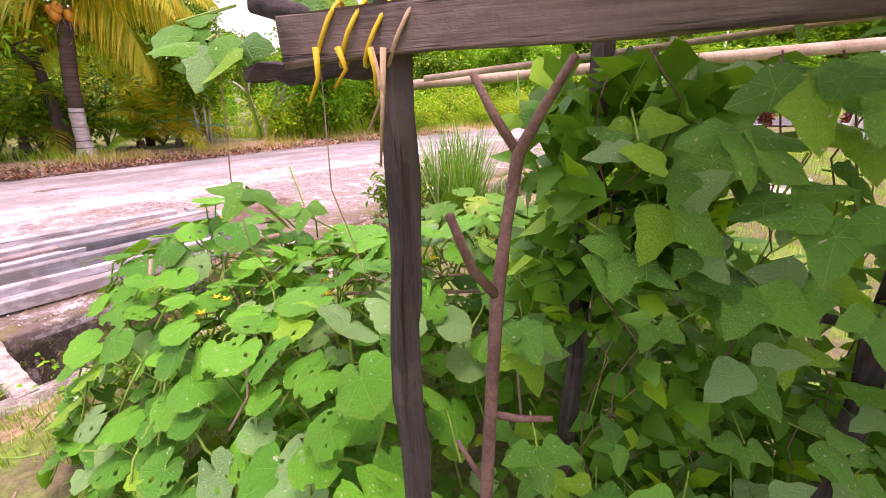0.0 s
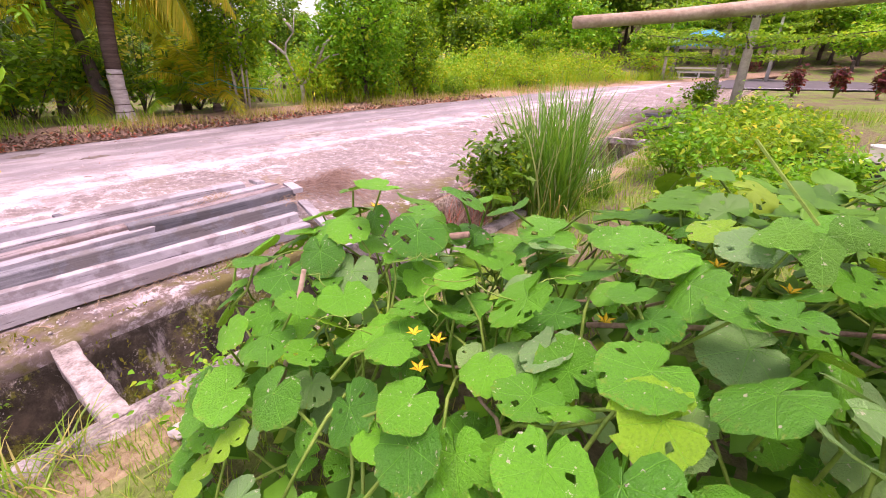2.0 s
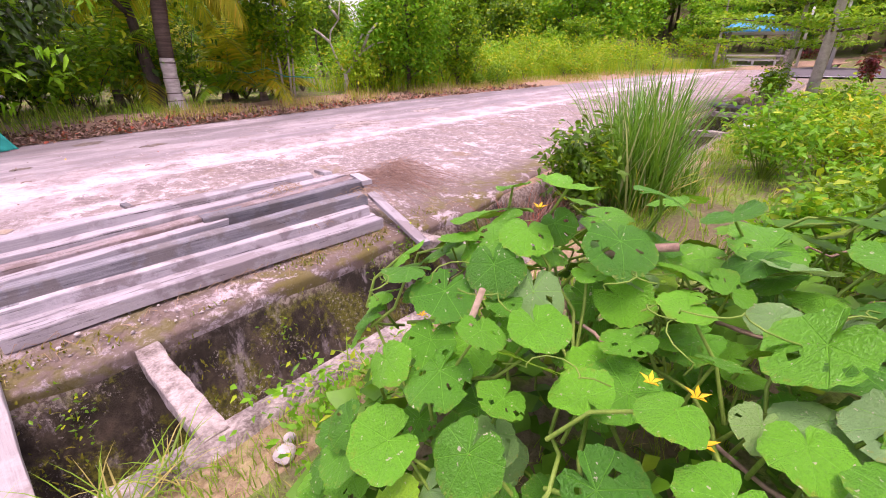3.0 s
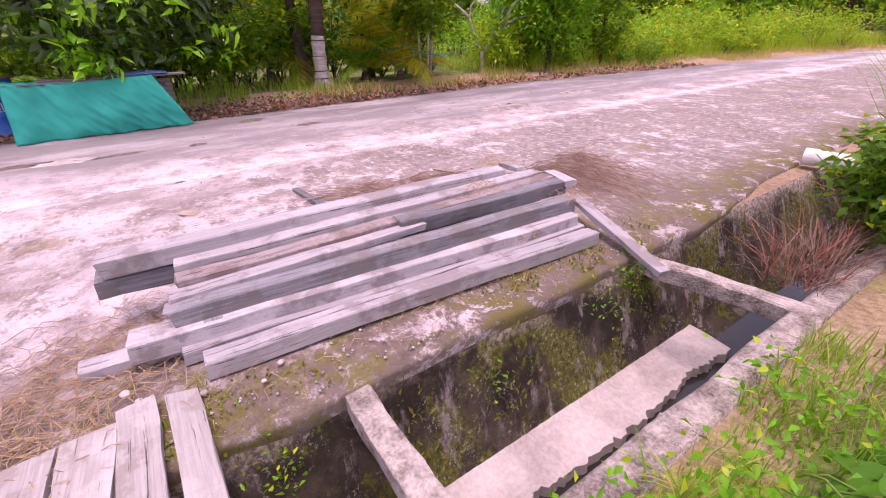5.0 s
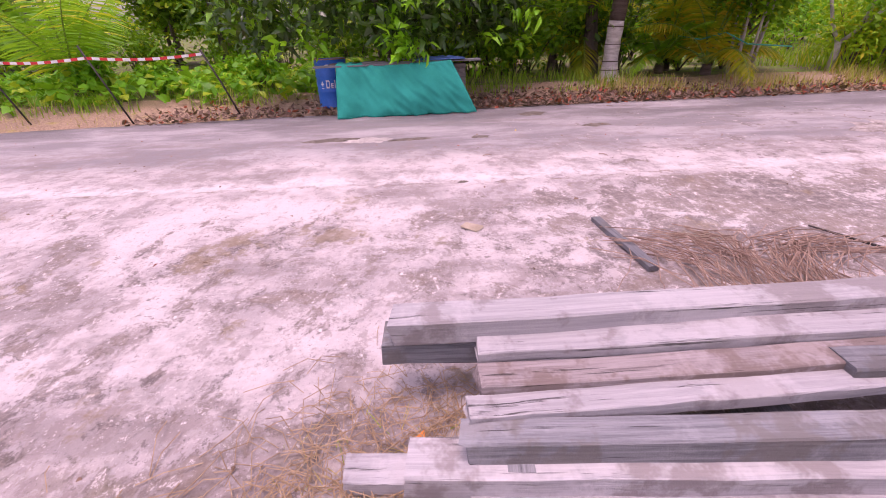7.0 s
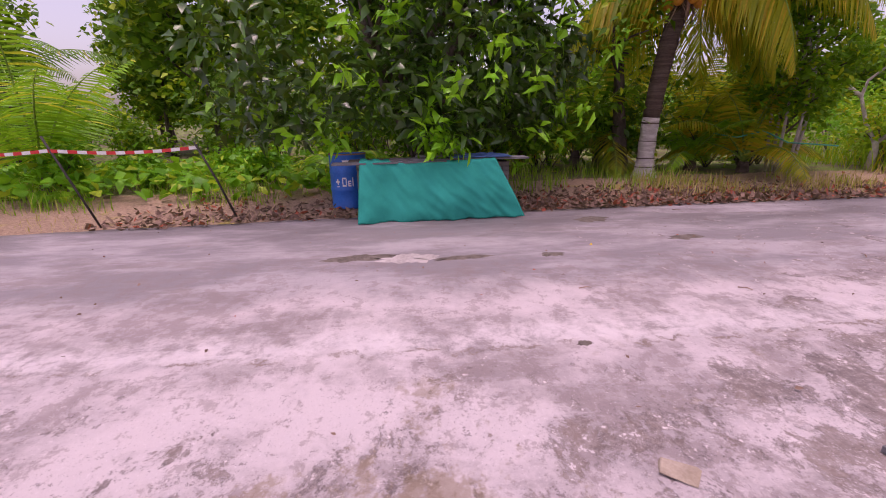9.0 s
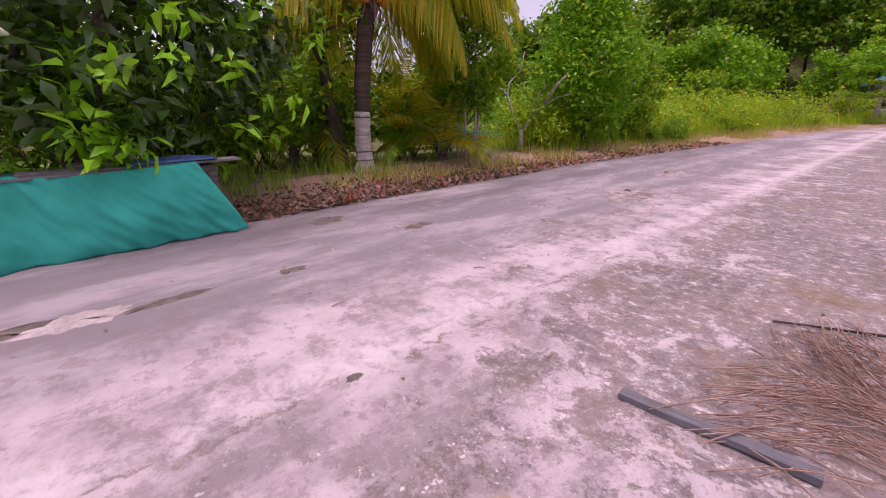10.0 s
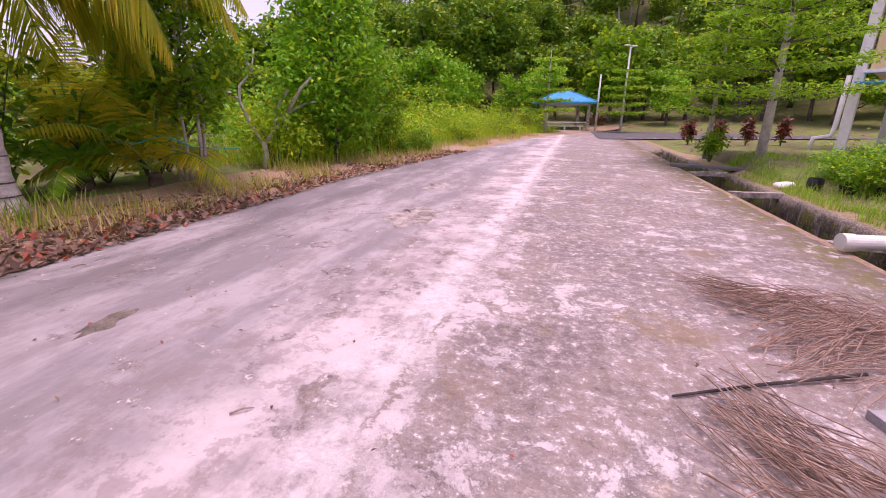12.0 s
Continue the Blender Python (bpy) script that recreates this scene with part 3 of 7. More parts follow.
def build_ground():
    us = [-400, -200, -110, -70, -50, -38, -28, -20, -15]
    us += list(np.arange(-12, 12.01, 0.35)) + list(np.arange(13, 40, 1.0)) + list(np.arange(42, 80, 3.0)) + list(np.arange(85, 180, 7.0)) + [220, 300, 450]
    bm = bmesh.new()
    rows, mats = [], None
    for u in us:
        vf = v_far(u)
        has_drain = u < 21.5
        row = []
        for d in (500, 330, 220, 160, 125, 105, 90, 77, 66, 56, 47, 39, 32, 26, 20, 15, 11, 8, 6, 4.5, 3.4, 2.6, 2.0, 1.5, 1.1, 0.8, 0.5, 0.25, 0.0):
            v = vf - d
            row.append((v, ground_z(v, u), 1 if d <= 2.6 else 3))
        for f in (0.75, 0.5, 0.25):
            row.append((vf * f if vf < -1 else -1 + (vf + 1) * f, -0.03, 0))
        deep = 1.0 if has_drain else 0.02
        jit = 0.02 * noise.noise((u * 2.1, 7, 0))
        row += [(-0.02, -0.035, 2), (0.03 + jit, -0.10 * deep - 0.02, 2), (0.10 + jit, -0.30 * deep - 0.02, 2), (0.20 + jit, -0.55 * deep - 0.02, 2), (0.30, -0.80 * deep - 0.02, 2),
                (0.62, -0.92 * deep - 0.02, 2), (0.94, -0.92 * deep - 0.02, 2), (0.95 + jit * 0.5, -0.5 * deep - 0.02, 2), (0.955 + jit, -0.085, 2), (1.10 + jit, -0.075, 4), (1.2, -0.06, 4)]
        for v in (1.4, 1.7, 2.0, 2.4, 2.8, 3.3, 3.8, 4.4, 5.2, 6.2, 7.5, 9, 11, 14, 18, 23, 29, 36, 44, 53, 63, 75, 90, 110, 140, 190, 280, 400):
            row.append((v, ground_z(v, u), 4 if v < (2.4 if u < 1.5 else 1.3) else (5 if v < 16 and u < 24 else 3)))
        rows.append([bm.verts.new((v, u, z)) for v, z, _ in row])
        mats = [k for _, _, k in row]
    for r0, r1 in zip(rows, rows[1:]):
        for i in range(len(r0) - 1):
            f = bm.faces.new((r0[i], r0[i + 1], r1[i + 1], r1[i]))
            f.material_index = mats[i]
            f.smooth = True
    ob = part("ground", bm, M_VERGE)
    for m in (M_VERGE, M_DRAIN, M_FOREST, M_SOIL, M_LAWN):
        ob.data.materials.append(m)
    ob.matrix_world = FR
    tagged(ob, "verge, drain trench, garden soil and wooded hillside", "ground", kind="structure")
    return ob


ground = build_ground()


def build_road():
    bm = bmesh.new()
    us = list(np.arange(-60, -14, 3.0)) + list(np.arange(-14, 14, 0.3)) + list(np.arange(14, 45, 0.8))
    rows = []
    for u in us:
        vf = v_far(u) + 0.10 * noise.noise((u * 1.3, 2, 0)) + 0.05 * noise.noise((u * 4.0, 5, 0))
        ve = 0.02 + 0.025 * noise.noise((u * 1.9, 11, 0)) + 0.03 * noise.noise((u * 6, 1, 0)) - 0.22 * step(2, 4, u) * (1 - step(10, 16, u))
        ve = max(ve, -0.3)
        row = [(vf, -0.04)]
        n = 34
        for i in range(n + 1):
            v = vf + (ve - vf) * i / n
            z = 0.012 * noise.noise((v * 0.8, u * 0.5, 0)) + 0.004 * noise.noise((v * 5, u * 5, 0)) + 0.006
            z += 0.018 * step(-3.98, -3.86, v) * (1 - step(-3.86, -3.4, v))
            z -= 0.03 * step(-0.25, 0.03, v) * (0.5 + noise.noise((u * 3, 9, 0)))
            if i == 0:
                z = 0.0
            row.append((v, z))
        row.append((ve + 0.012, -0.05))
        row.append((ve + 0.004, -0.13))
        rows.append([bm.verts.new((v, u, z)) for v, z in row])
    for r0, r1 in zip(rows, rows[1:]):
        for i in range(len(r0) - 1):
            f = bm.faces.new((r0[i], r0[i + 1], r1[i + 1], r1[i]))
            f.smooth = True
    ob = part("road", bm, M_ROAD)
    ob.matrix_world = FR
    return tagged(ob, "pale worn concrete road with dark algae stains", "road", kind="structure")


build_road()


def build_side_road():
    bm = bmesh.new()
    a, b, c, d = Vector((12.0, 29.0, 0)), Vector((66, 24, 0)), Vector((78, 42, 0)), Vector((23, 46, 0))
    n = 24
    g = [[bm.verts.new((a.lerp(b, i / n)).lerp(d.lerp(c, i / n), j / n) + Vector((0, 0, 0.035))) for i in range(n + 1)] for j in range(n + 1)]
    for j in range(n):
        for i in range(n):
            bm.faces.new((g[j][i], g[j][i + 1], g[j + 1][i + 1], g[j + 1][i]))
    ob = part("side_road", bm, M_ASPHALT)
    tagged(ob, "dark grey asphalt side road", "road", kind="structure")
    box_line = bmesh.new()
    block(box_line, (40, 0.14, 0.006), (0, 0, 0), 0)
    ln = part("road_line", box_line, M_LINE)
    ln.matrix_world = pose(34, 27.4, 0.042, 0, 0, -5.3)
    tagged(ln, "white painted edge line on asphalt", "road marking", kind="structure")


build_side_road()


# pale floor slab and water in the drain
def drain_floor():
    bm = bmesh.new()
    rng = np.random.default_rng(3)
    us = np.arange(-6, 1.7, 0.03)
    prev = None
    for u in us:
        e = 0.60 + 0.09 * noise.noise((u * 1.3, 3, 0)) + 0.03 * noise.noise((u * 9, 8, 0)) + 0.03 * noise.noise((u * 23, 2, 0)) + 0.006 * rng.normal()
        cur = [bm.verts.new(p) for p in ((0.24, u, -0.76), (0.42, u, -0.775 + 0.006 * rng.normal()), (e, u, -0.79), (e + 0.01, u, -0.95))]
        if prev:
            for k in range(3):
                bm.faces.new((prev[k], prev[k + 1], cur[k + 1], cur[k]))
        prev = cur
    ob = part("drain_floor", bm, M_FLOOR)
    ob.matrix_world = FR
    tagged(ob, "broken pale concrete bed of the drain", "drain", kind="structure")
    bm = bmesh.new()
    prev = None
    for u in np.arange(-6, 20, 1.0):
        cur = [bm.verts.new((0.3, u, -0.87)), bm.verts.new((0.96, u, -0.87))]
        if prev:
            bm.faces.new((prev[0], prev[1], cur[1], cur[0]))
        prev = cur
    ob = part("drain_water", bm, M_WATER)
    ob.matrix_world = FR
    tagged(ob, "shallow still water in the drain", "water", kind="structure")
    # near wall's concrete coping
    bm = bmesh.new()
    prev = None
    for u in np.arange(-8, 4.2, 0.12):
        j, k = 0.02 * noise.noise((u * 2, 1, 4)), 0.03 * noise.noise((u * 3.1, 6, 2))
        cur = [bm.verts.new(p) for p in ((0.945 + j, u, -0.34), (0.94 + j, u, -0.05 + j * 0.4), (0.955 + j, u, -0.035 + j * 0.4), (1.09 + k, u, -0.03 + k * 0.4), (1.11 + k, u, -0.12))]
        if prev:
            for q in range(4):
                bm.faces.new((prev[q], prev[q + 1], cur[q + 1], cur[q]))
        prev = cur
    ob = part("drain_coping", bm, M_STRUT, smooth=True)
    ob.matrix_world = FR
    tagged(ob, "lichen-covered concrete coping of the drain wall", "coping", kind="structure")


drain_floor()


def struts():
    for u, s, du in ((-1.14, 1, 0.0), (1.17, 2, 0.14), (5.2, 3, 0.0), (9.0, 4, 0.0), (12.5, 5, 0.0)):
        ob = box_between("drain_strut", L(0.03, u, -0.10), L(1.02, u + du, -0.085), 0.13, 0.12, M_STRUT, seed=s, cuts=10, wob=0.012)
        tagged(ob, "lichened concrete strut across the drain", "drain strut", group="drain struts")


struts()

# ---- weathered timbers stacked at the road's edge ----
TIMBERS = [
    # v and u of both ends (middle of the top), top heights, width, thickness, dark
    (-1.13, -2.04, 0.455, -1.20, 0.80, 0.40, 0.14, 0.11, 0),
    (-1.17, -2.08, 0.335, -1.14, -0.7, 0.30, 0.16, 0.11, 1),
    (-1.03, -1.72, 0.375, -1.06, 1.10, 0.355, 0.13, 0.07, 0),
    (-0.90, -1.72, 0.340, -0.93, 1.12, 0.345, 0.12, 0.06, 2),
    (-0.87, -0.40, 0.345, -0.82, 1.15, 0.33, 0.13, 0.12, 1),
    (-0.79, -1.78, 0.305, -0.82, -0.24, 0.305, 0.10, 0.05, 0),
    (-0.71, -1.79, 0.285, -0.57, 0.98, 0.285, 0.11, 0.12, 1),
    (-0.71, -1.99, 0.185, -0.51, 0.95, 0.175, 0.16, 0.12, 0),
    (-0.62, -1.79, 0.095, -0.46, 1.00, 0.095, 0.14, 0.08, 0),
    (-0.49, -1.68, 0.085, -0.35, 0.95, 0.085, 0.07, 0.06, 2),
    (-0.44, -1.70, 0.115, -0.27, 0.93, 0.115, 0.12, 0.105, 0),
    (-0.75, -2.21, 0.085, -0.70, -1.30, 0.075, 0.12, 0.07, 0),
]


def timbers():
    for i, (v0, u0, z0, v1, u1, z1, w, h, dark) in enumerate(TIMBERS):
        ob = box_between("timber", L(v0, u0, z0 - h / 2), L(v1, u1, z1 - h / 2), w, h, (M_TIMBER, M_TIMBER_D, M_TIMBER_B)[dark], seed=20 + i, cuts=14, wob=0.005, split=0.012 if i % 3 else 0.03)
        tagged(ob, ("pale grey weathered sawn timber in a stack", "dark grey weathered sawn timber in a stack", "brown-stained weathered sawn timber in a stack")[dark], "timber", group="stacked timbers")
    # bearers below the stack
    for i, (va, ua, vb, ub, zt, w, h) in enumerate(((-1.30, -1.55, -0.62, -1.62, 0.185, 0.10, 0.18), (-1.25, 0.62, -0.60, 0.70, 0.185, 0.10, 0.18), (-1.32, -1.60, -1.05, -1.57, 0.225, 0.1, 0.22), (-1.32, 0.45, -1.05, 0.5, 0.295, 0.1, 0.11), (-1.28, -0.6, -0.75, -0.65, 0.185, 0.1, 0.18))):
        ob = box_between("timber_bearer", L(va, ua, zt - h / 2), L(vb, ub, zt - h / 2), w, h, M_TIMBER_D, seed=50 + i, cuts=4)
        tagged(ob, "short dark timber bearer under the stack", "timber", group="timber bearers")
    # short cross pieces at the far end
    for i, (a, b, w, h) in enumerate(((L(-1.45, 1.06, 0.33), L(-1.12, 0.98, 0.37), 0.09, 0.035), (L(-1.05, 1.26, 0.30), L(-0.72, 1.17, 0.31), 0.11, 0.05), (L(-1.62, 1.02, 0.03), L(-1.18, 1.13, 0.05), 0.13, 0.055))):
        ob = box_between("timber_offcut", a, b, w, h, M_TIMBER, seed=70 + i, cuts=4)
        tagged(ob, "short grey timber offcut at the stack's end", "timber", group="timber offcuts")
    ob = box_between("leaning_plank", L(-0.66, 1.16, 0.205), L(0.30, 0.97, -0.005), 0.10, 0.04, M_TIMBER, seed=81, cuts=8)
    tagged(ob, "grey plank leaning from the stack over the drain", "plank")
    bm = bmesh.new()
    tube(bm, [(0, 0, 0), (0, 0, 0.06)], 0.009, 8)
    tube(bm, [(0, 0, 0.055), (0, 0, 0.068)], 0.017, 6)
    ob = part("rusty_bolt", bm, M_RUST)
    ob.location = L(-0.63, -1.36, 0.09)
    tagged(ob, "rusty bolt standing in a timber", "bolt")


timbers()


def deck():
    rows = ((-0.30, -2.16, 0.90, -2.24, 0.19, 0.0), (-0.36, -2.00, 1.15, -2.02, 0.15, 0.006), (-0.34, -1.84, 1.12, -1.80, 0.13, 0.002), (-0.28, -2.37, 1.2, -2.45, 0.2, 0.003))
    for i, (v0, u0, v1, u1, w, dz) in enumerate(rows):
        ob = box_between("bridge_plank", L(v0, u0, 0.035 + dz), L(v1, u1, 0.005 + dz), w, 0.04, M_PLANK, seed=90 + i, cuts=10, wob=0.008, split=0.02)
        tagged(ob, "pale weathered plank bridging the drain", "plank", group="bridge planks")
    ob = box_between("far_plank", L(-0.25, 13.4, 0.06), L(1.6, 12.6, 0.06), 0.30, 0.07, M_TIMBER_D, seed=96, cuts=6)
    tagged(ob, "dark plank laid over the far drain", "plank")


deck()


def pipes():
    def pvc(name, p0, p1, r, label):
        e = empty(name, p0, label=label, category="pipe")
        d = Vector(p1) - Vector(p0)
        bm = bmesh.new()
        tube(bm, [Vector(), d], r, 20)
        part("tube", bm, M_WHITE, e, smooth=False)
        bm = bmesh.new()
        tube(bm, [-d.normalized() * 0.004, d.normalized() * 0.12], r * 1.12, 20)
        part("socket", bm, M_WHITE, e)

    pvc("white_pipe", L(-0.16, 4.5, 0.10), L(1.35, 4.75, 0.10), 0.085, "white plastic pipe lying across the drain")
    pvc("white_pipe", L(1.55, 12.5, 0.10), L(3.1, 12.0, 0.10), 0.08, "white plastic pipe beyond the far plank")


pipes()


# ---- trees ----
def limb_points(p, d, length, rng, n=5, wander=0.25, lift=0.1):
    pts = [Vector(p)]
    d = Vector(d).normalized()
    for _ in range(n):
        d = (d + Vector(rng.normal(0, wander, 3)) * 0.6 + Vector((0, 0, lift))).normalized()
        pts.append(pts[-1] + d * length / n)
    return pts


def tree(name, at, height, spread, leaf, count, leaf_mat, bark, rng, label, first=0.35, trunk_r=0.12, limbs=7, stems=1, clump=0.55, group="", droop=0.25, slim=0.5, up=0.6, category="tree", twist=0.12, simple=False):
    """Trunk, limbs that fork and a crown of leaves gathered round the limbs' ends."""
    e = empty(name, at, label=label, category=category, group=group)
    tips = []
    for s in range(stems):
        ang = rng.uniform(0, 6.28)
        base = Vector((math.cos(ang), math.sin(ang), 0)) * (0.18 * (stems > 1)) * rng.uniform(0.5, 1.5)
        lean = Vector((math.cos(ang) * 0.2 * (stems > 1), math.sin(ang) * 0.2 * (stems > 1), 1))
        pts = limb_points(base - Vector((0, 0, 0.15)), lean, height * 0.86, rng, 7, twist, 0.12)
        r0 = trunk_r / math.sqrt(stems)
        bm = tube(bmesh.new(), pts, [r0 * (1.25 if i == 0 else 1 - 0.12 * i) for i in range(8)], 9)
        tips.append((pts[-1], 0.5))
        for k in range(limbs):
            f = first + (0.95 - first) * (k + rng.uniform(0, 0.8)) / limbs
            i = min(6, int(f * 7))
            p = pts[i].lerp(pts[i + 1], f * 7 - i)
            a = k * 2.4 + rng.uniform(-0.4, 0.4) + ang
            reach = spread * (1.05 - 0.55 * abs(f - 0.5)) * rng.uniform(0.7, 1.1)
            lp = limb_points(p, (math.cos(a), math.sin(a), rng.uniform(0.1, 0.7)), reach, rng, 5, 0.28, 0.08)
            tube(bm, lp, [r0 * 0.42 * (1 - 0.17 * j) for j in range(6)], 6)
            tips += [(lp[-1], 1.0), (lp[3], 0.8)]
            for q in range(2):
                sp = limb_points(lp[2 + q], Vector((math.cos(a + (1.1 if q else -1.1)), math.sin(a + (1.1 if q else -1.1)), 0.4)), reach * 0.5, rng, 3, 0.3, 0.1)
                tube(bm, sp, [r0 * 0.2 * (1 - 0.25 * j) for j in range(4)], 5)
                tips.append((sp[-1], 0.8))
        part("trunk", bm, bark, e, smooth=True)
    pts = []
    weights = np.array([w for _, w in tips])
    pick = rng.choice(len(tips), count, p=weights / weights.sum())
    cen = np.array([tips[i][0] for i in pick])
    d = rng.normal(size=(count, 3))
    d /= np.linalg.norm(d, axis=1, keepdims=True)
    rad = clump * rng.uniform(0.25, 1.0, count) ** 0.6 * rng.uniform(0.6, 1.3, len(tips))[pick]
    pts = cen + d * rad[:, None] * np.array([1, 1, 0.72])
    if count:
        foliage("crown", pts, leaf, leaf_mat, rng, e, up=up, slim=slim, droop=droop, simple=simple)
    return e


def frond(name, length, material, rng, parent, pitch, yaw, droop=1.0, leaflet=0.55, width=0.045, pairs=46, base=Vector((0, 0, 0)), hang=0.55):
    """One feather leaf: an arching rib with hanging leaflets."""
    d = Vector((math.cos(yaw) * math.cos(pitch), math.sin(yaw) * math.cos(pitch), math.sin(pitch)))
    side = Vector((-math.sin(yaw), math.cos(yaw), 0))
    pts, p = [base.copy()], base.copy()
    n = 12
    for i in range(n):
        p = p + d * length / n
        pts.append(p.copy())
        d = (d + Vector((0, 0, -droop * 0.20))).normalized()
    bm = tube(bmesh.new(), pts, [0.03 * (1 - 0.075 * i) for i in range(n + 1)], 5)
    rib = part("frond", bm, M_STEM, parent, smooth=True)
    roots, along, nrm = [], [], []
    for i in range(pairs):
        f = 0.14 + 0.85 * i / pairs
        k = min(n - 1, int(f * n))
        q = pts[k].lerp(pts[k + 1], f * n - k)
        t = (pts[k + 1] - pts[k]).normalized()
        ln = leaflet * math.sin(math.pi * min(1, 0.25 + f * 0.72)) * rng.uniform(0.85, 1.1)
        for s in (-1, 1):
            a = (side * s + t * 0.55 + Vector((0, 0, -hang * rng.uniform(0.5, 1.4)))).normalized()
            roots.append((q, a * ln, t))
    v = np.empty((len(roots), 6, 3))
    for j, (q, a, t) in enumerate(roots):
        down = Vector((0, 0, -1)) * a.length * 0.18
        for i, (f, w) in enumerate(((0.0, 0.6), (0.5, 1.0), (1.0, 0.12))):
            c = q + a * f + down * f * f * 1.6
            v[j, 2 * i], v[j, 2 * i + 1] = c - t * width * w * 0.5, c + t * width * w * 0.5
    mesh_np("blade", v, [(0, 1, 3, 2), (2, 3, 5, 4)], material, rib)
    return rib


def coconut_palm():
    rng = np.random.default_rng(11)
    e = empty("coconut_palm", (-10.16, 11.72, 0.0), label="coconut palm with lime-washed foot, yellowing fronds and orange nuts", category="palm tree")
    pts = [Vector((0.10 * (1 - f) ** 3 + 0.34 * f ** 2, 0.2 * f ** 2, -0.15 + 3.85 * f)) for f in np.linspace(0, 1, 22)]
    rad = [0.31 - 0.135 * step(0, 0.16, f) + 0.02 * math.sin(f * 60) * 0.4 for f in np.linspace(0, 1, 22)]
    cut = 8
    part("trunk", tube(bmesh.new(), pts[cut:], rad[cut:], 14), M_PALMBARK, e, smooth=True)
    part("trunk_foot", tube(bmesh.new(), pts[:cut + 1], rad[:cut + 1], 14), M_WHITEWASH, e, "lime-washed trunk foot", smooth=True)
    for i in (2, 3, 4, 5, 6, 7):
        p, q = pts[i].lerp(pts[i + 1], 0.3), pts[i].lerp(pts[i + 1], 0.3 + 0.13 * rng.uniform(0.6, 1.3))
        part("leaf_scar", tube(bmesh.new(), [p, q], [rad[i] * 1.01 + 0.002, rad[i] * 1.01 + 0.002], 14), M_PALMBARK, e, "dark ring scar on the whitewash", smooth=True)
    top = pts[-1]
    for i in range(13):
        yaw = i * 2.4 + rng.uniform(-0.25, 0.25)
        pitch = radians((74, 58, 44)[i % 3] + rng.uniform(-8, 8))
        if math.cos(yaw + 1.1) > 0.55:
            pitch = radians(80)
        frond("frond", rng.uniform(3.4, 4.2), M_FROND, rng, e, pitch, yaw, (0.75, 0.95, 1.1)[i % 3], 0.95, 0.05, 64, top + Vector((0, 0, 0.15)), 1.0)
    for yaw, pitch, ln, dr in ((0.45, 50, 4.3, 1.15), (0.15, 42, 4.0, 1.2), (0.8, 46, 4.2, 1.1), (-0.25, 55, 4.5, 1.15), (0.6, 60, 4.6, 1.1), (0.5, 14, 2.2, 1.6), (0.05, 58, 4.6, 1.1), (3.5, 20, 3.2, 1.1), (-2.4, 25, 3.6, 1.2), (0.2, 22, 3.0, 1.5), (1.0, 24, 3.2, 1.4), (1.7, 18, 3.0, 1.4), (2.4, 28, 3.4, 1.3), (3.0, 15, 3.0, 1.4), (-2.9, 30, 3.4, 1.3), (-0.15, 30, 3.4, 1.4)):
        frond("frond", ln, M_FROND, rng, e, radians(pitch), yaw, dr, 1.05, 0.055, 74, top + Vector((0, 0, 0.1)), 1.15)
    for i in range(11):
        a, r = i * 2.39, rng.uniform(0.2, 0.42)
        bm = bmesh.new()
        bmesh.ops.create_uvsphere(bm, u_segments=12, v_segments=8, radius=0.12, matrix=Matrix.Translation(top + Vector((math.cos(a) * r + 0.08, math.sin(a) * r - 0.12, -0.16 + rng.uniform(-0.14, 0.16)))) @ Matrix.Diagonal((0.95, 0.95, 1.2, 1)))
        part("coconut", bm, M_COCONUT, e, smooth=True)
    # dead hanging leaf sheaths below the crown
    rt = np.array([top + Vector((math.cos(a) * 0.16, math.sin(a) * 0.16, 0.0)) for a in rng.uniform(0, 6.28, 60)])
    s = blades("leaf_sheath", rt, 0.7, 0.05, M_TWIG, rng, e, 0.5, 0.4)
    s.data.transform(Matrix.Translation(top) @ Matrix.Diagonal((1, 1, -0.9, 1)) @ Matrix.Translation(-top))


coconut_palm()


def small_palm(at, size, seed, material, label, count=11, trunk=0.3, lo=20, hi=80, droop=0.8):
    rng = np.random.default_rng(seed)
    e = empty("young_palm", at, label=label, category="palm tree", group="palms behind the verge")
    part("trunk", tube(bmesh.new(), [(0, 0, -0.2), (0, 0, trunk * 0.5), (0, 0, trunk)], [0.16, 0.13, 0.1], 10), M_PALMBARK, e, smooth=True)
    for i in range(count):
        frond("frond", size * rng.uniform(0.8, 1.15), material, rng, e, radians(rng.uniform(lo, hi)), i * 2.4 + rng.uniform(-0.3, 0.3), droop * rng.uniform(0.7, 1.2), size * 0.24, 0.05, 34, Vector((0, 0, trunk)), 0.3)
    return e


small_palm((-16.6, 1.4, 0.0), 3.3, 5, M_FROND_G, "young coconut palm with upright bright green fronds", 11, 0.4, 45, 80, 0.45)
small_palm((-14.2, 6.3, 0.0), 1.5, 6, M_FROND_G, "low young palm behind the fence", 8, 0.2, 15, 70)
small_palm((-12.2, 13.2, 0.0), 3.0, 7, M_FROND, "low palm with yellow-green fronds", 12, 0.5, 25, 80)
small_palm((-8.9, 14.0, 0.0), 2.4, 8, M_FROND, "low palm with yellow-green fronds", 9, 0.3, 40, 85)
small_palm((-10.3, 14.6, 0.0), 2.6, 21, M_FROND, "low palm with yellow-green fronds", 11, 0.5, 60, 88)
small_palm((-12.1, 12.0, 0.0), 2.9, 22, M_FROND_G, "low palm with bright upright fronds", 9, 0.5, 62, 86, 0.7)
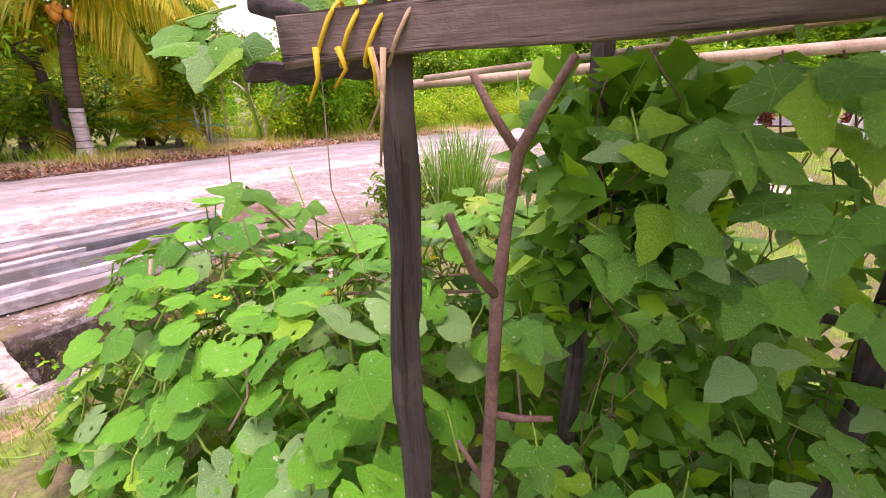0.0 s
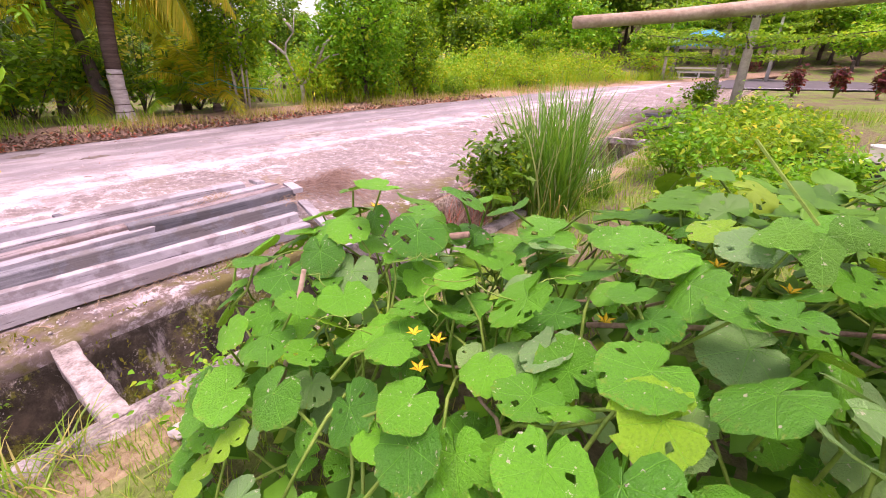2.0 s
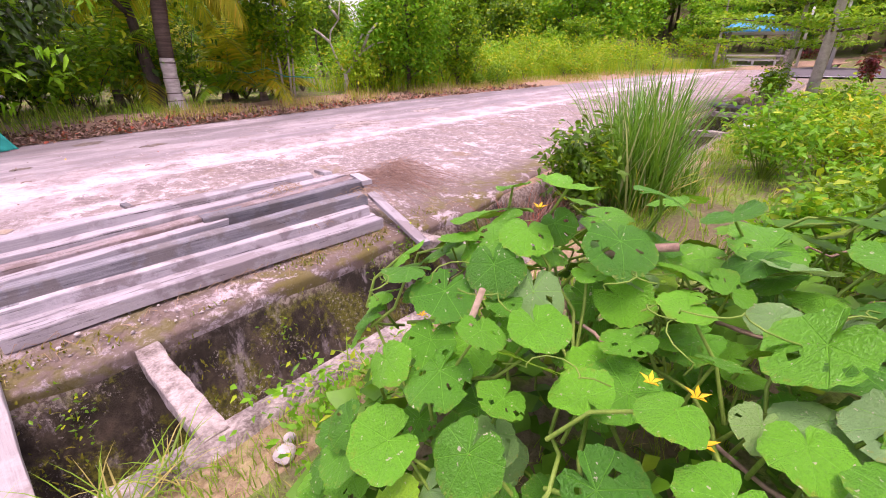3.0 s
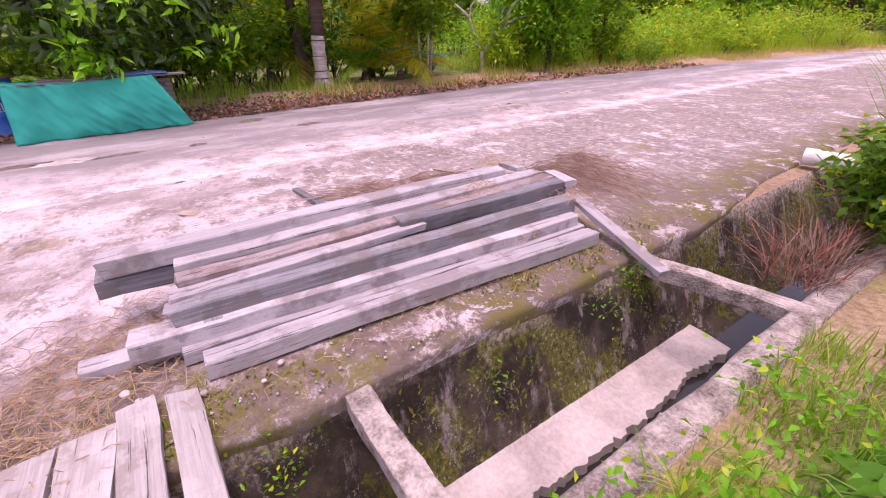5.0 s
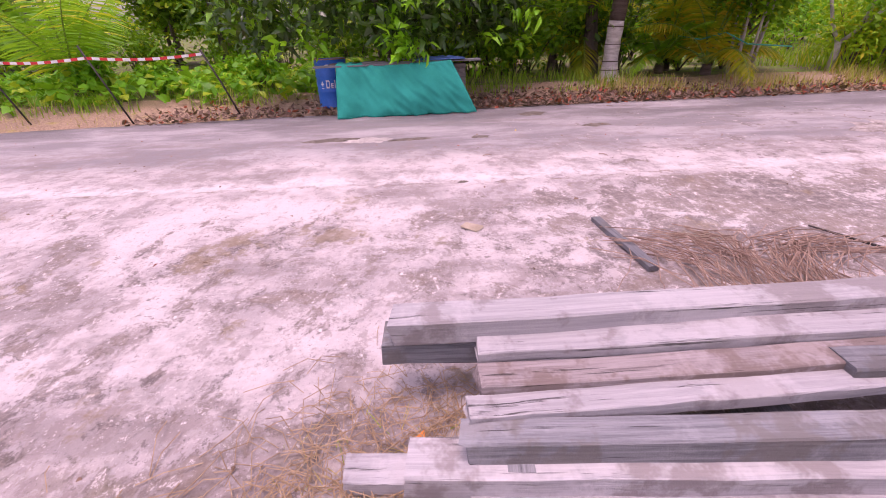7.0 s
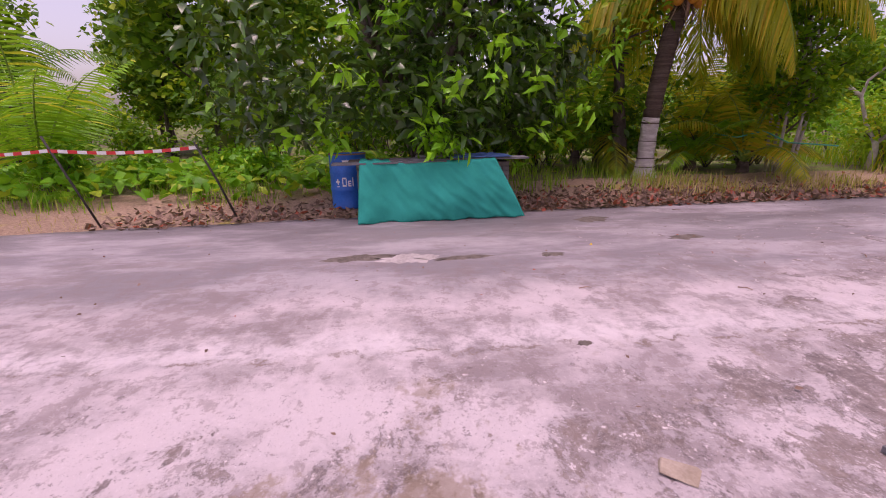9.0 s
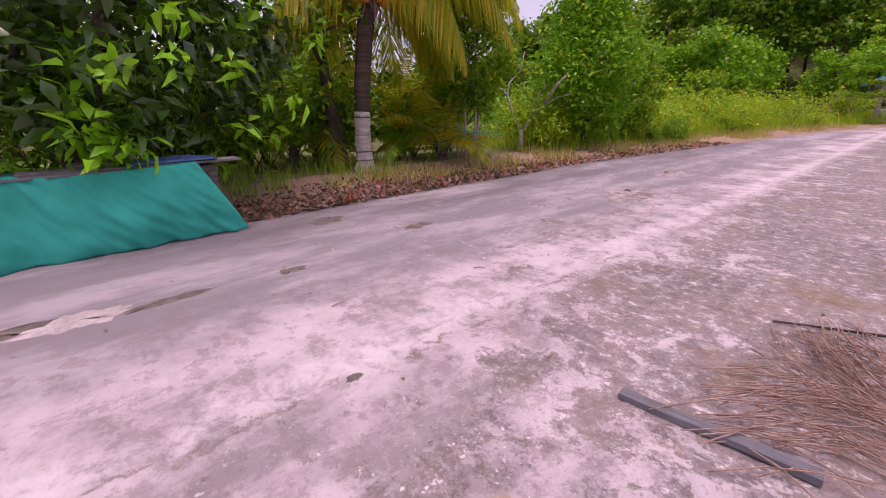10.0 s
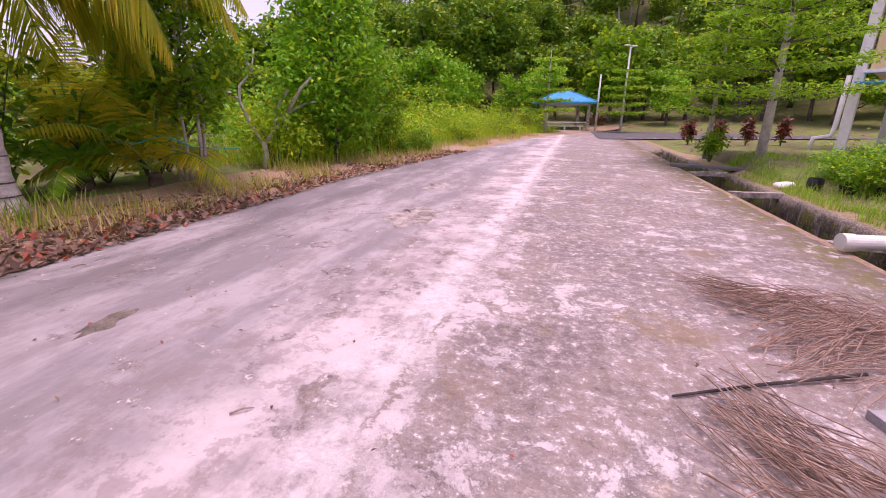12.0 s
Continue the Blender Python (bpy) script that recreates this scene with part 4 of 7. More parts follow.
small_palm((-9.9, 13.6, 0.0), 1.7, 23, M_FROND_G, "low young palm behind the coconut palm", 8, 0.3, 30, 80)
small_palm((-13.9, 12.0, 0.0), 3.2, 9, M_FROND_D, "dark green palm among the trees", 11, 0.8, 20, 75)
small_palm((-21.5, 7.0, 0.0), 3.6, 10, M_FROND_D, "dark green palm among the trees", 12, 3.0, -5, 70)
small_palm((-23.5, 0.5, 0.0), 3.4, 12, M_FROND_D, "dark green palm among the trees", 12, 2.4, -5, 70)
small_palm((-19.0, -3.0, 0.0), 2.6, 13, M_FROND_G, "young coconut palm with bright green fronds", 9, 0.4, 25, 75)

rng = np.random.default_rng(21)


def mango():
    e = empty("mango_tree", (-11.75, 7.1, 0.1), label="dense dark mango tree with bright young leaves", category="tree")
    r = np.random.default_rng(31)
    stems = (((0.0, -0.1, -0.2), (-0.15, -0.2, 0.6), (-0.35, -0.55, 1.5), (-0.5, -0.9, 2.4), (-0.4, -1.1, 3.6)), ((0.25, 0.1, -0.2), (0.2, 0.1, 0.9), (0.1, 0.2, 1.9), (0.25, 0.6, 3.2), (0.3, 0.9, 4.4)))
    for s in stems:
        part("trunk", tube(bmesh.new(), s, [0.16, 0.12, 0.10, 0.08, 0.05], 10), M_BARK, e, smooth=True)
    cen = []
    for i in range(26):
        a, rr = r.uniform(0, 6.28), r.uniform(0.6, 2.5)
        c = Vector((math.cos(a) * rr - 0.2, math.sin(a) * rr * 0.95 + 0.4, r.uniform(2.2, 5.2)))
        o = stems[i % 2][2 + i % 3]
        mid = Vector(o).lerp(c, 0.5) + Vector((0, 0, 0.2))
        part("branch", tube(bmesh.new(), [o, mid, c], [0.05, 0.035, 0.015], 6), M_BARK, e, smooth=True)
        cen.append(c)
    for c in ((0.75, -0.35, 1.35), (1.2, -0.8, 1.5), (0.9, 0.9, 1.5), (0.6, 1.9, 1.6), (0.7, -1.4, 1.9), (0.6, 2.4, 2.2), (0.2, -2.2, 1.6), (-0.9, -2.6, 1.3), (-0.6, 2.6, 1.3), (1.3, 0.4, 2.2), (1.2, 1.6, 2.4), (1.2, -0.8, 2.6), (-0.3, -3.0, 2.4)):
        cen.append(Vector(c))
    n = 9500
    k = r.integers(0, len(cen), n)
    d = r.normal(size=(n, 3))
    d /= np.linalg.norm(d, axis=1, keepdims=True)
    pts = np.array(cen)[k] + d * (0.85 * r.uniform(0.2, 1, n) ** 0.5)[:, None] * np.array([1, 1, 0.8])
    pts = pts[pts[:, 2] > 0.95]
    foliage("crown", pts, 0.25, M_MANGO, r, e, up=0.3, slim=0.42, droop=0.5)
    # flushes of young leaves on the road side
    tips = np.array([c for c in cen if c.x > -0.2])
    pts = []
    for c in np.repeat(tips, 5, axis=0):
        o = c + r.normal(0, 0.45, 3) + np.array([0.45, -0.25, 0])
        pts += [o + r.normal(0, 0.06, 3) for _ in range(8)]
    pts += [np.array((1.45, -0.95, 1.0)) + r.normal(0, 0.13, 3) for _ in range(110)]
    foliage("young_leaves", pts, 0.24, M_MANGO_NEW, r, e, up=0.2, slim=0.38, droop=0.5)


mango()

tree("dark_tree", (-10.85, 12.0, 0.1), 5.5, 2.0, 0.2, 1100, M_LEAF_M, M_BARK, rng, "dark-barked tree beside the coconut palm", 0.5, 0.2, 7, clump=0.7)
def dense_tree(name, at, height, low, radius, leaf, count, mat, seed, label, lumps=46, stems=1, bark=None, top=0.35):
    """A closed crown from near the ground up, widest at a third of its height, broken into lumps."""
    r = np.random.default_rng(seed)
    e = empty(name, at, label=label, category="tree")
    for s in range(stems):
        a = s * 2.4
        o = 0.22 * (stems > 1)
        part("trunk", tube(bmesh.new(), [(o * math.cos(a), o * math.sin(a), -0.2), (1.6 * o * math.cos(a), 1.6 * o * math.sin(a), height * 0.35), (0.8 * o * math.cos(a + 1), 0.8 * o * math.sin(a + 1), height * 0.8)], [0.09 / math.sqrt(stems), 0.065 / math.sqrt(stems), 0.02], 8), bark or M_BARK, e, smooth=True)
    cs = []
    for i in range(lumps):
        f = (i + r.uniform(0, 1)) / lumps
        w = radius * (min(1.0, 0.45 + f / 0.35 * 0.55) if f < 0.35 else 1 - (1 - top) * (f - 0.35) / 0.65)
        a, q = i * 2.4, w * r.uniform(0.55, 0.95)
        c = Vector((math.cos(a) * q, math.sin(a) * q, low + (height - low) * f))
        cs.append((c, r.uniform(0.28, 0.46) * radius))
        part("branch", tube(bmesh.new(), [(0, 0, max(0.3, c.z - 0.5)), c], [0.03, 0.01], 5), M_BARK, e)
    k = r.integers(0, lumps, count)
    d = r.normal(size=(count, 3))
    d /= np.linalg.norm(d, axis=1, keepdims=True)
    pts = np.array([c for c, _ in cs])[k] + d * (np.array([q for _, q in cs])[k] * r.uniform(0.3, 1.1, count))[:, None]
    foliage("crown", pts, leaf, mat, r, e, up=0.5)
    return e


def bare_tree():
    r = np.random.default_rng(41)
    e = empty("bare_pale_tree", (-7.1, 16.45, 0.1), label="nearly bare tree with white twisting limbs", category="tree")
    bm = bmesh.new()
    tube(bm, [(0, 0, -0.2), (0.02, 0, 0.4), (0.0, 0.02, 0.6)], [0.10, 0.075, 0.06], 9)
    tips = []
    for a in (((0, 0.02, 0.55), (-0.25, 0.05, 1.0), (-0.45, 0.0, 1.6), (-0.42, 0.1, 1.95), (-0.1, 0.1, 2.3), (0.0, 0.05, 2.8)), ((-0.45, 0.0, 1.6), (-0.75, 0, 1.85), (-0.95, -0.05, 2.0)), ((0, 0.02, 0.55), (0.3, 0.1, 0.9), (0.6, 0.15, 1.3), (1.05, 0.2, 1.55), (1.4, 0.1, 1.62)),
              ((0.3, 0.1, 0.9), (0.35, 0.2, 1.4), (0.7, 0.2, 1.9)), ((-0.1, 0.1, 2.3), (-0.35, 0.0, 2.7)), ((0.6, 0.15, 1.3), (1.0, -0.1, 1.9), (1.3, 0.0, 2.2))):
        tube(bm, a, [0.05 * (1 - 0.14 * i) for i in range(len(a))], 7)
        tips.append(Vector(a[-1]))
    part("trunk", bm, M_PALEBARK, e, smooth=True)
    c = np.repeat(np.array([(0.5, 0.2, 2.3), (1.1, 0.2, 2.1), (0.9, 0.4, 2.6), (1.5, 0.1, 1.9), (0.6, 0.4, 1.6), (1.5, 0.3, 2.4)]), 190, axis=0)
    foliage("crown", c + r.normal(0, 0.28, c.shape), 0.17, M_LEAF_B, r, e)


bare_tree()
dense_tree("slender_tree", (-8.35, 14.5, 0.1), 4.3, 1.3, 1.25, 0.16, 7000, M_LEAF_M, 301, "clump of slender pale stems with dense leaves", 40, 6, M_PALEBARK, 0.7)
dense_tree("bright_round_tree", (-5.2, 18.1, 0.1), 5.7, 0.8, 1.75, 0.17, 14000, M_LEAF_B, 302, "dense bright green young tree at the verge", 60, 1, None, 0.25)
dense_tree("small_green_tree", (-3.6, 20.2, 0.1), 3.3, 0.6, 1.1, 0.15, 5000, M_LEAF_M, 303, "small green tree behind the verge", 34)

# clipped round bushes at the verge
for (x, y, rr) in ((-2.75, 20.1, 0.27), (-1.95, 20.5, 0.44)):
    e = empty("clipped_bush", (x, y, 0.05), label="small bush clipped into a round shape", category="bush", group="clipped bushes")
    part("stem", tube(bmesh.new(), [(0, 0, -0.1), (0, 0, rr)], 0.03, 6), M_BARK, e)
    d = rng.normal(size=(2600, 3))
    d /= np.linalg.norm(d, axis=1, keepdims=True)
    foliage("crown", d * rr * rng.uniform(0.75, 1.03, (2600, 1)) + np.array([0, 0, rr * 0.98]), 0.07, M_LEAF_M, rng, e, centre=(0, 0, rr))

# layered trees
def layered_tree(at, height, spread, seed, label, tiers=8, n=9000, lean=0.0, leaf=0.13):
    r = np.random.default_rng(seed)
    e = empty("layered_tree", at, label=label, category="tree", group="layered trees")
    top = Vector((lean, 0, height))
    part("trunk", tube(bmesh.new(), [Vector((0, 0, -0.2)), top * 0.35, top * 0.7, top], [0.14 * height / 7, 0.10 * height / 7, 0.06 * height / 7, 0.02], 9), M_PALEBARK, e, smooth=True)
    pts, per = [], n // (tiers * 6)
    for t in range(tiers):
        f = 0.26 + 0.72 * t / tiers
        c = top * f
        reach = spread * (1.0 - 0.75 * (f - 0.26)) * r.uniform(0.85, 1.1)
        for b in range(6):
            a = b * 1.047 + t * 0.6 + r.uniform(-0.25, 0.25)
            q = reach * r.uniform(0.75, 1.05)
            tip = c + Vector((math.cos(a) * q, math.sin(a) * q, 0.12 * q))
            part("limb", tube(bmesh.new(), [c, c.lerp(tip, 0.5) + Vector((0, 0, 0.05)), tip], [0.03, 0.02, 0.008], 5), M_BARK, e)
            g = r.uniform(0.18, 1.05, per)
            sd = r.normal(0, 0.24, per) * q * (0.4 + 0.6 * g)
            pts.append(np.stack([c.x + (tip.x - c.x) * g - math.sin(a) * sd, c.y + (tip.y - c.y) * g + math.cos(a) * sd, c.z + (tip.z - c.z) * g + r.normal(0, 0.05, per) + 0.04], 1))
    foliage("crown", np.concatenate(pts), leaf, M_LAYER, r, e, up=1.6)


layered_tree((6.15, 13.6, 0.05), 7.0, 2.9, 51, "tall layered tree with flat tiers of fine leaves", 7, 11000)
layered_tree((6.6, 15.8, 0.3), 4.6, 1.6, 52, "young layered tree with flat tiers", 6, 5000)
layered_tree((13.2, 38.0, 0.0), 6.5, 2.6, 53, "layered tree beside the shelter", 6, 4000, 0.0, 0.22)
layered_tree((21.5, 39.0, 0.0), 6.0, 2.4, 54, "layered tree beside the shelter", 6, 4000, 0.0, 0.22)


# ---- hillside forest: a few tree shapes, repeated ----
def forest():
    r = np.random.default_rng(61)
    protos = []
    for i, (h, sp, leaf, n, m, first, cl) in enumerate(((13, 3.4, 0.5, 2600, M_LEAF_F, 0.45, 1.5), (17, 3.0, 0.5, 2400, M_LEAF_F, 0.6, 1.4), (9, 3.0, 0.42, 2600, M_LEAF_M, 0.25, 1.3), (11, 3.6, 0.5, 2600, M_LEAF_D, 0.35, 1.5), (7, 2.6, 0.36, 2400, M_LEAF_B, 0.2, 1.1))):
        protos.append(tree("forest_tree", (0, 0, -200), h, sp, leaf, n, m, M_PALEBARK if i == 1 else M_BARK, r, ("broad rainforest tree on the hillside", "tall pale-trunked rainforest tree on the hillside", "mid-green rainforest tree on the slope", "dark green rainforest tree on the slope", "bright green young rainforest tree")[i], first, 0.2, 9, clump=cl, group="hillside forest trees", simple=True, slim=0.8))
    spots = []
    for ring, (d0, d1, n, kinds) in enumerate(((50, 57, 30, (2, 4, 4, 2)), (57, 66, 52, (2, 0, 3, 4)), (66, 80, 66, (0, 1, 3, 2)), (80, 98, 72, (0, 1, 3, 0)), (98, 122, 66, (0, 1, 3)), (122, 150, 44, (0, 1, 3)))):
        for i in range(n):
            deg = -45 + 125 * (i + r.uniform(0.1, 0.9)) / n
            az = radians(deg)
            d = r.uniform(d0, d1)
            if deg < -12 and ring > 1:
                continue
            spots.append((math.sin(az) * d - 2, math.cos(az) * d, kinds[r.integers(0, len(kinds))], 1.0 if deg > -9 else 0.66))
    for i in range(46):
        u = -24 + 44 * (i + r.uniform(0, 1)) / 46
        p = L(v_far(u) - r.uniform(9, 30), u)
        spots.append((p.x, p.y, (2, 3, 4, 0)[r.integers(0, 4)], 0.62 if u < 0 else 0.36))
    for i in range(16):
        u = 16 + 26 * (i + r.uniform(0, 1)) / 16
        p = L(v_far(u) - r.uniform(9, 22), u)
        spots.append((p.x, p.y, (2, 4, 4, 3)[r.integers(0, 4)], 0.42))
    used = set()
    for x, y, k, s in spots:
        if x > 6 and math.hypot(x - 35, y - 33) < 7:
            continue
        v, u = inv_vu(x, y)
        m = Matrix.Translation((x, y, ground_z(v, u) - 0.1)) @ Matrix.Rotation(r.uniform(0, 6.28), 4, "Z")
        q = s * r.uniform(0.75, 1.2)
        if k not in used:
            used.add(k)
            ob = protos[k]
            ob.matrix_world = m
            continue
        copy_thing(protos[k], m).scale = (q, q, q)
    for k, pr in enumerate(protos):
        if k not in used:
            pr.location = (-30, 60 + k, 0)
    for i in range(9):
        az = radians(-5 + 5.5 * i + r.uniform(-2, 2))
        d = r.uniform(62, 85)
        x, y = math.sin(az) * d, math.cos(az) * d
        v, u = inv_vu(x, y)
        e = empty("forest_palm", (x, y, ground_z(v, u)), label="wild palm among the hillside trees", category="palm tree", group="hillside palms")
        part("trunk", tube(bmesh.new(), [(0, 0, -0.5), (0, 0, 3), (0, 0, 6)], 0.2, 8), M_PALMBARK, e)
        for j in range(12):
            frond("frond", 4.0, M_FROND_D, r, e, radians(r.uniform(0, 75)), j * 2.4, 0.9, 1.0, 0.16, 22, Vector((0, 0, 6)), 0.6)


forest()


# ---- undergrowth behind the verge ----
def undergrowth():
    r = np.random.default_rng(71)

    def bushes(name, u0, u1, d0, d1, n, hmin, hmax, leaf, per, mat, label):
        for i in range(n):
            u = u0 + (u1 - u0) * (i + r.uniform(0, 1)) / n
            v = v_far(u) - r.uniform(d0, d1)
            h = r.uniform(hmin, hmax)
            p = L(v, u, ground_z(v, u))
            e = empty(name, p, label=label, category="bush", group=label)
            bm = bmesh.new()
            cs = []
            for k in range(7):
                a, q = r.uniform(0, 6.28), r.uniform(0.1, 0.55) * h
                tip = Vector((math.cos(a) * q, math.sin(a) * q, h * r.uniform(0.35, 0.95)))
                tube(bm, [(0, 0, -0.05), tip * 0.5 + Vector((0, 0, 0.1)), tip], [0.02, 0.014, 0.006], 5)
                cs.append(tip)
            part("stem", bm, M_BARK, e)
            c = np.array(cs)[r.integers(0, 7, per)]
            pts = c + r.normal(0, 0.2 * h, (per, 3)) * np.array([1, 1, 0.8])
            pts[:, 2] = np.abs(pts[:, 2]) + 0.03
            foliage("crown", pts, leaf, mat, r, e)

    bushes("green_bush", -22, -3, 2.2, 6.5, 22, 0.4, 0.9, 0.17, 420, M_LEAF_B, "bright green bush behind the verge")
    bushes("green_bush", -20, -5, 8, 13, 14, 1.2, 2.4, 0.22, 700, M_LEAF_M, "green thicket bush behind the verge")
    bushes("green_bush", -4, 4, 4, 9, 12, 1.5, 3.0, 0.22, 700, M_LEAF_M, "green thicket bush behind the verge")
    bushes("dark_bush", -6, 4, 4.2, 8, 9, 1.5, 3.4, 0.2, 800, M_LEAF_D, "dark thicket bush in the shade")
    bushes("yellow_bush", 9, 30, 1.8, 5, 24, 0.9, 1.7, 0.16, 500, M_LEAF_Y, "yellow-green bush at the roadside")
    bushes("yellow_bush", 14, 42, 5, 12, 24, 1.4, 2.6, 0.22, 520, M_LEAF_Y, "tall yellow-green bush at the roadside")
    bushes("yellow_bush", 5, 13, 2.4, 7, 12, 1.0, 2.0, 0.16, 520, M_LEAF_Y, "tall yellow-green bush at the roadside")
    bushes("green_bush", 6, 30, 6, 13, 22, 1.4, 2.4, 0.22, 600, M_LEAF_B, "bright green bush behind the verge")
    bushes("green_bush", 8, 14, 2.0, 4, 7, 0.7, 1.2, 0.14, 420, M_LEAF_Y, "yellow-green bush at the roadside")

    def grass(name, n, u0, u1, d0, d1, h, w, mat, label, sp=0.5):
        u = r.uniform(u0, u1, n)
        d = r.uniform(d0, d1, n)
        keep = np.array([noise.noise((a * 0.8, b * 0.8, 2)) > -0.15 for a, b in zip(u, d)])
        pts = []
        for a, b in zip(u[keep], d[keep]):
            v = v_far(a) - b
            p = L(v, a, ground_z(v, a) - 0.01)
            pts.append((p.x, p.y, p.z))
        tagged(blades(name, pts, h, w, mat, r, None, sp), label, "grass", kind="stuff")

    grass("dry_verge_grass", 9000, 2, 32, 0.35, 2.2, 0.30, 0.012, M_DRYGRASS, "dry straw-coloured verge grass")
    grass("tall_roadside_grass", 9000, 8, 40, 1.6, 5.5, 0.85, 0.02, M_LEAF_Y, "tall yellow-green roadside grass")
    grass("verge_grass", 7000, -24, 3, 1.1, 4.5, 0.4, 0.015, M_GRASS, "green grass behind the verge")
    grass("thin_verge_grass", 2600, -24, 8, 0.1, 1.4, 0.12, 0.008, M_DRYGRASS, "thin dry grass on the verge soil")
    # broad ground cover leaves below the fence
    n = 5200
    u, d = r.uniform(-24, -2.5, n), r.uniform(1.5, 7.0, n)
    pts = []
    for a, b in zip(u, d):
        v = v_far(a) - b
        p = L(v, a, ground_z(v, a))
        pts.append((p.x, p.y, p.z + r.uniform(0.1, 0.5) + 0.25 * noise.noise((a, b, 0))))
    tagged(foliage("ground_cover", pts, 0.24, M_LEAF_B, r, None, up=1.2, slim=0.8), "broad-leaved green ground cover", "ground cover", kind="stuff")
    # fallen leaves along the verge
    n = 5200
    u = np.concatenate([r.uniform(-7, 16, n * 2 // 3), r.normal(2.0, 2.2, n // 3)])
    d = np.abs(r.normal(0.45, 0.6, len(u))) - 0.12
    pts = []
    for a, b in zip(u, d):
        v = v_far(a) - b
        p = L(v, a, ground_z(v, a) if b > 0 else 0.005)
        pts.append((p.x, p.y, max(p.z, 0.008) + r.uniform(0.004, 0.035)))
    tagged(foliage("leaf_litter", pts, 0.11, M_LITTER, r, None, up=1.5, slim=0.55, droop=-0.25), "red-brown fallen leaves along the verge", "fallen leaves", kind="stuff")
    # few leaves and crumbs on the concrete
    pts = []
    for _ in range(260):
        u, v = r.uniform(-9, 14), -7.8 * r.uniform(0, 1) ** 0.55
        p = L(v, u, 0.018)
        pts.append((p.x, p.y, p.z))
    tagged(foliage("scattered_crumbs", pts, 0.035, M_LITTER, r, None, up=2.0, slim=0.6), "scattered dry leaf crumbs on the concrete", "litter", kind="stuff")


undergrowth()


# ---- drum, shade cloth rack, fence ----
def drum():
    e = empty("steel_drum", (-11.80, 5.42, 0.02), label="blue steel drum with white lettering and a rusty rim", category="drum")
    e.rotation_euler = (0, radians(-2), radians(-25))
    R, H = 0.29, 0.86
    prof = [(0, 0), (R, 0), (R + 0.008, 0.015), (R, 0.03)]
    for c in (0.30, 0.57):
        prof += [(R, c - 0.025), (R + 0.012, c), (R, c + 0.025)]
    prof += [(R, H - 0.03), (R + 0.008, H - 0.012), (R + 0.004, H), (R - 0.015, H), (R - 0.015, H - 0.03), (0, H - 0.03)]
    bm = bmesh.new()
    rows = [[bm.verts.new((r * math.cos(k * math.pi / 20), r * math.sin(k * math.pi / 20), z)) for k in range(40)] for r, z in prof[1:-1]]
    for a, b in zip(rows, rows[1:]):
        for k in range(40):
            bm.faces.new((a[k], a[(k + 1) % 40], b[(k + 1) % 40], b[k]))
    bm.faces.new(rows[0][::-1])
    part("shell", bm, M_BLUE, e, smooth=True)
    bm = bmesh.new()
    tube(bm, [(0, 0, H - 0.032), (0, 0, H - 0.024)], R - 0.016, 40)
    part("lid", bm, M_RUST, e, "rusty drum lid")
    bm = bmesh.new()
    a = [[bm.verts.new((q * math.cos(k * math.pi / 20), q * math.sin(k * math.pi / 20), z)) for k in range(40)] for q, z in ((R + 0.009, H - 0.018), (R + 0.010, H + 0.004), (R - 0.010, H + 0.004), (R - 0.012, H - 0.02))]
    for i in range(3):
        for k in range(40):
            bm.faces.new((a[i][k], a[i][(k + 1) % 40], a[i + 1][(k + 1) % 40], a[i + 1][k]))
    part("rim", bm, M_RUST, e, "rust-stained rolled rim")

    def mark(a0, a1, z0, z1):
        bm = bmesh.new()
        n = max(2, int(abs(a1 - a0) / 6))
        rows = []
        for i in range(n + 1):
            t = radians(a0 + (a1 - a0) * i / n)
            rows.append([bm.verts.new(((R + 0.004) * math.cos(t), (R + 0.004) * math.sin(t), z)) for z in (z0, z1)])
        for p, q in zip(rows, rows[1:]):
            bm.faces.new((p[0], q[0], q[1], p[1]))
        part("white_mark", bm, M_WHITE, e)

    s = -22
    # broken strokes standing for the maker's lettering
    for a0, a1, z0, z1 in ((s, s + 3, .36, .50), (s + 3, s + 12, .475, .50), (s + 3, s + 12, .36, .385), (s + 11, s + 14, .38, .48), (s + 18, s + 21, .36, .45), (s + 21, s + 27, .43, .45), (s + 21, s + 27, .395, .412), (s + 21, s + 27, .36, .378), (s + 31, s + 34, .36, .50), (s - 22, s - 9, .42, .445), (s - 17, s - 13, .39, .48), (s - 20, s - 10, .35, .365), (s + 4, s + 24, .72, .765), (s - 78, s - 66, .38, .48)):
        mark(a0, a1, z0, z1)


drum()


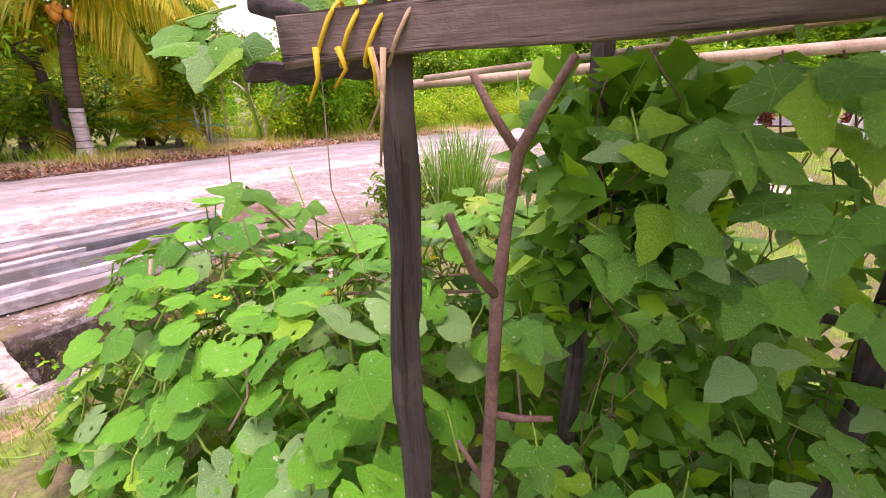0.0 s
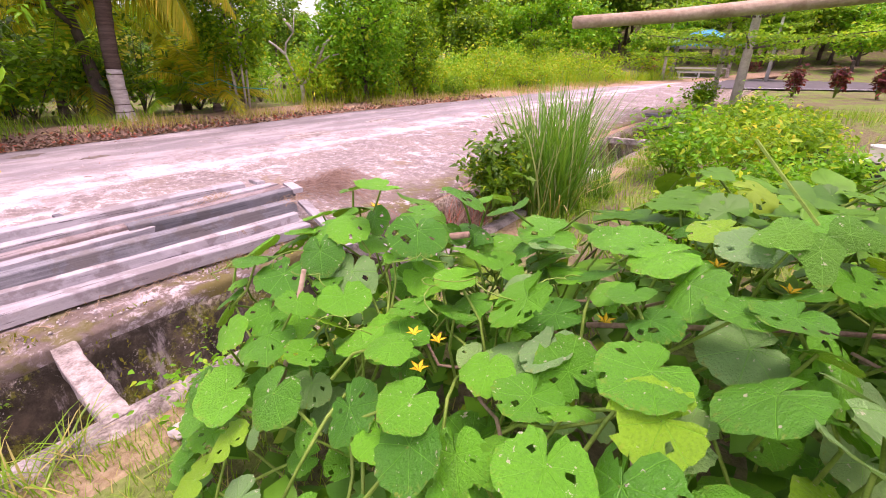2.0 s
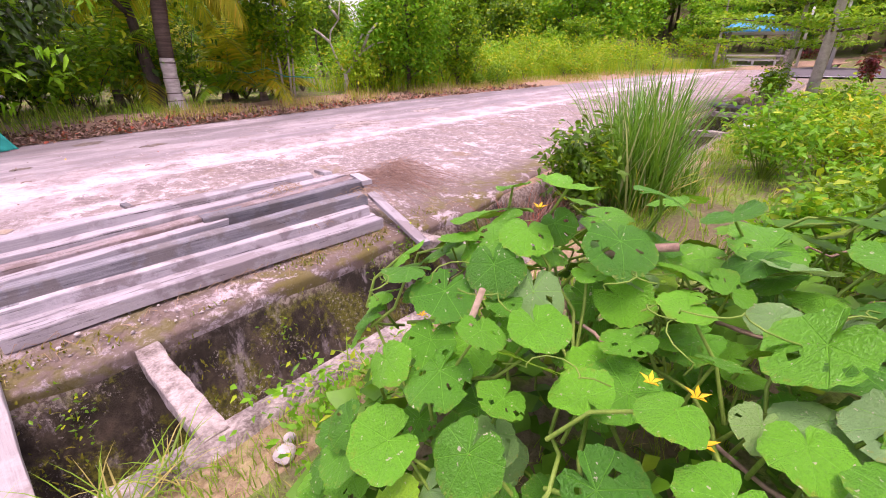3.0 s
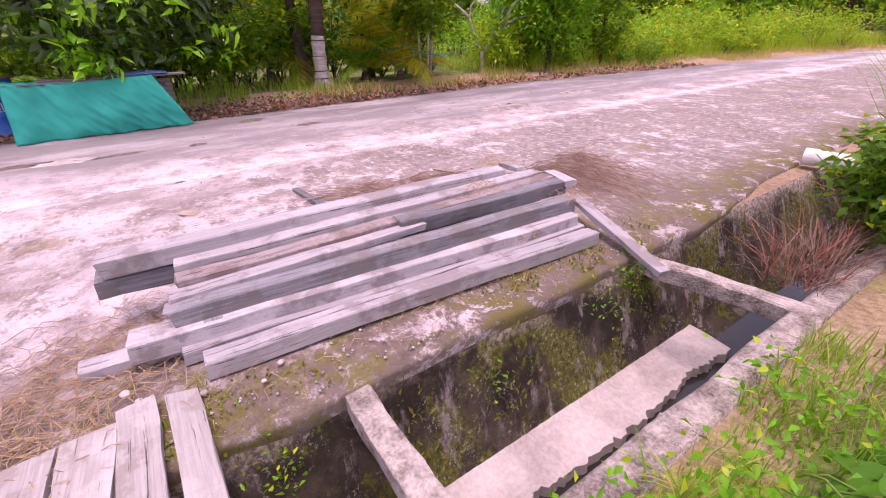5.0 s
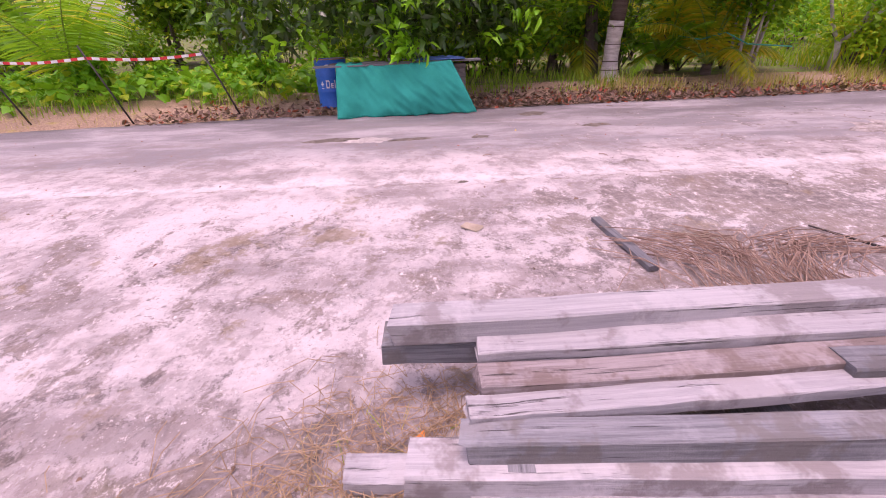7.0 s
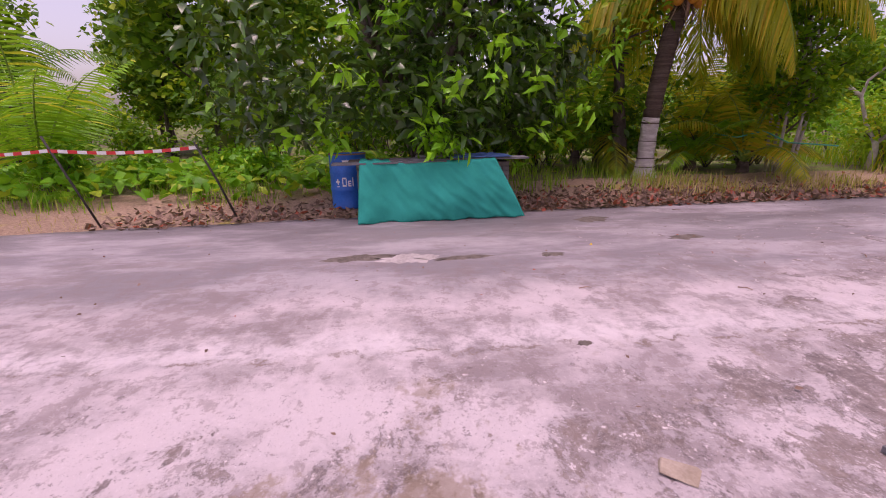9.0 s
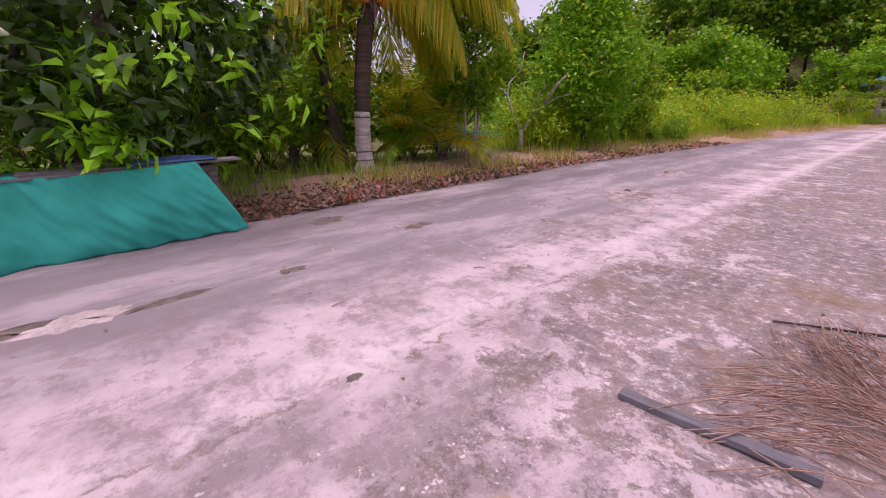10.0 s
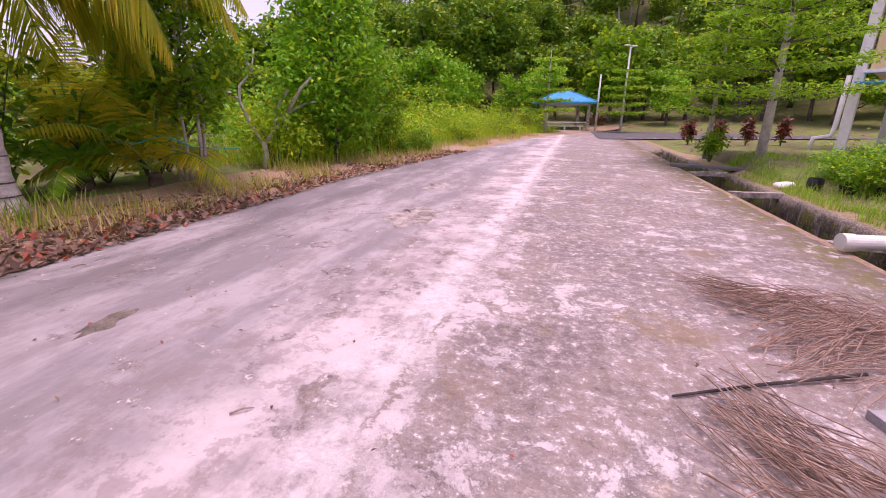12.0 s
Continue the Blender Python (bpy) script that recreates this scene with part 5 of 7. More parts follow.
def rack():
    a, b = Vector((-10.66, 4.93, 0)), Vector((-9.40, 7.0, 0))
    along = (b - a).normalized()
    back = Vector((-along.y, along.x, 0))
    if back.x > 0:
        back = -back
    ln = (b - a).length
    # grey brick piers carry the boards
    for s, t in ((0.12, 0.55), (ln - 0.25, 0.5)):
        e = empty("brick_pier", a + along * s + back * t, label="stacked grey cement bricks carrying boards", category="brick pier", group="brick piers")
        me = None
        for i in range(11):
            for j in (0, 1):
                if me is None:
                    me = part("brick", block(bmesh.new(), (0.21, 0.10, 0.068), (0, 0, 0), 0.006), M_BRICK, e)
                    o = me
                else:
                    o = new("brick", me.data)
                    o.parent = e
                rot = math.atan2(along.y, along.x) + (math.pi / 2 if i % 2 else 0)
                off = Vector((0, 0.052 * (1 if j else -1), 0))
                off.rotate(Euler((0, 0, rot)))
                o.location = off + Vector((0, 0, 0.036 + 0.0705 * i))
                o.rotation_euler = (0, 0, rot)
    zt = 0.815
    boards = (((-0.30, 0.25, 0.0), (1.3, 0.30, 0.0), 0.26, M_TIMBER_D), ((0.5, 0.42, 0.022), (ln + 0.1, 0.36, 0.022), 0.3, M_TIMBER_D), ((-0.1, 0.62, 0.0), (ln - 0.1, 0.66, 0.0), 0.3, M_BARK), ((0.9, 0.75, 0.045), (2.2, 0.62, 0.045), 0.24, M_TIMBER))
    for i, (p, q, w, m) in enumerate(boards):
        ob = box_between("rack_board", a + along * p[0] + back * p[1] + Vector((0, 0, zt + p[2])), a + along * q[0] + back * q[1] + Vector((0, 0, zt + q[2])), w, 0.022, m, seed=130 + i, cuts=6)
        tagged(ob, "old dark board on the covered rack", "board", group="rack boards")
    # folded tarpaulin on the boards
    r = np.random.default_rng(5)
    bm = bmesh.new()
    g = [[bm.verts.new(a + along * (1.35 + 0.9 * i / 10) + back * (0.2 + 0.4 * j / 6) + Vector((0, 0, zt + 0.06 + (0.03 + 0.02 * r.normal()) * math.sin(math.pi * i / 10) * math.sin(math.pi * j / 6)))) for i in range(11)] for j in range(7)]
    for j in range(6):
        for i in range(10):
            bm.faces.new((g[j][i], g[j][i + 1], g[j + 1][i + 1], g[j + 1][i]))
    ob = part("folded_tarpaulin", bm, M_TARPAULIN, smooth=True)
    so = ob.modifiers.new("thick", "SOLIDIFY")
    so.thickness = 0.012
    tagged(ob, "folded blue tarpaulin on the rack boards", "tarpaulin")
    # shade cloth hanging over the front, spread at its foot
    bm = bmesh.new()
    nx, nz = 70, 30
    grid = []
    for j in range(nz + 1):
        f = j / nz
        row = []
        for i in range(nx + 1):
            s = i / nx
            s0, s1 = 0.08 - 0.06 * f, ln - 0.42 + 0.42 * f
            pos = s0 + (s1 - s0) * s
            fold = 0.022 * math.sin(s * 26 + 3.0 * noise.noise((s * 3, 2, 1)) + f * 0.8) * (0.25 + 0.75 * f) + 0.09 * noise.noise((s * 7, f * 1.3, 0)) * (0.25 + 0.75 * f) + 0.03 * noise.noise((s * 22 - f * 5, f * 3, 4))
            swag = 0.10 * math.exp(-((s - 0.62 - 0.25 * (0.5 - f)) / 0.16) ** 2) * math.sin(f * math.pi) + 0.006 * math.sin((s * 2.2 - f * 1.6) * 6.0) * math.sin(f * math.pi)
            sag = -0.035 * math.sin(math.pi * s) * (1 - f)
            z = (0.845 + sag) * (1 - f) + 0.012 * f + 0.012 * f * math.sin(s * 40)
            outw = 0.16 * (1 - f) ** 1.5
            q = a + along * pos + back * (outw - fold - swag)
            row.append(bm.verts.new((q.x, q.y, max(z, 0.012))))
        grid.append(row)
    top = []
    for i in range(nx + 1):
        c = grid[0][i].co
        top.append(bm.verts.new((c.x + back.x * 0.3, c.y + back.y * 0.3, c.z + 0.012 + 0.01 * math.sin(i))))
    grid = [top] + grid
    for r0, r1 in zip(grid, grid[1:]):
        for i in range(nx):
            bm.faces.new((r0[i], r0[i + 1], r1[i + 1], r1[i]))
    ob = part("shade_cloth", bm, M_TARP, smooth=True)
    so = ob.modifiers.new("thick", "SOLIDIFY")
    so.thickness = 0.006
    tagged(ob, "bright green shade cloth draped over a low rack", "shade cloth")


rack()


def fence():
    bases = [Vector((-12.08, 3.78, 0.02)), Vector((-13.0, 2.16, 0.02)), Vector((-14.13, 0.69, 0.02)), Vector((-15.3, -0.9, 0.02)), Vector((-16.8, -2.8, 0.02))]
    tops = []
    for i, b in enumerate(bases):
        ob = tube_part("fence_post", [b - Vector((0, 0, 0.2)), b + Vector((-0.10, -0.22, 0.55)), b + Vector((-0.18, -0.42, 1.12 + 0.12 * (i == 1)))], 0.016, M_DARKMETAL, seg=7)
        tagged(ob, "thin dark leaning fence post", "fence post", group="fence posts")
        tops.append(b + Vector((-0.165, -0.39, 1.05)))
    e = empty("barrier_tape", tops[0], label="red and white barrier tape strung between posts", category="tape")
    for a, b in zip(tops, tops[1:]):
        n = 16
        for i in range(n):
            p, q = a.lerp(b, i / n), a.lerp(b, (i + 1) / n)
            s0, s1 = -0.05 * math.sin(math.pi * i / n), -0.05 * math.sin(math.pi * (i + 1) / n)
            bm = bmesh.new()
            d = (q - p).normalized()
            side = Vector((d.y, -d.x, 0)) * 0.004
            vs = [w - tops[0] + Vector((0, 0, s)) + sd + Vector((0, 0, h)) for w, s in ((p, s0), (q, s1)) for sd in (-side, side) for h in (-0.022, 0.022)]
            bmesh.ops.convex_hull(bm, input=[bm.verts.new(v) for v in vs])
            part("stripe", bm, M_RED if i % 2 else M_WHITE, e)
    # green rope beyond the palm
    pts = [Vector((-9.4, 13.3, 0.95)), Vector((-9.0, 13.6, 0.86)), Vector((-8.6, 13.9, 1.0)), Vector((-8.2, 14.2, 0.75)), Vector((-7.4, 14.5, 0.7))]
    tagged(tube_part("green_rope", pts, 0.014, M_GREENROPE, seg=6), "green rope strung between trunks", "rope")


fence()


# ---- garden side: trellis, vines, shrubs ----
def trellis():
    e = empty("trellis", (0.1, 0.8, -0.03), label="rough dark timber trellis tied with yellow strap", category="trellis")

    def put_in(ob):
        m = ob.matrix_world.copy()
        ob.parent = e
        ob.matrix_parent_inverse = Matrix.Translation((0.1, 0.8, -0.03)).inverted()
        ob.matrix_basis = m
        return ob

    put_in(box_between("post", (0.228, 0.635, -0.1), (0.094, 0.80, 2.13), 0.04, 0.04, M_POST, seed=150, cuts=22, wob=0.012))
    put_in(box_between("front_beam", (-0.03, 0.735, 1.824), (2.3, 0.62, 2.00), 0.045, 0.066, M_BEAM, seed=151, cuts=22, wob=0.006))
    put_in(box_between("rear_beam", (-0.156, 0.87, 1.786), (0.11, 0.865, 1.80), 0.03, 0.032, M_POST, seed=152, cuts=10, wob=0.008))
    put_in(tube_part("top_stick", [(-0.10, 0.80, 1.885), (0.03, 0.81, 1.852), (0.17, 0.84, 1.87)], [0.016, 0.018, 0.016], M_POST))
    put_in(box_between("rear_post", (0.62, 1.30, -0.1), (0.60, 1.34, 1.95), 0.045, 0.045, M_POST, seed=153, cuts=14, wob=0.012))
    put_in(box_between("rear_post", (1.35, 1.02, -0.1), (1.30, 1.08, 2.1), 0.06, 0.06, M_POST, seed=154, cuts=14, wob=0.012))
    put_in(tube_part("cross_stick", [(0.55, 1.3, 1.27), (1.0, 1.2, 1.21), (1.6, 1.1, 1.12)], 0.016, M_POST))
    put_in(tube_part("cross_stick", [(0.1, 1.62, 1.80), (0.9, 1.5, 1.90), (2.4, 1.3, 2.1)], 0.010, M_POLE))
    r = np.random.default_rng(8)
    for k in range(4):
        x = 0.035 + 0.035 * k
        pts = []
        for i in range(15):
            a = i * 2 * math.pi / 14
            pts.append((x + 0.02 * math.sin(a), 0.742 + 0.032 * math.cos(a) + 0.002 * r.normal(), 1.832 + 0.042 * math.sin(a)))
        put_in(part("strap", tube(bmesh.new(), pts, 0.0035, 6), M_YELLOW if k < 3 else M_STRAW, None, smooth=True))
    for x, ln, m in ((0.025, 0.075, M_YELLOW), (0.055, 0.05, M_YELLOW), (0.10, 0.11, M_STRAW), (0.118, 0.16, M_STRAW), (0.10, 0.06, M_YELLOW)):
        pts = [(x, 0.702, 1.812), (x + 0.01 * r.normal(), 0.70, 1.81 - ln * 0.5), (x + 0.025 * r.normal(), 0.705, 1.81 - ln)]
        put_in(tube_part("strap_end", pts, [0.005, 0.0035, 0.002], m, seg=5))
    # pole laid over the garden behind
    ob = tube_part("bare_pole", [(-0.285, 2.84, 1.79), (0.1, 2.88, 1.815), (0.65, 2.87, 1.865), (1.12, 2.83, 1.91), (2.8, 2.8, 2.05)], [0.026, 0.028, 0.03, 0.033, 0.036], M_POLE, seg=10)
    tagged(ob, "bare peeled wooden pole laid over garden posts", "pole")
    ob = box_between("garden_post", (1.26, 2.76, -0.1), (1.30, 2.77, 2.0), 0.06, 0.06, M_POST, seed=156, cuts=8)
    tagged(ob, "dark post holding the peeled pole", "post")
    # forked branch pushed into the ground
    b = empty("forked_branch", (0.25, 0.80, -0.05), label="upright forked reddish-brown branch stuck in soil", category="branch")

    def br(name, pts, rad):
        ob = tube_part(name, [Vector(p) - Vector((0.25, 0.80, -0.05)) for p in pts], rad, M_STICK, b, seg=9)
        return ob

    br("stem", [(0.29, 0.60, -0.2), (0.295, 0.70, 0.5), (0.302, 0.80, 1.0), (0.306, 0.84, 1.2), (0.31, 0.876, 1.355), (0.325, 0.915, 1.50), (0.344, 0.946, 1.641), (0.385, 0.93, 1.73), (0.432, 0.916, 1.821)], [0.019, 0.017, 0.0145, 0.014, 0.0155, 0.0125, 0.0145, 0.0105, 0.009])
    br("fork", [(0.31, 0.876, 1.355), (0.255, 0.84, 1.43), (0.209, 0.804, 1.549)], [0.012, 0.0105, 0.0085])
    br("fork", [(0.344, 0.946, 1.641), (0.295, 0.97, 1.71), (0.249, 0.99, 1.79)], [0.011, 0.010, 0.008])
    br("twig", [(0.305, 0.83, 1.09), (0.37, 0.815, 1.092), (0.434, 0.803, 1.106)], [0.009, 0.008, 0.006])
    br("twig", [(0.300, 0.79, 0.93), (0.268, 0.81, 0.965), (0.234, 0.836, 1.007)], [0.008, 0.007, 0.005])


trellis()


def leaf_mesh(name, outline, rings, cup, crinkle, material, seed, bite=0.0, fold=0.0, wave=0.0):
    """A broad leaf as a fan with rings: outline gives the radius for each angle (0 points to the tip)."""
    r = np.random.default_rng(seed)
    bm = bmesh.new()
    uvl = bm.loops.layers.uv.new("leaf")
    n = len(outline)
    c = bm.verts.new((0, 0, 0))
    vs, flat = [], {c: (0, 0)}
    p1, p2 = r.uniform(0, 6.28, 2)
    for ri in range(1, rings + 1):
        f = ri / rings
        row = []
        for k in range(n):
            a = 2 * math.pi * k / n
            q = outline[k] * f * (1 + (r.normal(0, 0.018) if ri == rings else 0))
            x, y = q * math.cos(a), q * math.sin(a)
            z = cup * q * q + crinkle * r.normal() * f - fold * abs(y)
            z += wave * f * f * (math.cos(2 * a + p1) + 0.7 * math.cos(3 * a + p2)) + 0.35 * wave * f * abs(math.sin(3.5 * a))
            v = bm.verts.new((x, y, z))
            flat[v] = (x, y)
            row.append(v)
        vs.append(row)
    for k in range(n):
        bm.faces.new((c, vs[0][k], vs[0][(k + 1) % n]))
    torn = set()
    for _ in range(int(round(bite * n))):
        k0, ri = int(r.integers(0, n)), int(r.integers(2, rings))
        torn |= {(ri, k0), (ri, (k0 + 1) % n)} if r.uniform() < 0.5 else {(ri, k0)}
    for ri, (a, b) in enumerate(zip(vs, vs[1:]), 1):
        for k in range(n):
            if (ri, k) not in torn:
                bm.faces.new((a[k], b[k], b[(k + 1) % n], a[(k + 1) % n]))
    for f in bm.faces:
        f.smooth = True
        for lp in f.loops:
            lp[uvl].uv = flat[lp.vert]
    me = bpy.data.meshes.new(name)
    bm.to_mesh(me)
    bm.free()
    me.materials.append(material)
    return me


def pumpkin_outline(seed, n=42):
    """Five shallow corners, a toothed edge and a deep notch at the stalk."""
    r = np.random.default_rng(seed)
    o = []
    ph = r.uniform(-0.15, 0.15)
    for k in range(n):
        a = 2 * math.pi * k / n
        q = 0.88 + 0.16 * math.cos(a) + 0.03 * math.cos(5 * a + ph) + 0.013 * (1 if k % 2 else -1) + r.normal(0, 0.014)
        d = abs(a - math.pi)
        if d < 0.09:
            q *= 0.22
        elif d < 0.24:
            q *= 0.74
        o.append(q)
    return o


def bean_outline(n=16):
    o = []
    for k in range(n):
        a = 2 * math.pi * k / n
        a = a if a <= math.pi else 2 * math.pi - a
        o.append(0.52 + 0.62 * math.exp(-(a / 0.42) ** 2) + 0.14 * math.exp(-((a - 2.0) / 0.5) ** 2))
    return o


def mound_h(x, y):
    """Height of the vine's mound: a steep front, a level top that rises towards the trellis."""
    s = y - (0.30 - 0.64 * x) if x > -1.9 else y - 1.5
    v, u = inv_vu(x, y)
    h = step(-1.98, -1.55, x) * step(0.0, 0.72, s) * (1 - step(2.45, 3.5, y - 0.15 * x)) * step(1.42, 1.82, v)
    h *= 1 - step(0.0, 0.35, x) * (1 - step(1.25, 1.65, y))
    top = 0.92 + 0.20 * step(-0.7, 0.1, x) + 0.16 * step(-1.45, -1.05, x) * (1 - step(-0.95, -0.55, x)) * step(1.85, 2.15, y)
    return h * top + 0.09 * noise.noise((x * 1.9, y * 1.9, 4)) * h


def pumpkin_vine():
    r = np.random.default_rng(81)
    e = empty("pumpkin_vine", (-0.6, 1.9, 0), label="sprawling pumpkin vine with broad insect-bitten leaves", category="vine")
    meshes = [leaf_mesh("leaf", pumpkin_outline(s), 5, (0.10, -0.16, 0.02, -0.24)[s % 4], 0.014, M_PUMPKIN, s, (0.0, 0.05, 0.10, 0.0, 0.16)[s % 5], (0.0, 0.16, 0.05, -0.12)[s % 4], 0.055) for s in range(10)]
    # leaves lifted on long stalks at the crest
    spots = [(-1.02, 2.16, 1.22, 0.10), (-1.13, 2.10, 1.10, 0.085), (-0.90, 2.22, 1.10, 0.095), (-1.22, 2.02, 1.02, 0.085), (-0.52, 1.76, 1.02, 0.125), (-0.14, 1.66, 1.14, 0.115), (-0.30, 1.42, 1.06, 0.115), (-0.74, 2.24, 1.18, 0.11), (-0.55, 2.20, 1.14, 0.10), (-0.62, 2.42, 1.12, 0.11)]
    tries = 0
    while len(spots) < 700 and tries < 30000:
        tries += 1
        x, y = r.uniform(-2.0, 1.7), r.uniform(0.7, 3.2)
        h = mound_h(x, y)
        if h < 0.10:
            continue
        near = step(0.1, 0.6, h)
        sz = r.uniform(0.062, 0.118) * (0.72 + 0.28 * near)
        z = h * r.uniform(0.92, 1.07) if r.uniform() < 0.72 else h * r.uniform(0.45, 0.85)
        if any((x - a) ** 2 + (y - b) ** 2 + (z - c) ** 2 < (0.45 * (sz + q)) ** 2 for a, b, c, q in spots):
            continue
        spots.append((x, y, z, sz))
    spots = spots[:10] + sorted(spots[10:], key=lambda p: math.hypot(p[0] + 0.8, p[1] - 1.0))
    rest_v, rest_f = [], []
    stem = bmesh.new()
    for i, (x, y, z, sz) in enumerate(spots):
        dh = 0.06
        gx = (mound_h(x + dh, y) - mound_h(x - dh, y)) / (2 * dh)
        gy = (mound_h(x, y + dh) - mound_h(x, y - dh)) / (2 * dh)
        out = Vector((-gx, -gy, 0))
        out = out.normalized() if out.length > 0.05 else Vector((r.normal(), -1, 0)).normalized()
        steep = min(1.0, math.hypot(gx, gy))
        nrm = (Vector((0, 0, 1)) + out * 0.55 * steep + Vector(r.normal(0, 0.24, 3))).normalized()
        tip = out + Vector(r.normal(0, 0.6, 3))
        tip = (tip - nrm * tip.dot(nrm)).normalized()
        q = Matrix((tip, nrm.cross(tip), nrm)).transposed().to_4x4()
        s = sz * r.uniform(0.86, 1.10)
        m = Matrix.Translation((x + 0.6, y - 1.9, z)) @ q @ Matrix.Diagonal((s, s * r.uniform(0.92, 1.12), s, 1))
        if i < 300:
            ob = new("leaf", meshes[i % 10])
            ob.parent = e
            ob.matrix_basis = m
        else:
            base, me = len(rest_v), meshes[i % 10]
            rest_v += [m @ vt.co for vt in me.vertices]
            rest_f += [tuple(base + k for k in pl.vertices) for pl in me.polygons]
        foot = Vector((x + r.normal(0, 0.1), y + r.normal(0, 0.1) + 0.05, max(0.0, z - r.uniform(0.12, 0.30))))
        tube(stem, [foot - Vector((-0.6, 1.9, 0)), Vector((x, y, z)).lerp(foot, 0.5) + Vector(r.normal(0, 0.02, 3)) - Vector((-0.6, 1.9, 0)), Vector((x, y, z - 0.002)) - Vector((-0.6, 1.9, 0))], [0.006, 0.005, 0.004], 5, False)
    tagged(part("leaf_stalk", stem, M_STEM, e, smooth=True), kind="stuff")
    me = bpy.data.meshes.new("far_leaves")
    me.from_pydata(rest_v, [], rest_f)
    # far leaves take the darker copy too, with shade in its colour
    me.materials.append(M_PUMPKIN_SHADED)
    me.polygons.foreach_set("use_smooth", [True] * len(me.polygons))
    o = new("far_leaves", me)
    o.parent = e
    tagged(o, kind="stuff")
    # trailing stems
    for k in range(16):
        p = np.array([r.uniform(-1.9, 1.0), r.uniform(1.2, 2.6)])
        a = r.uniform(0, 6.28)
        pts = []
        for i in range(12):
            h = mound_h(p[0], p[1])
            pts.append((p[0] + 0.6, p[1] - 1.9, max(0.03, h * 0.82 + 0.03 * r.normal())))
            a += r.normal(0, 0.35)
            p = p + 0.10 * np.array([math.cos(a), math.sin(a)])
        tube_part("trailing_stem", pts, 0.0055, M_STEM if k % 3 else M_TWIG, e, seg=6)
    # curling tendrils
    for k in range(14):
        x, y = r.uniform(-1.7, 0.8), r.uniform(1.2, 2.4)
        z = mound_h(x, y)
        pts = [(x + 0.6 + 0.02 * i * math.cos(k) + 0.02 * math.sin(i), y - 1.9 + 0.015 * i * math.sin(k) + 0.02 * math.cos(i), z + 0.02 * i - 0.0012 * i * i) for i in range(14)]
        tube_part("tendril", pts, 0.0022, M_STEM, e, seg=4)
    # leaves below, too many to count, the mound's inner shade painted in their colour
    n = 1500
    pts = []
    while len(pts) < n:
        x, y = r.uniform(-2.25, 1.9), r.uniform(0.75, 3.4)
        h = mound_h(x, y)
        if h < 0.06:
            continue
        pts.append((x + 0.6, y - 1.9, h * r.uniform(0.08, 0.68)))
    o = foliage("lower_leaves", pts, 0.11, M_PUMPKIN_SHADED, r, e, up=0.7, slim=0.95, droop=0.2)
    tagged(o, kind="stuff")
    for k in range(12):
        x, y = r.uniform(-1.6, 0.4), r.uniform(1.5, 2.4)
        bm = bmesh.new()
        for i in range(5):
            a = i * 1.257
            t = [bm.verts.new(p) for p in ((0, 0, 0), (0.012 * math.cos(a - 0.5), 0.012 * math.sin(a - 0.5), 0.012), (0.028 * math.cos(a), 0.028 * math.sin(a), 0.018), (0.012 * math.cos(a + 0.5), 0.012 * math.sin(a + 0.5), 0.012))]
            bm.faces.new(t)
        o = part("blossom", bm, M_FLOWER, e, "small yellow blossom")
        o.location = (x + 0.6, y - 1.9, mound_h(x, y) * 0.97)
    # dry sticks that carry the vine
    for i, (a, b, rad) in enumerate((((-1.46, 1.885, 0.30), (-1.244, 1.921, 0.994), 0.011), ((-0.92, 2.20, 0.97), (-0.70, 2.13, 1.06), 0.016), ((-0.3, 1.9, 0.85), (0.9, 1.8, 0.92), 0.009))):
        ob = tube_part("support_stick", [a, Vector(a).lerp(Vector(b), 0.5) + Vector((0.01, 0.01, 0.01)), b], [rad, rad * 0.95, rad * 0.8], M_POLE if i == 0 else M_TWIG, seg=8)
        tagged(ob, "dry broken stick among pumpkin leaves", "stick", group="support sticks")


pumpkin_vine()


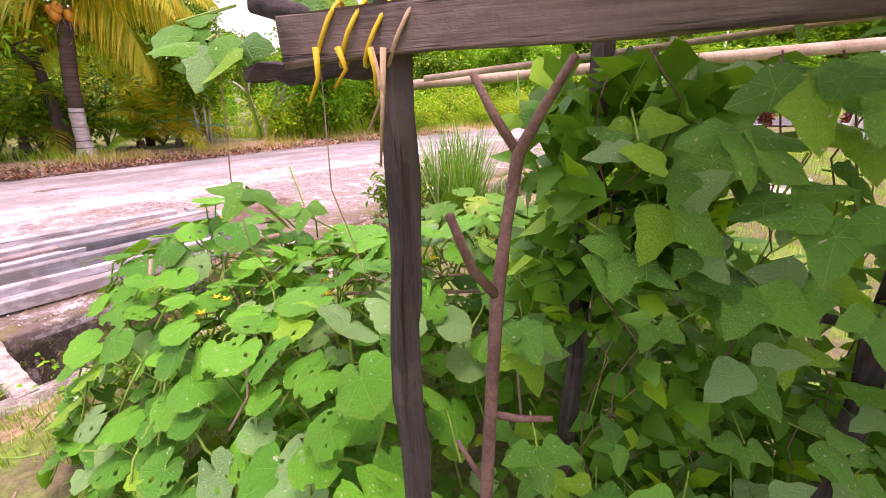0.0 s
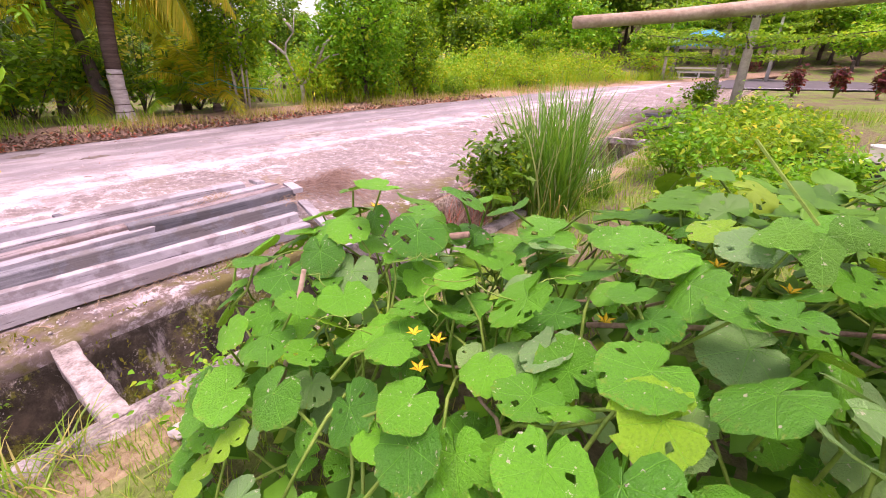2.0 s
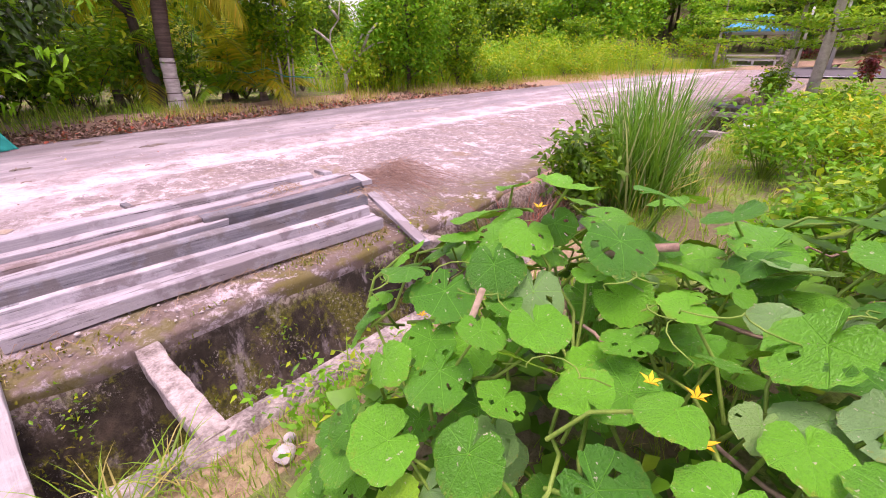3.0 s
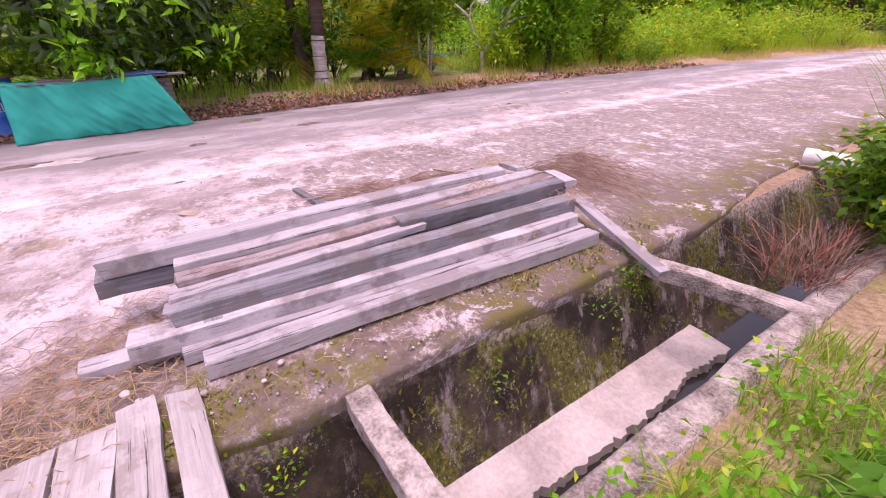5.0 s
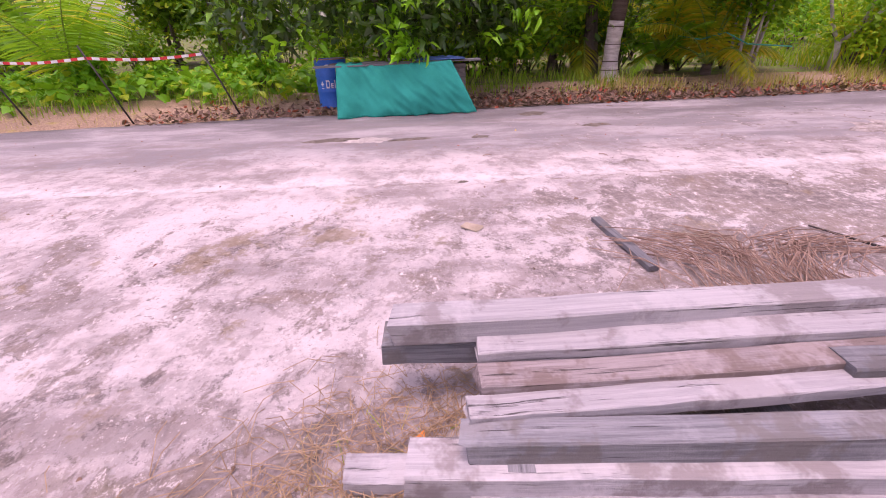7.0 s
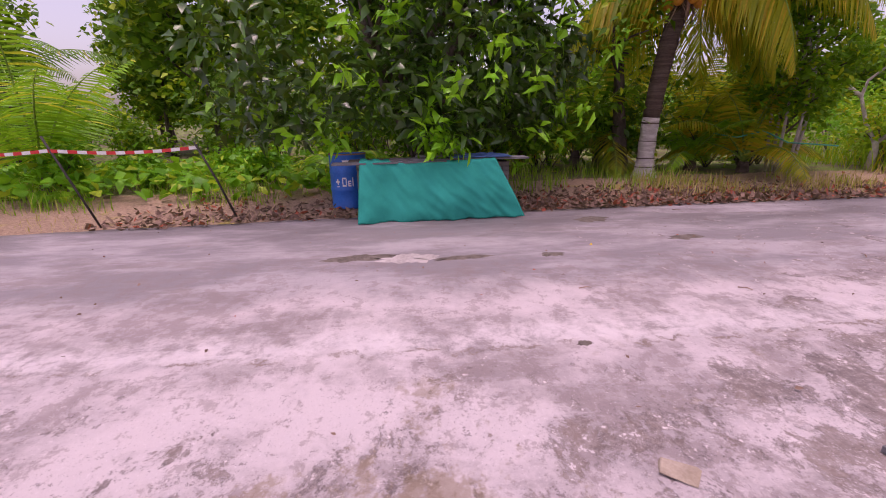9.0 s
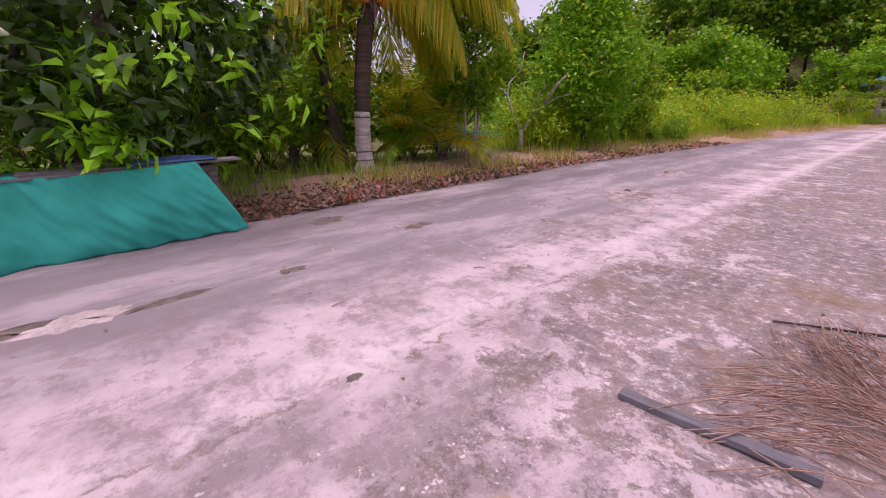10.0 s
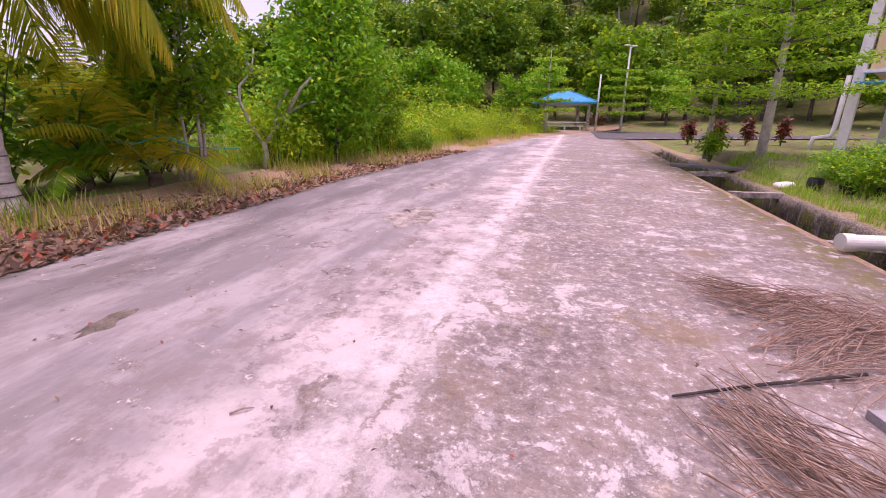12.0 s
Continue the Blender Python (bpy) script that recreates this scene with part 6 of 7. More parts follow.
def bean_vine():
    r = np.random.default_rng(91)
    e = empty("bean_vine", (0.9, 1.1, 0), label="climbing bean vine covering the trellis", category="vine")
    meshes = [leaf_mesh("leaf", bean_outline(), 2, 0.10 if s % 2 else -0.16, 0.02, M_BEAN, 200 + s, 0.0, 0.25) for s in range(5)]
    nodes = []
    while len(nodes) < 88:
        x = 0.36 + 1.5 * r.uniform() ** 0.8
        y = 1.08 + r.normal(0, 0.09) - 0.12 * (x - 0.4)
        z = r.uniform(0.45, 1.86)
        if x < 0.6 and z > 1.0 and r.uniform() < 0.45:
            continue
        nodes.append((x, y, z, r.uniform(0.05, 0.085)))
    nodes += [(-0.07, 0.64, 1.63, 0.034), (-0.13, 0.71, 1.82, 0.05), (0.84, 1.12, 1.66, 0.11), (0.62, 1.0, 1.42, 0.075), (0.95, 1.05, 1.30, 0.09), (-0.10, 0.72, 1.815, 0.055), (-0.20, 0.76, 1.85, 0.05), (0.02, 0.80, 1.90, 0.06), (0.10, 0.83, 1.92, 0.05), (0.70, 1.02, 1.53, 0.10), (0.62, 1.05, 1.66, 0.09), (0.85, 0.92, 1.79, 0.085), (1.0, 0.9, 1.78, 0.09), (0.36, 1.1, 1.72, 0.06), (-0.22, 1.25, 1.45, 0.055), (0.42, 0.85, 0.98, 0.06)]
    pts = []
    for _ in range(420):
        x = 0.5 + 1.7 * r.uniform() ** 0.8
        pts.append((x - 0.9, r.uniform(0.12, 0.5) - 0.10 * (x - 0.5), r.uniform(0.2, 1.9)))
    # unseen roof of leaves added overhead to shade the vine and trellis
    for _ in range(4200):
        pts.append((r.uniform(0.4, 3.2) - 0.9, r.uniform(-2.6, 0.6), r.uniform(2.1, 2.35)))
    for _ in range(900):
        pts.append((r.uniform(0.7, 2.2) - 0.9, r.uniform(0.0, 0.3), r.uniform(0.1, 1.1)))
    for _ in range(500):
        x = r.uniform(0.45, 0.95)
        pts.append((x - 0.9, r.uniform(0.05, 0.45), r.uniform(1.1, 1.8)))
    # the inner mass carries its shade in the darkened leaf colour
    tagged(foliage("dense_leaves", pts, 0.12, M_BEAN_SHADED, r, e, up=0.3, slim=0.72, droop=0.3), kind="stuff")
    stalk = bmesh.new()
    for x, y, z, s in nodes:
        face = Vector((r.normal(-0.15, 0.35), -0.75 + r.normal(0, 0.3), 0.75 + r.normal(0, 0.3))).normalized()
        down = (Vector((r.normal(0, 0.5), r.normal(0, 0.3), -1.0)))
        down = (down - face * down.dot(face)).normalized()
        side = face.cross(down)
        for a in (0.0, 1.25, -1.25):
            d = (down * math.cos(a) + side * math.sin(a)).normalized()
            n2 = (face + Vector(r.normal(0, 0.18, 3)))
            n2 = (n2 - d * n2.dot(d)).normalized()
            m = Matrix((d, n2.cross(d), n2)).transposed().to_4x4()
            c = Vector((x, y, z)) + d * s * 0.62
            q = s * r.uniform(0.8, 1.1)
            ob = new("leaf", meshes[int(r.integers(0, 5))])
            ob.parent = e
            ob.matrix_basis = Matrix.Translation(c - Vector((0.9, 1.1, 0))) @ m @ Matrix.Diagonal((q, q, q, 1))
        tube(stalk, [Vector((x, y, z)) - Vector((0.9, 1.1, 0)), Vector((x + r.normal(0, 0.05), y + 0.08, z + r.normal(0, 0.06))) - Vector((0.9, 1.1, 0))], 0.0025, 5, False)
    tagged(part("leaf_stalk", stalk, M_STEM, e), kind="stuff")
    for k in range(15):
        x, y = r.uniform(0.45, 1.7), 1.22 + r.normal(0, 0.06)
        pts = []
        z = 0.05
        while z < 1.9:
            pts.append((x - 0.9, y - 1.1, z))
            x += r.normal(0, 0.05)
            y += r.normal(0, 0.02)
            z += 0.12
        tube_part("climbing_stem", pts, 0.0024, M_STEM if k % 2 else M_STICK, e, seg=5)
    for pts in (((-0.13, 0.74, 1.83), (-0.15, 0.75, 1.62), (-0.14, 0.76, 1.5), (-0.11, 0.78, 1.42)), ((0.0, 0.8, 1.8), (0.01, 0.77, 1.6), (0.04, 0.76, 1.52), (0.06, 0.76, 1.45), (0.1, 0.75, 1.44), (0.13, 0.76, 1.47))):
        tube_part("tendril", [Vector(p) - Vector((0.9, 1.1, 0)) for p in pts], 0.0012, M_STRAW, e, seg=5)


bean_vine()


def clump_of_blades():
    r = np.random.default_rng(101)
    e = empty("lemongrass", (0.18, 5.72, -0.06), label="tall clump of arching lemongrass blades", category="grass clump")
    a, q = r.uniform(0, 6.28, 640), 0.32 * np.sqrt(r.uniform(0, 1, 640))
    blades("blade_tuft", np.stack([np.cos(a) * q, np.sin(a) * q, np.zeros(640)], 1), 1.45, 0.02, M_LEMON, r, e, 0.36, 0.8)
    a, q = r.uniform(0, 6.28, 90), 0.3 * np.sqrt(r.uniform(0, 1, 90))
    blades("dry_blade_tuft", np.stack([np.cos(a) * q, np.sin(a) * q, np.zeros(90)], 1), 0.8, 0.014, M_DRYGRASS, r, e, 0.9, 1.0)
    e = empty("lemongrass", (0.85, 6.3, -0.06), label="smaller thin clump of lemongrass", category="grass clump")
    a, q = r.uniform(0, 6.28, 130), 0.2 * np.sqrt(r.uniform(0, 1, 130))
    blades("blade_tuft", np.stack([np.cos(a) * q, np.sin(a) * q, np.zeros(130)], 1), 0.8, 0.014, M_LEMON, r, e, 0.5, 0.7)


clump_of_blades()


def shrub(name, at, h, w, leaf, n, mat, seed, label, group=""):
    r = np.random.default_rng(seed)
    e = empty(name, at, label=label, category="shrub", group=group)
    bm = bmesh.new()
    tips = []
    for k in range(16):
        a, q = k * 2.4, w * r.uniform(0.2, 1.0)
        tip = Vector((math.cos(a) * q, math.sin(a) * q, h * r.uniform(0.55, 1.0) * (1 - 0.3 * q / w)))
        tube(bm, [(0.02 * math.cos(a), 0.02 * math.sin(a), -0.05), tip * 0.5 + Vector((0, 0, 0.08)), tip], [0.012, 0.009, 0.004], 5)
        tips += [tip, tip * 0.75 + Vector((0, 0, 0.03)), tip * 0.55 + Vector((0, 0, 0.05))]
    part("stem", bm, M_STEM, e, smooth=True)
    c = np.array(tips)[r.integers(0, len(tips), n)]
    pts = c + r.normal(0, 1, (n, 3)) * np.array([w * 0.2, w * 0.2, h * 0.1])
    pts[:, 2] = np.maximum(pts[:, 2], 0.04)
    foliage("leaves", pts, leaf, mat, r, e, up=0.8, slim=0.5)
    return e


shrub("dark_shrub", (-0.46, 5.35, -0.06), 1.1, 0.38, 0.10, 1500, M_LEAF_D, 111, "dark green shrub beside the lemongrass")
for i, (x, y, h, w) in enumerate(((1.05, 4.15, 0.62, 0.5), (1.75, 4.75, 0.75, 0.6), (2.2, 7.2, 1.05, 0.8), (3.2, 7.6, 1.0, 0.8), (2.6, 5.7, 0.7, 0.6), (4.3, 8.2, 0.85, 0.7), (3.6, 6.1, 0.6, 0.5), (5.2, 9.0, 0.8, 0.6), (1.9, 3.3, 0.7, 0.55), (4.4, 10.0, 0.95, 0.7), (5.4, 10.9, 0.9, 0.7))):
    shrub("chilli_shrub", (x, y, -0.08), h * 1.2, w * 0.9, 0.10, 1500, (M_LEAF_B, M_LEAF_M, M_LEAF_B, M_LEAF_Y)[i % 4], 120 + i, "bushy bright green chilli shrub", "chilli shrubs")
shrub("round_shrub", (5.9, 15.0, 0.15), 0.95, 0.45, 0.09, 1500, M_LEAF_M, 141, "small round green shrub by the road bend")
for i, (x, y) in enumerate(((14.2, 24.0), (17.2, 23.0), (15.8, 23.6), (14.6, 45.0), (24, 46), (19.0, 22.4))):
    shrub("red_cordyline", (x, y, 0.0), 1.5 if i not in (3, 4) else 1.9, 0.34 if i not in (3, 4) else 0.9, 0.26, 260, M_LEAF_R, 150 + i, "dark red broad-leaved ornamental shrub", "red shrubs")


def garden_grass():
    r = np.random.default_rng(161)

    def field(name, n, v0, v1, u0, u1, h, w, mat, label, cut=-0.1, sp=0.6):
        pts = []
        for v, u in zip(r.uniform(v0, v1, n), r.uniform(u0, u1, n)):
            if noise.noise((v * 1.3, u * 1.3, 9)) < cut:
                continue
            p = L(v, u, ground_z(v, u) - 0.01)
            pts.append((p.x, p.y, p.z))
        tagged(blades(name, pts, h, w, mat, r, None, sp), label, "grass", kind="stuff")

    field("garden_grass", 15000, 1.13, 2.8, -5, 1.2, 0.10, 0.005, M_GRASS, "short sparse grass on the garden soil", 0.0)
    field("bank_grass", 7000, 1.10, 1.7, 0.2, 14, 0.16, 0.009, M_GRASS, "grass tufts along the drain's bank")
    field("rough_grass", 9000, 1.4, 7.0, 2.0, 14, 0.22, 0.012, M_GRASS, "bright rough grass between the shrubs", -0.3)
    field("drain_straw", 1300, 0.66, 1.0, 1.5, 4.2, 0.38, 0.007, M_LITTER, "dry grass hanging in the drain", -0.3, 1.2)
    field("edge_straw", 420, -0.95, -0.1, -2.5, -1.7, 0.10, 0.005, M_DRYGRASS, "dry straw wisps at the planks", -0.5, 1.6)
    # straw lying on the concrete near the stack
    for name, n, vc, uc, sv, su, ln, mat, label in (("straw_litter", 420, -0.55, -2.35, 0.28, 0.22, 0.20, M_STRAW, "loose dry straw by the stack"), ("straw_litter", 260, -0.95, -1.95, 0.2, 0.16, 0.16, M_STRAW, "loose dry straw below the stack"), ("straw_litter", 200, -0.35, -2.9, 0.2, 0.25, 0.22, M_STRAW, "loose dry straw past the stack's end"), ("straw_litter", 160, -0.25, 0.2, 0.12, 0.9, 0.10, M_STRAW, "loose dry straw by the drain's edge")):
        v, u, a = r.normal(vc, sv, n), r.normal(uc, su, n), r.uniform(0, 6.28, n)
        bm = bmesh.new()
        for q, w, t in zip(v, u, a):
            if q > -0.05:
                continue
            p = L(q, w, 0.018)
            d = Vector((math.cos(t), math.sin(t), 0)) * ln * r.uniform(0.4, 1.2)
            tube(bm, [p, p + d * 0.5 + Vector((0.02 * r.normal(), 0.02 * r.normal(), 0.02 + 0.03 * r.uniform())), p + d + Vector((0, 0, 0.004))], 0.002, 3, False)
        tagged(part(name, bm, mat), label, "straw", kind="stuff")
    # tuft of straw caught on the timbers
    for v, u, z in ((-0.52, 0.35, 0.13), (-0.98, 0.42, 0.36), (-0.60, 0.98, 0.26)):
        bm = bmesh.new()
        for _ in range(45):
            p = L(v + r.normal(0, 0.05), u + r.normal(0, 0.09), z + 0.005)
            t = r.uniform(0, 6.28)
            d = Vector((math.cos(t), math.sin(t), 0)) * r.uniform(0.05, 0.14)
            tube(bm, [p, p + d * 0.5 + Vector((0, 0, 0.03)), p + d], 0.002, 3, False)
        tagged(part("straw_tuft", bm, M_STRAW), "tuft of dry straw caught on timbers", "straw", kind="stuff")


garden_grass()


def twig_bundles():
    r = np.random.default_rng(171)

    def bundle(label, a, b, n, width, arch, curl):
        e = bmesh.new()
        a, b = Vector(a), Vector(b)
        d = b - a
        s = Vector((-d.y, d.x, 0)).normalized()
        for _ in range(n):
            o = r.normal(0, width)
            skew = r.normal(0, 0.36)
            f0, f1 = r.uniform(-0.05, 0.25), r.uniform(0.6, 1.15)
            pts = []
            for i in range(7):
                f = f0 + (f1 - f0) * i / 6
                k = i / 6
                pts.append(a + d * f + s * (o * (0.55 + 0.75 * f) + skew * (f - 0.5) + curl * r.uniform(0.6, 1.2) * (1 - k) ** 3 * (1 if o > 0 else -0.4)) + Vector((0, 0, 0.02 + arch * math.sin(math.pi * k) * r.uniform(0.15, 1.0) + 0.03 * r.uniform())))
            tube(e, pts, [0.0034, 0.0034, 0.0032, 0.003, 0.0026, 0.0022, 0.0015], 4, False)
        tagged(part("dry_twig_bundle", e, M_TWIG), label, "twigs", group="dry twig bundles", kind="stuff")

    bundle("bundle of dry brown palm twigs on concrete", (-4.60, 5.30, 0), (-3.70, 4.45, 0), 80, 0.20, 0.15, 0.75)
    bundle("dark dry palm twigs beside the timber stack", (-4.75, 5.0, 0), (-3.8, 4.4, 0), 46, 0.26, 0.10, 0.6)
    bundle("bundle of dry brown palm twigs on concrete", (-3.25, 6.40, 0), (-2.0, 5.85, 0), 105, 0.21, 0.18, 0.7)
    bundle("dark dry palm twigs beside the timber stack", (-3.3, 6.2, 0), (-2.1, 5.55, 0), 50, 0.25, 0.12, 0.5)
    ob = tube_part("dark_stick", [(-4.25, 5.86, 0.025), (-3.7, 5.80, 0.03), (-3.05, 5.70, 0.04)], [0.007, 0.010, 0.010], M_POST)
    tagged(ob, "thin dark stick lying on the concrete", "stick")
    ob = box_between("loose_board", (-5.33, 4.77, 0.03), (-4.62, 4.40, 0.03), 0.07, 0.035, M_TIMBER_D, seed=181, cuts=6)
    tagged(ob, "dark grey board lying on the concrete", "board")
    for i, (p, q) in enumerate((((-3.75, 5.15, 0.03), (-3.55, 5.2, 0.03)), ((-3.62, 5.0, 0.03), (-3.38, 4.98, 0.04)))):
        tagged(box_between("wood_chip", p, q, 0.035, 0.012, M_PLANK, seed=185 + i, cuts=4), "pale splinter of wood on the concrete", "wood chip", group="wood chips")
    ob = part("cement_block", block(bmesh.new(), (0.20, 0.10, 0.075), (0, 0, 0), 0.008, r, 0.004), M_PLANK)
    ob.matrix_world = Matrix.Translation(L(0.76, 0.62, -0.81)) @ Matrix.Rotation(TURN + 0.5, 4, "Z") @ Matrix.Rotation(0.25, 4, "Y")
    tagged(ob, "pale cement brick lying in the drain water", "brick")
    for i, (v, u, s) in enumerate(((1.35, -0.98, 0.05), (1.28, -0.92, 0.03), (-0.30, -1.4, 0.018), (-0.22, -1.5, 0.013), (-0.16, -0.9, 0.015), (-0.3, -1.75, 0.018), (-0.5, -2.05, 0.022), (-0.42, -2.0, 0.016))):
        bm = bmesh.new()
        bmesh.ops.create_icosphere(bm, subdivisions=2, radius=s)
        for vt in bm.verts:
            vt.co *= 1 + 0.25 * noise.noise(vt.co * 30 + Vector((i, 0, 0)))
            vt.co.z *= 0.6
        ob = part("stone", bm, M_FLOOR)
        ob.location = L(v, u, (0.02 if v < 0 else -0.04) + s * 0.35)
        tagged(ob, "small pale stone lying on the soil", "stone", group="loose stones")
    ob = foliage("red_fallen_leaf", np.array([L(-0.93, -1.93, 0.04)]), 0.16, M_ORANGE, r, None, up=2, slim=0.4)
    tagged(ob, "orange-red fallen leaf by the timbers", "leaf")
    # weeds on the drain's wall
    for v, u, z, n, s in ((0.10, 0.75, -0.35, 60, 0.03), (0.08, 0.62, -0.2, 30, 0.028), (0.12, -0.35, -0.35, 40, 0.028), (0.06, 0.95, -0.12, 70, 0.035), (0.10, -1.55, -0.28, 60, 0.03)):
        c = np.array([L(v, u, z)]) + r.normal(0, 1, (n, 3)) * np.array([0.05, 0.07, 0.10])
        e = empty("wall_weed", L(v, u, z), label="small weed growing from the drain wall", category="weed", group="wall weeds")
        o = foliage("leaves", c - np.array(L(v, u, z)), s, M_LEAF_M if n < 65 else M_LEAF_B, r, e)
        part("stem", tube(bmesh.new(), [(-0.05, 0.02, -0.08), (0.0, 0, 0.02), (0.04, -0.02, 0.10)], 0.003, 5), M_STEM, e)
    for v, u, h in ((1.12, -1.55, 0.30), (1.08, -1.35, 0.22), (1.2, -0.4, 0.2), (1.15, -2.0, 0.25)):
        p = L(v, u, -0.06)
        e = empty("grass_tuft", p, label="tuft of green grass at the drain's edge", category="grass tuft", group="grass tufts")
        blades("blade_tuft", r.normal(0, 0.04, (34, 3)) * np.array([1, 1, 0]), h, 0.009, M_GRASS, r, e, 0.9, 0.9)
    for v, u, n in ((1.3, -0.75, 260), (1.42, -0.3, 220), (1.3, 0.35, 160)):
        p = L(v, u, -0.05)
        e = empty("low_weed", p, label="low bright green weed at the vine's foot", category="weed", group="low weeds")
        foliage("leaves", r.normal(0, 1, (n, 3)) * np.array([0.14, 0.14, 0.06]) + np.array([0, 0, 0.16]), 0.05, M_LEAF_B, r, e)
        part("stem", tube(bmesh.new(), [(0, 0, -0.02), (0.02, 0, 0.1), (0.0, 0.03, 0.2)], 0.004, 5), M_STEM, e)


twig_bundles()


def edge_rubble():
    r = np.random.default_rng(211)
    n = 620
    v, u = -np.abs(r.normal(0, 0.28, n)) - 0.02, r.uniform(-2.6, 3.0, n)
    pts = np.array([L(a, b, 0.006) for a, b in zip(v, u)])
    s = (0.004 + 0.012 * r.uniform(0, 1, n) ** 4)[:, None]
    base = np.array([(1, 0, 0), (0, 1, 0), (-1, 0, 0), (0, -1, 0), (0, 0, 0.8), (0, 0, -0.5)])
    vs = pts[:, None, :] + base[None] * s[:, None, :] * r.uniform(0.6, 1.3, (n, 6, 1))
    tagged(mesh_np("edge_rubble", vs, [(0, 1, 4), (1, 2, 4), (2, 3, 4), (3, 0, 4), (1, 0, 5), (2, 1, 5), (3, 2, 5), (0, 3, 5)], M_FLOOR), "loose grit along the broken concrete edge", "gravel", kind="stuff")
    pts = []
    for _ in range(1500):
        a, b = -np.abs(r.normal(0.0, 0.22)) - 0.01, r.uniform(-2.2, 1.6)
        if noise.noise((a * 3, b * 2.2, 5)) > 0.08:
            p = L(a, b, 0.004)
            pts.append((p.x, p.y, p.z))
    for _ in range(900):
        b = r.uniform(-2.2, 2.0)
        if noise.noise((1, b * 1.6, 8)) > 0.12:
            f = r.uniform(0, 1)
            p = L(0.03 + 0.2 * f, b, -0.06 - 0.55 * f)
            pts.append((p.x, p.y, p.z))
    tagged(blades("edge_moss", pts, 0.03, 0.012, M_MOSS, r, None, 0.9), "olive moss cushions on the drain's edge", "moss", kind="stuff")


edge_rubble()


def road_finds():
    r = np.random.default_rng(221)
    bm = bmesh.new()
    g = [[bm.verts.new((0.30 * (i / 8 - 0.5), 0.22 * (j / 8 - 0.5), 0.015 + abs(0.05 * noise.noise((i * 0.6, j * 0.6, 3))))) for i in range(9)] for j in range(9)]
    for j in range(8):
        for i in range(8):
            bm.faces.new((g[j][i], g[j][i + 1], g[j + 1][i + 1], g[j + 1][i]))
    ob = part("teal_rag", bm, M_TARP, smooth=True)
    ob.matrix_world = pose(-6.56, 0.72, 0.012, 0, 0, 30)
    so = ob.modifiers.new("thick", "SOLIDIFY")
    so.thickness = 0.006
    tagged(ob, "crumpled teal rag lying on the concrete", "rag")
    bm = bmesh.new()
    c = [bm.verts.new((0.5 * math.cos(k * math.pi / 12) * (1 + 0.4 * noise.noise((math.cos(k * math.pi / 12) * 2, math.sin(k * math.pi / 12) * 2, 21))), 0.28 * math.sin(k * math.pi / 12) * (1 + 0.4 * noise.noise((math.cos(k * math.pi / 12) * 2, math.sin(k * math.pi / 12) * 2, 27))), 0.016)) for k in range(24)]
    bm.faces.new(c)
    bmesh.ops.triangulate(bm, faces=bm.faces)
    ob = part("cement_spill", bm, M_FLOOR)
    ob.matrix_world = pose(-6.24, 0.66, 0.0, 0, 0, 40)
    tagged(ob, "pale spill of cement on the concrete", "cement spill")
    ob = part("broken_slab", block(bmesh.new(), (0.15, 0.09, 0.012), (0, 0, 0.006), 0.004, r, 0.014), M_SLAB)
    ob.matrix_world = pose(-5.86, 3.93, 0.008, 0, 0, 25)
    tagged(ob, "sandy broken piece of concrete on the road", "stone")
    ob = foliage("yellow_fallen_leaf", np.array([(-8.0, 6.55, 0.02)]), 0.12, M_FLOWER, r, None, up=2, slim=0.5)
    tagged(ob, "yellow fallen leaf on the concrete", "leaf")
    for i, (x, y, a) in enumerate(((-6.44, 6.35, 10), (-7.3, 5.3, 60), (-5.9, 8.2, 120), (-8.2, 9.0, 30))):
        p = Vector((x, y, 0.018))
        d = Vector((math.cos(radians(a)), math.sin(radians(a)), 0)) * 0.11
        tagged(tube_part("twig", [p, p + d * 0.5 + Vector((0.01, 0, 0.012)), p + d], [0.006, 0.005, 0.003], M_TWIG, seg=5), "short dry twig lying on the concrete", "twig", group="loose twigs")


M_SLAB = plain("sandy_concrete", (0.34, 0.27, 0.20), (0.50, 0.41, 0.33), 9, 0.95, 0.6)
road_finds()


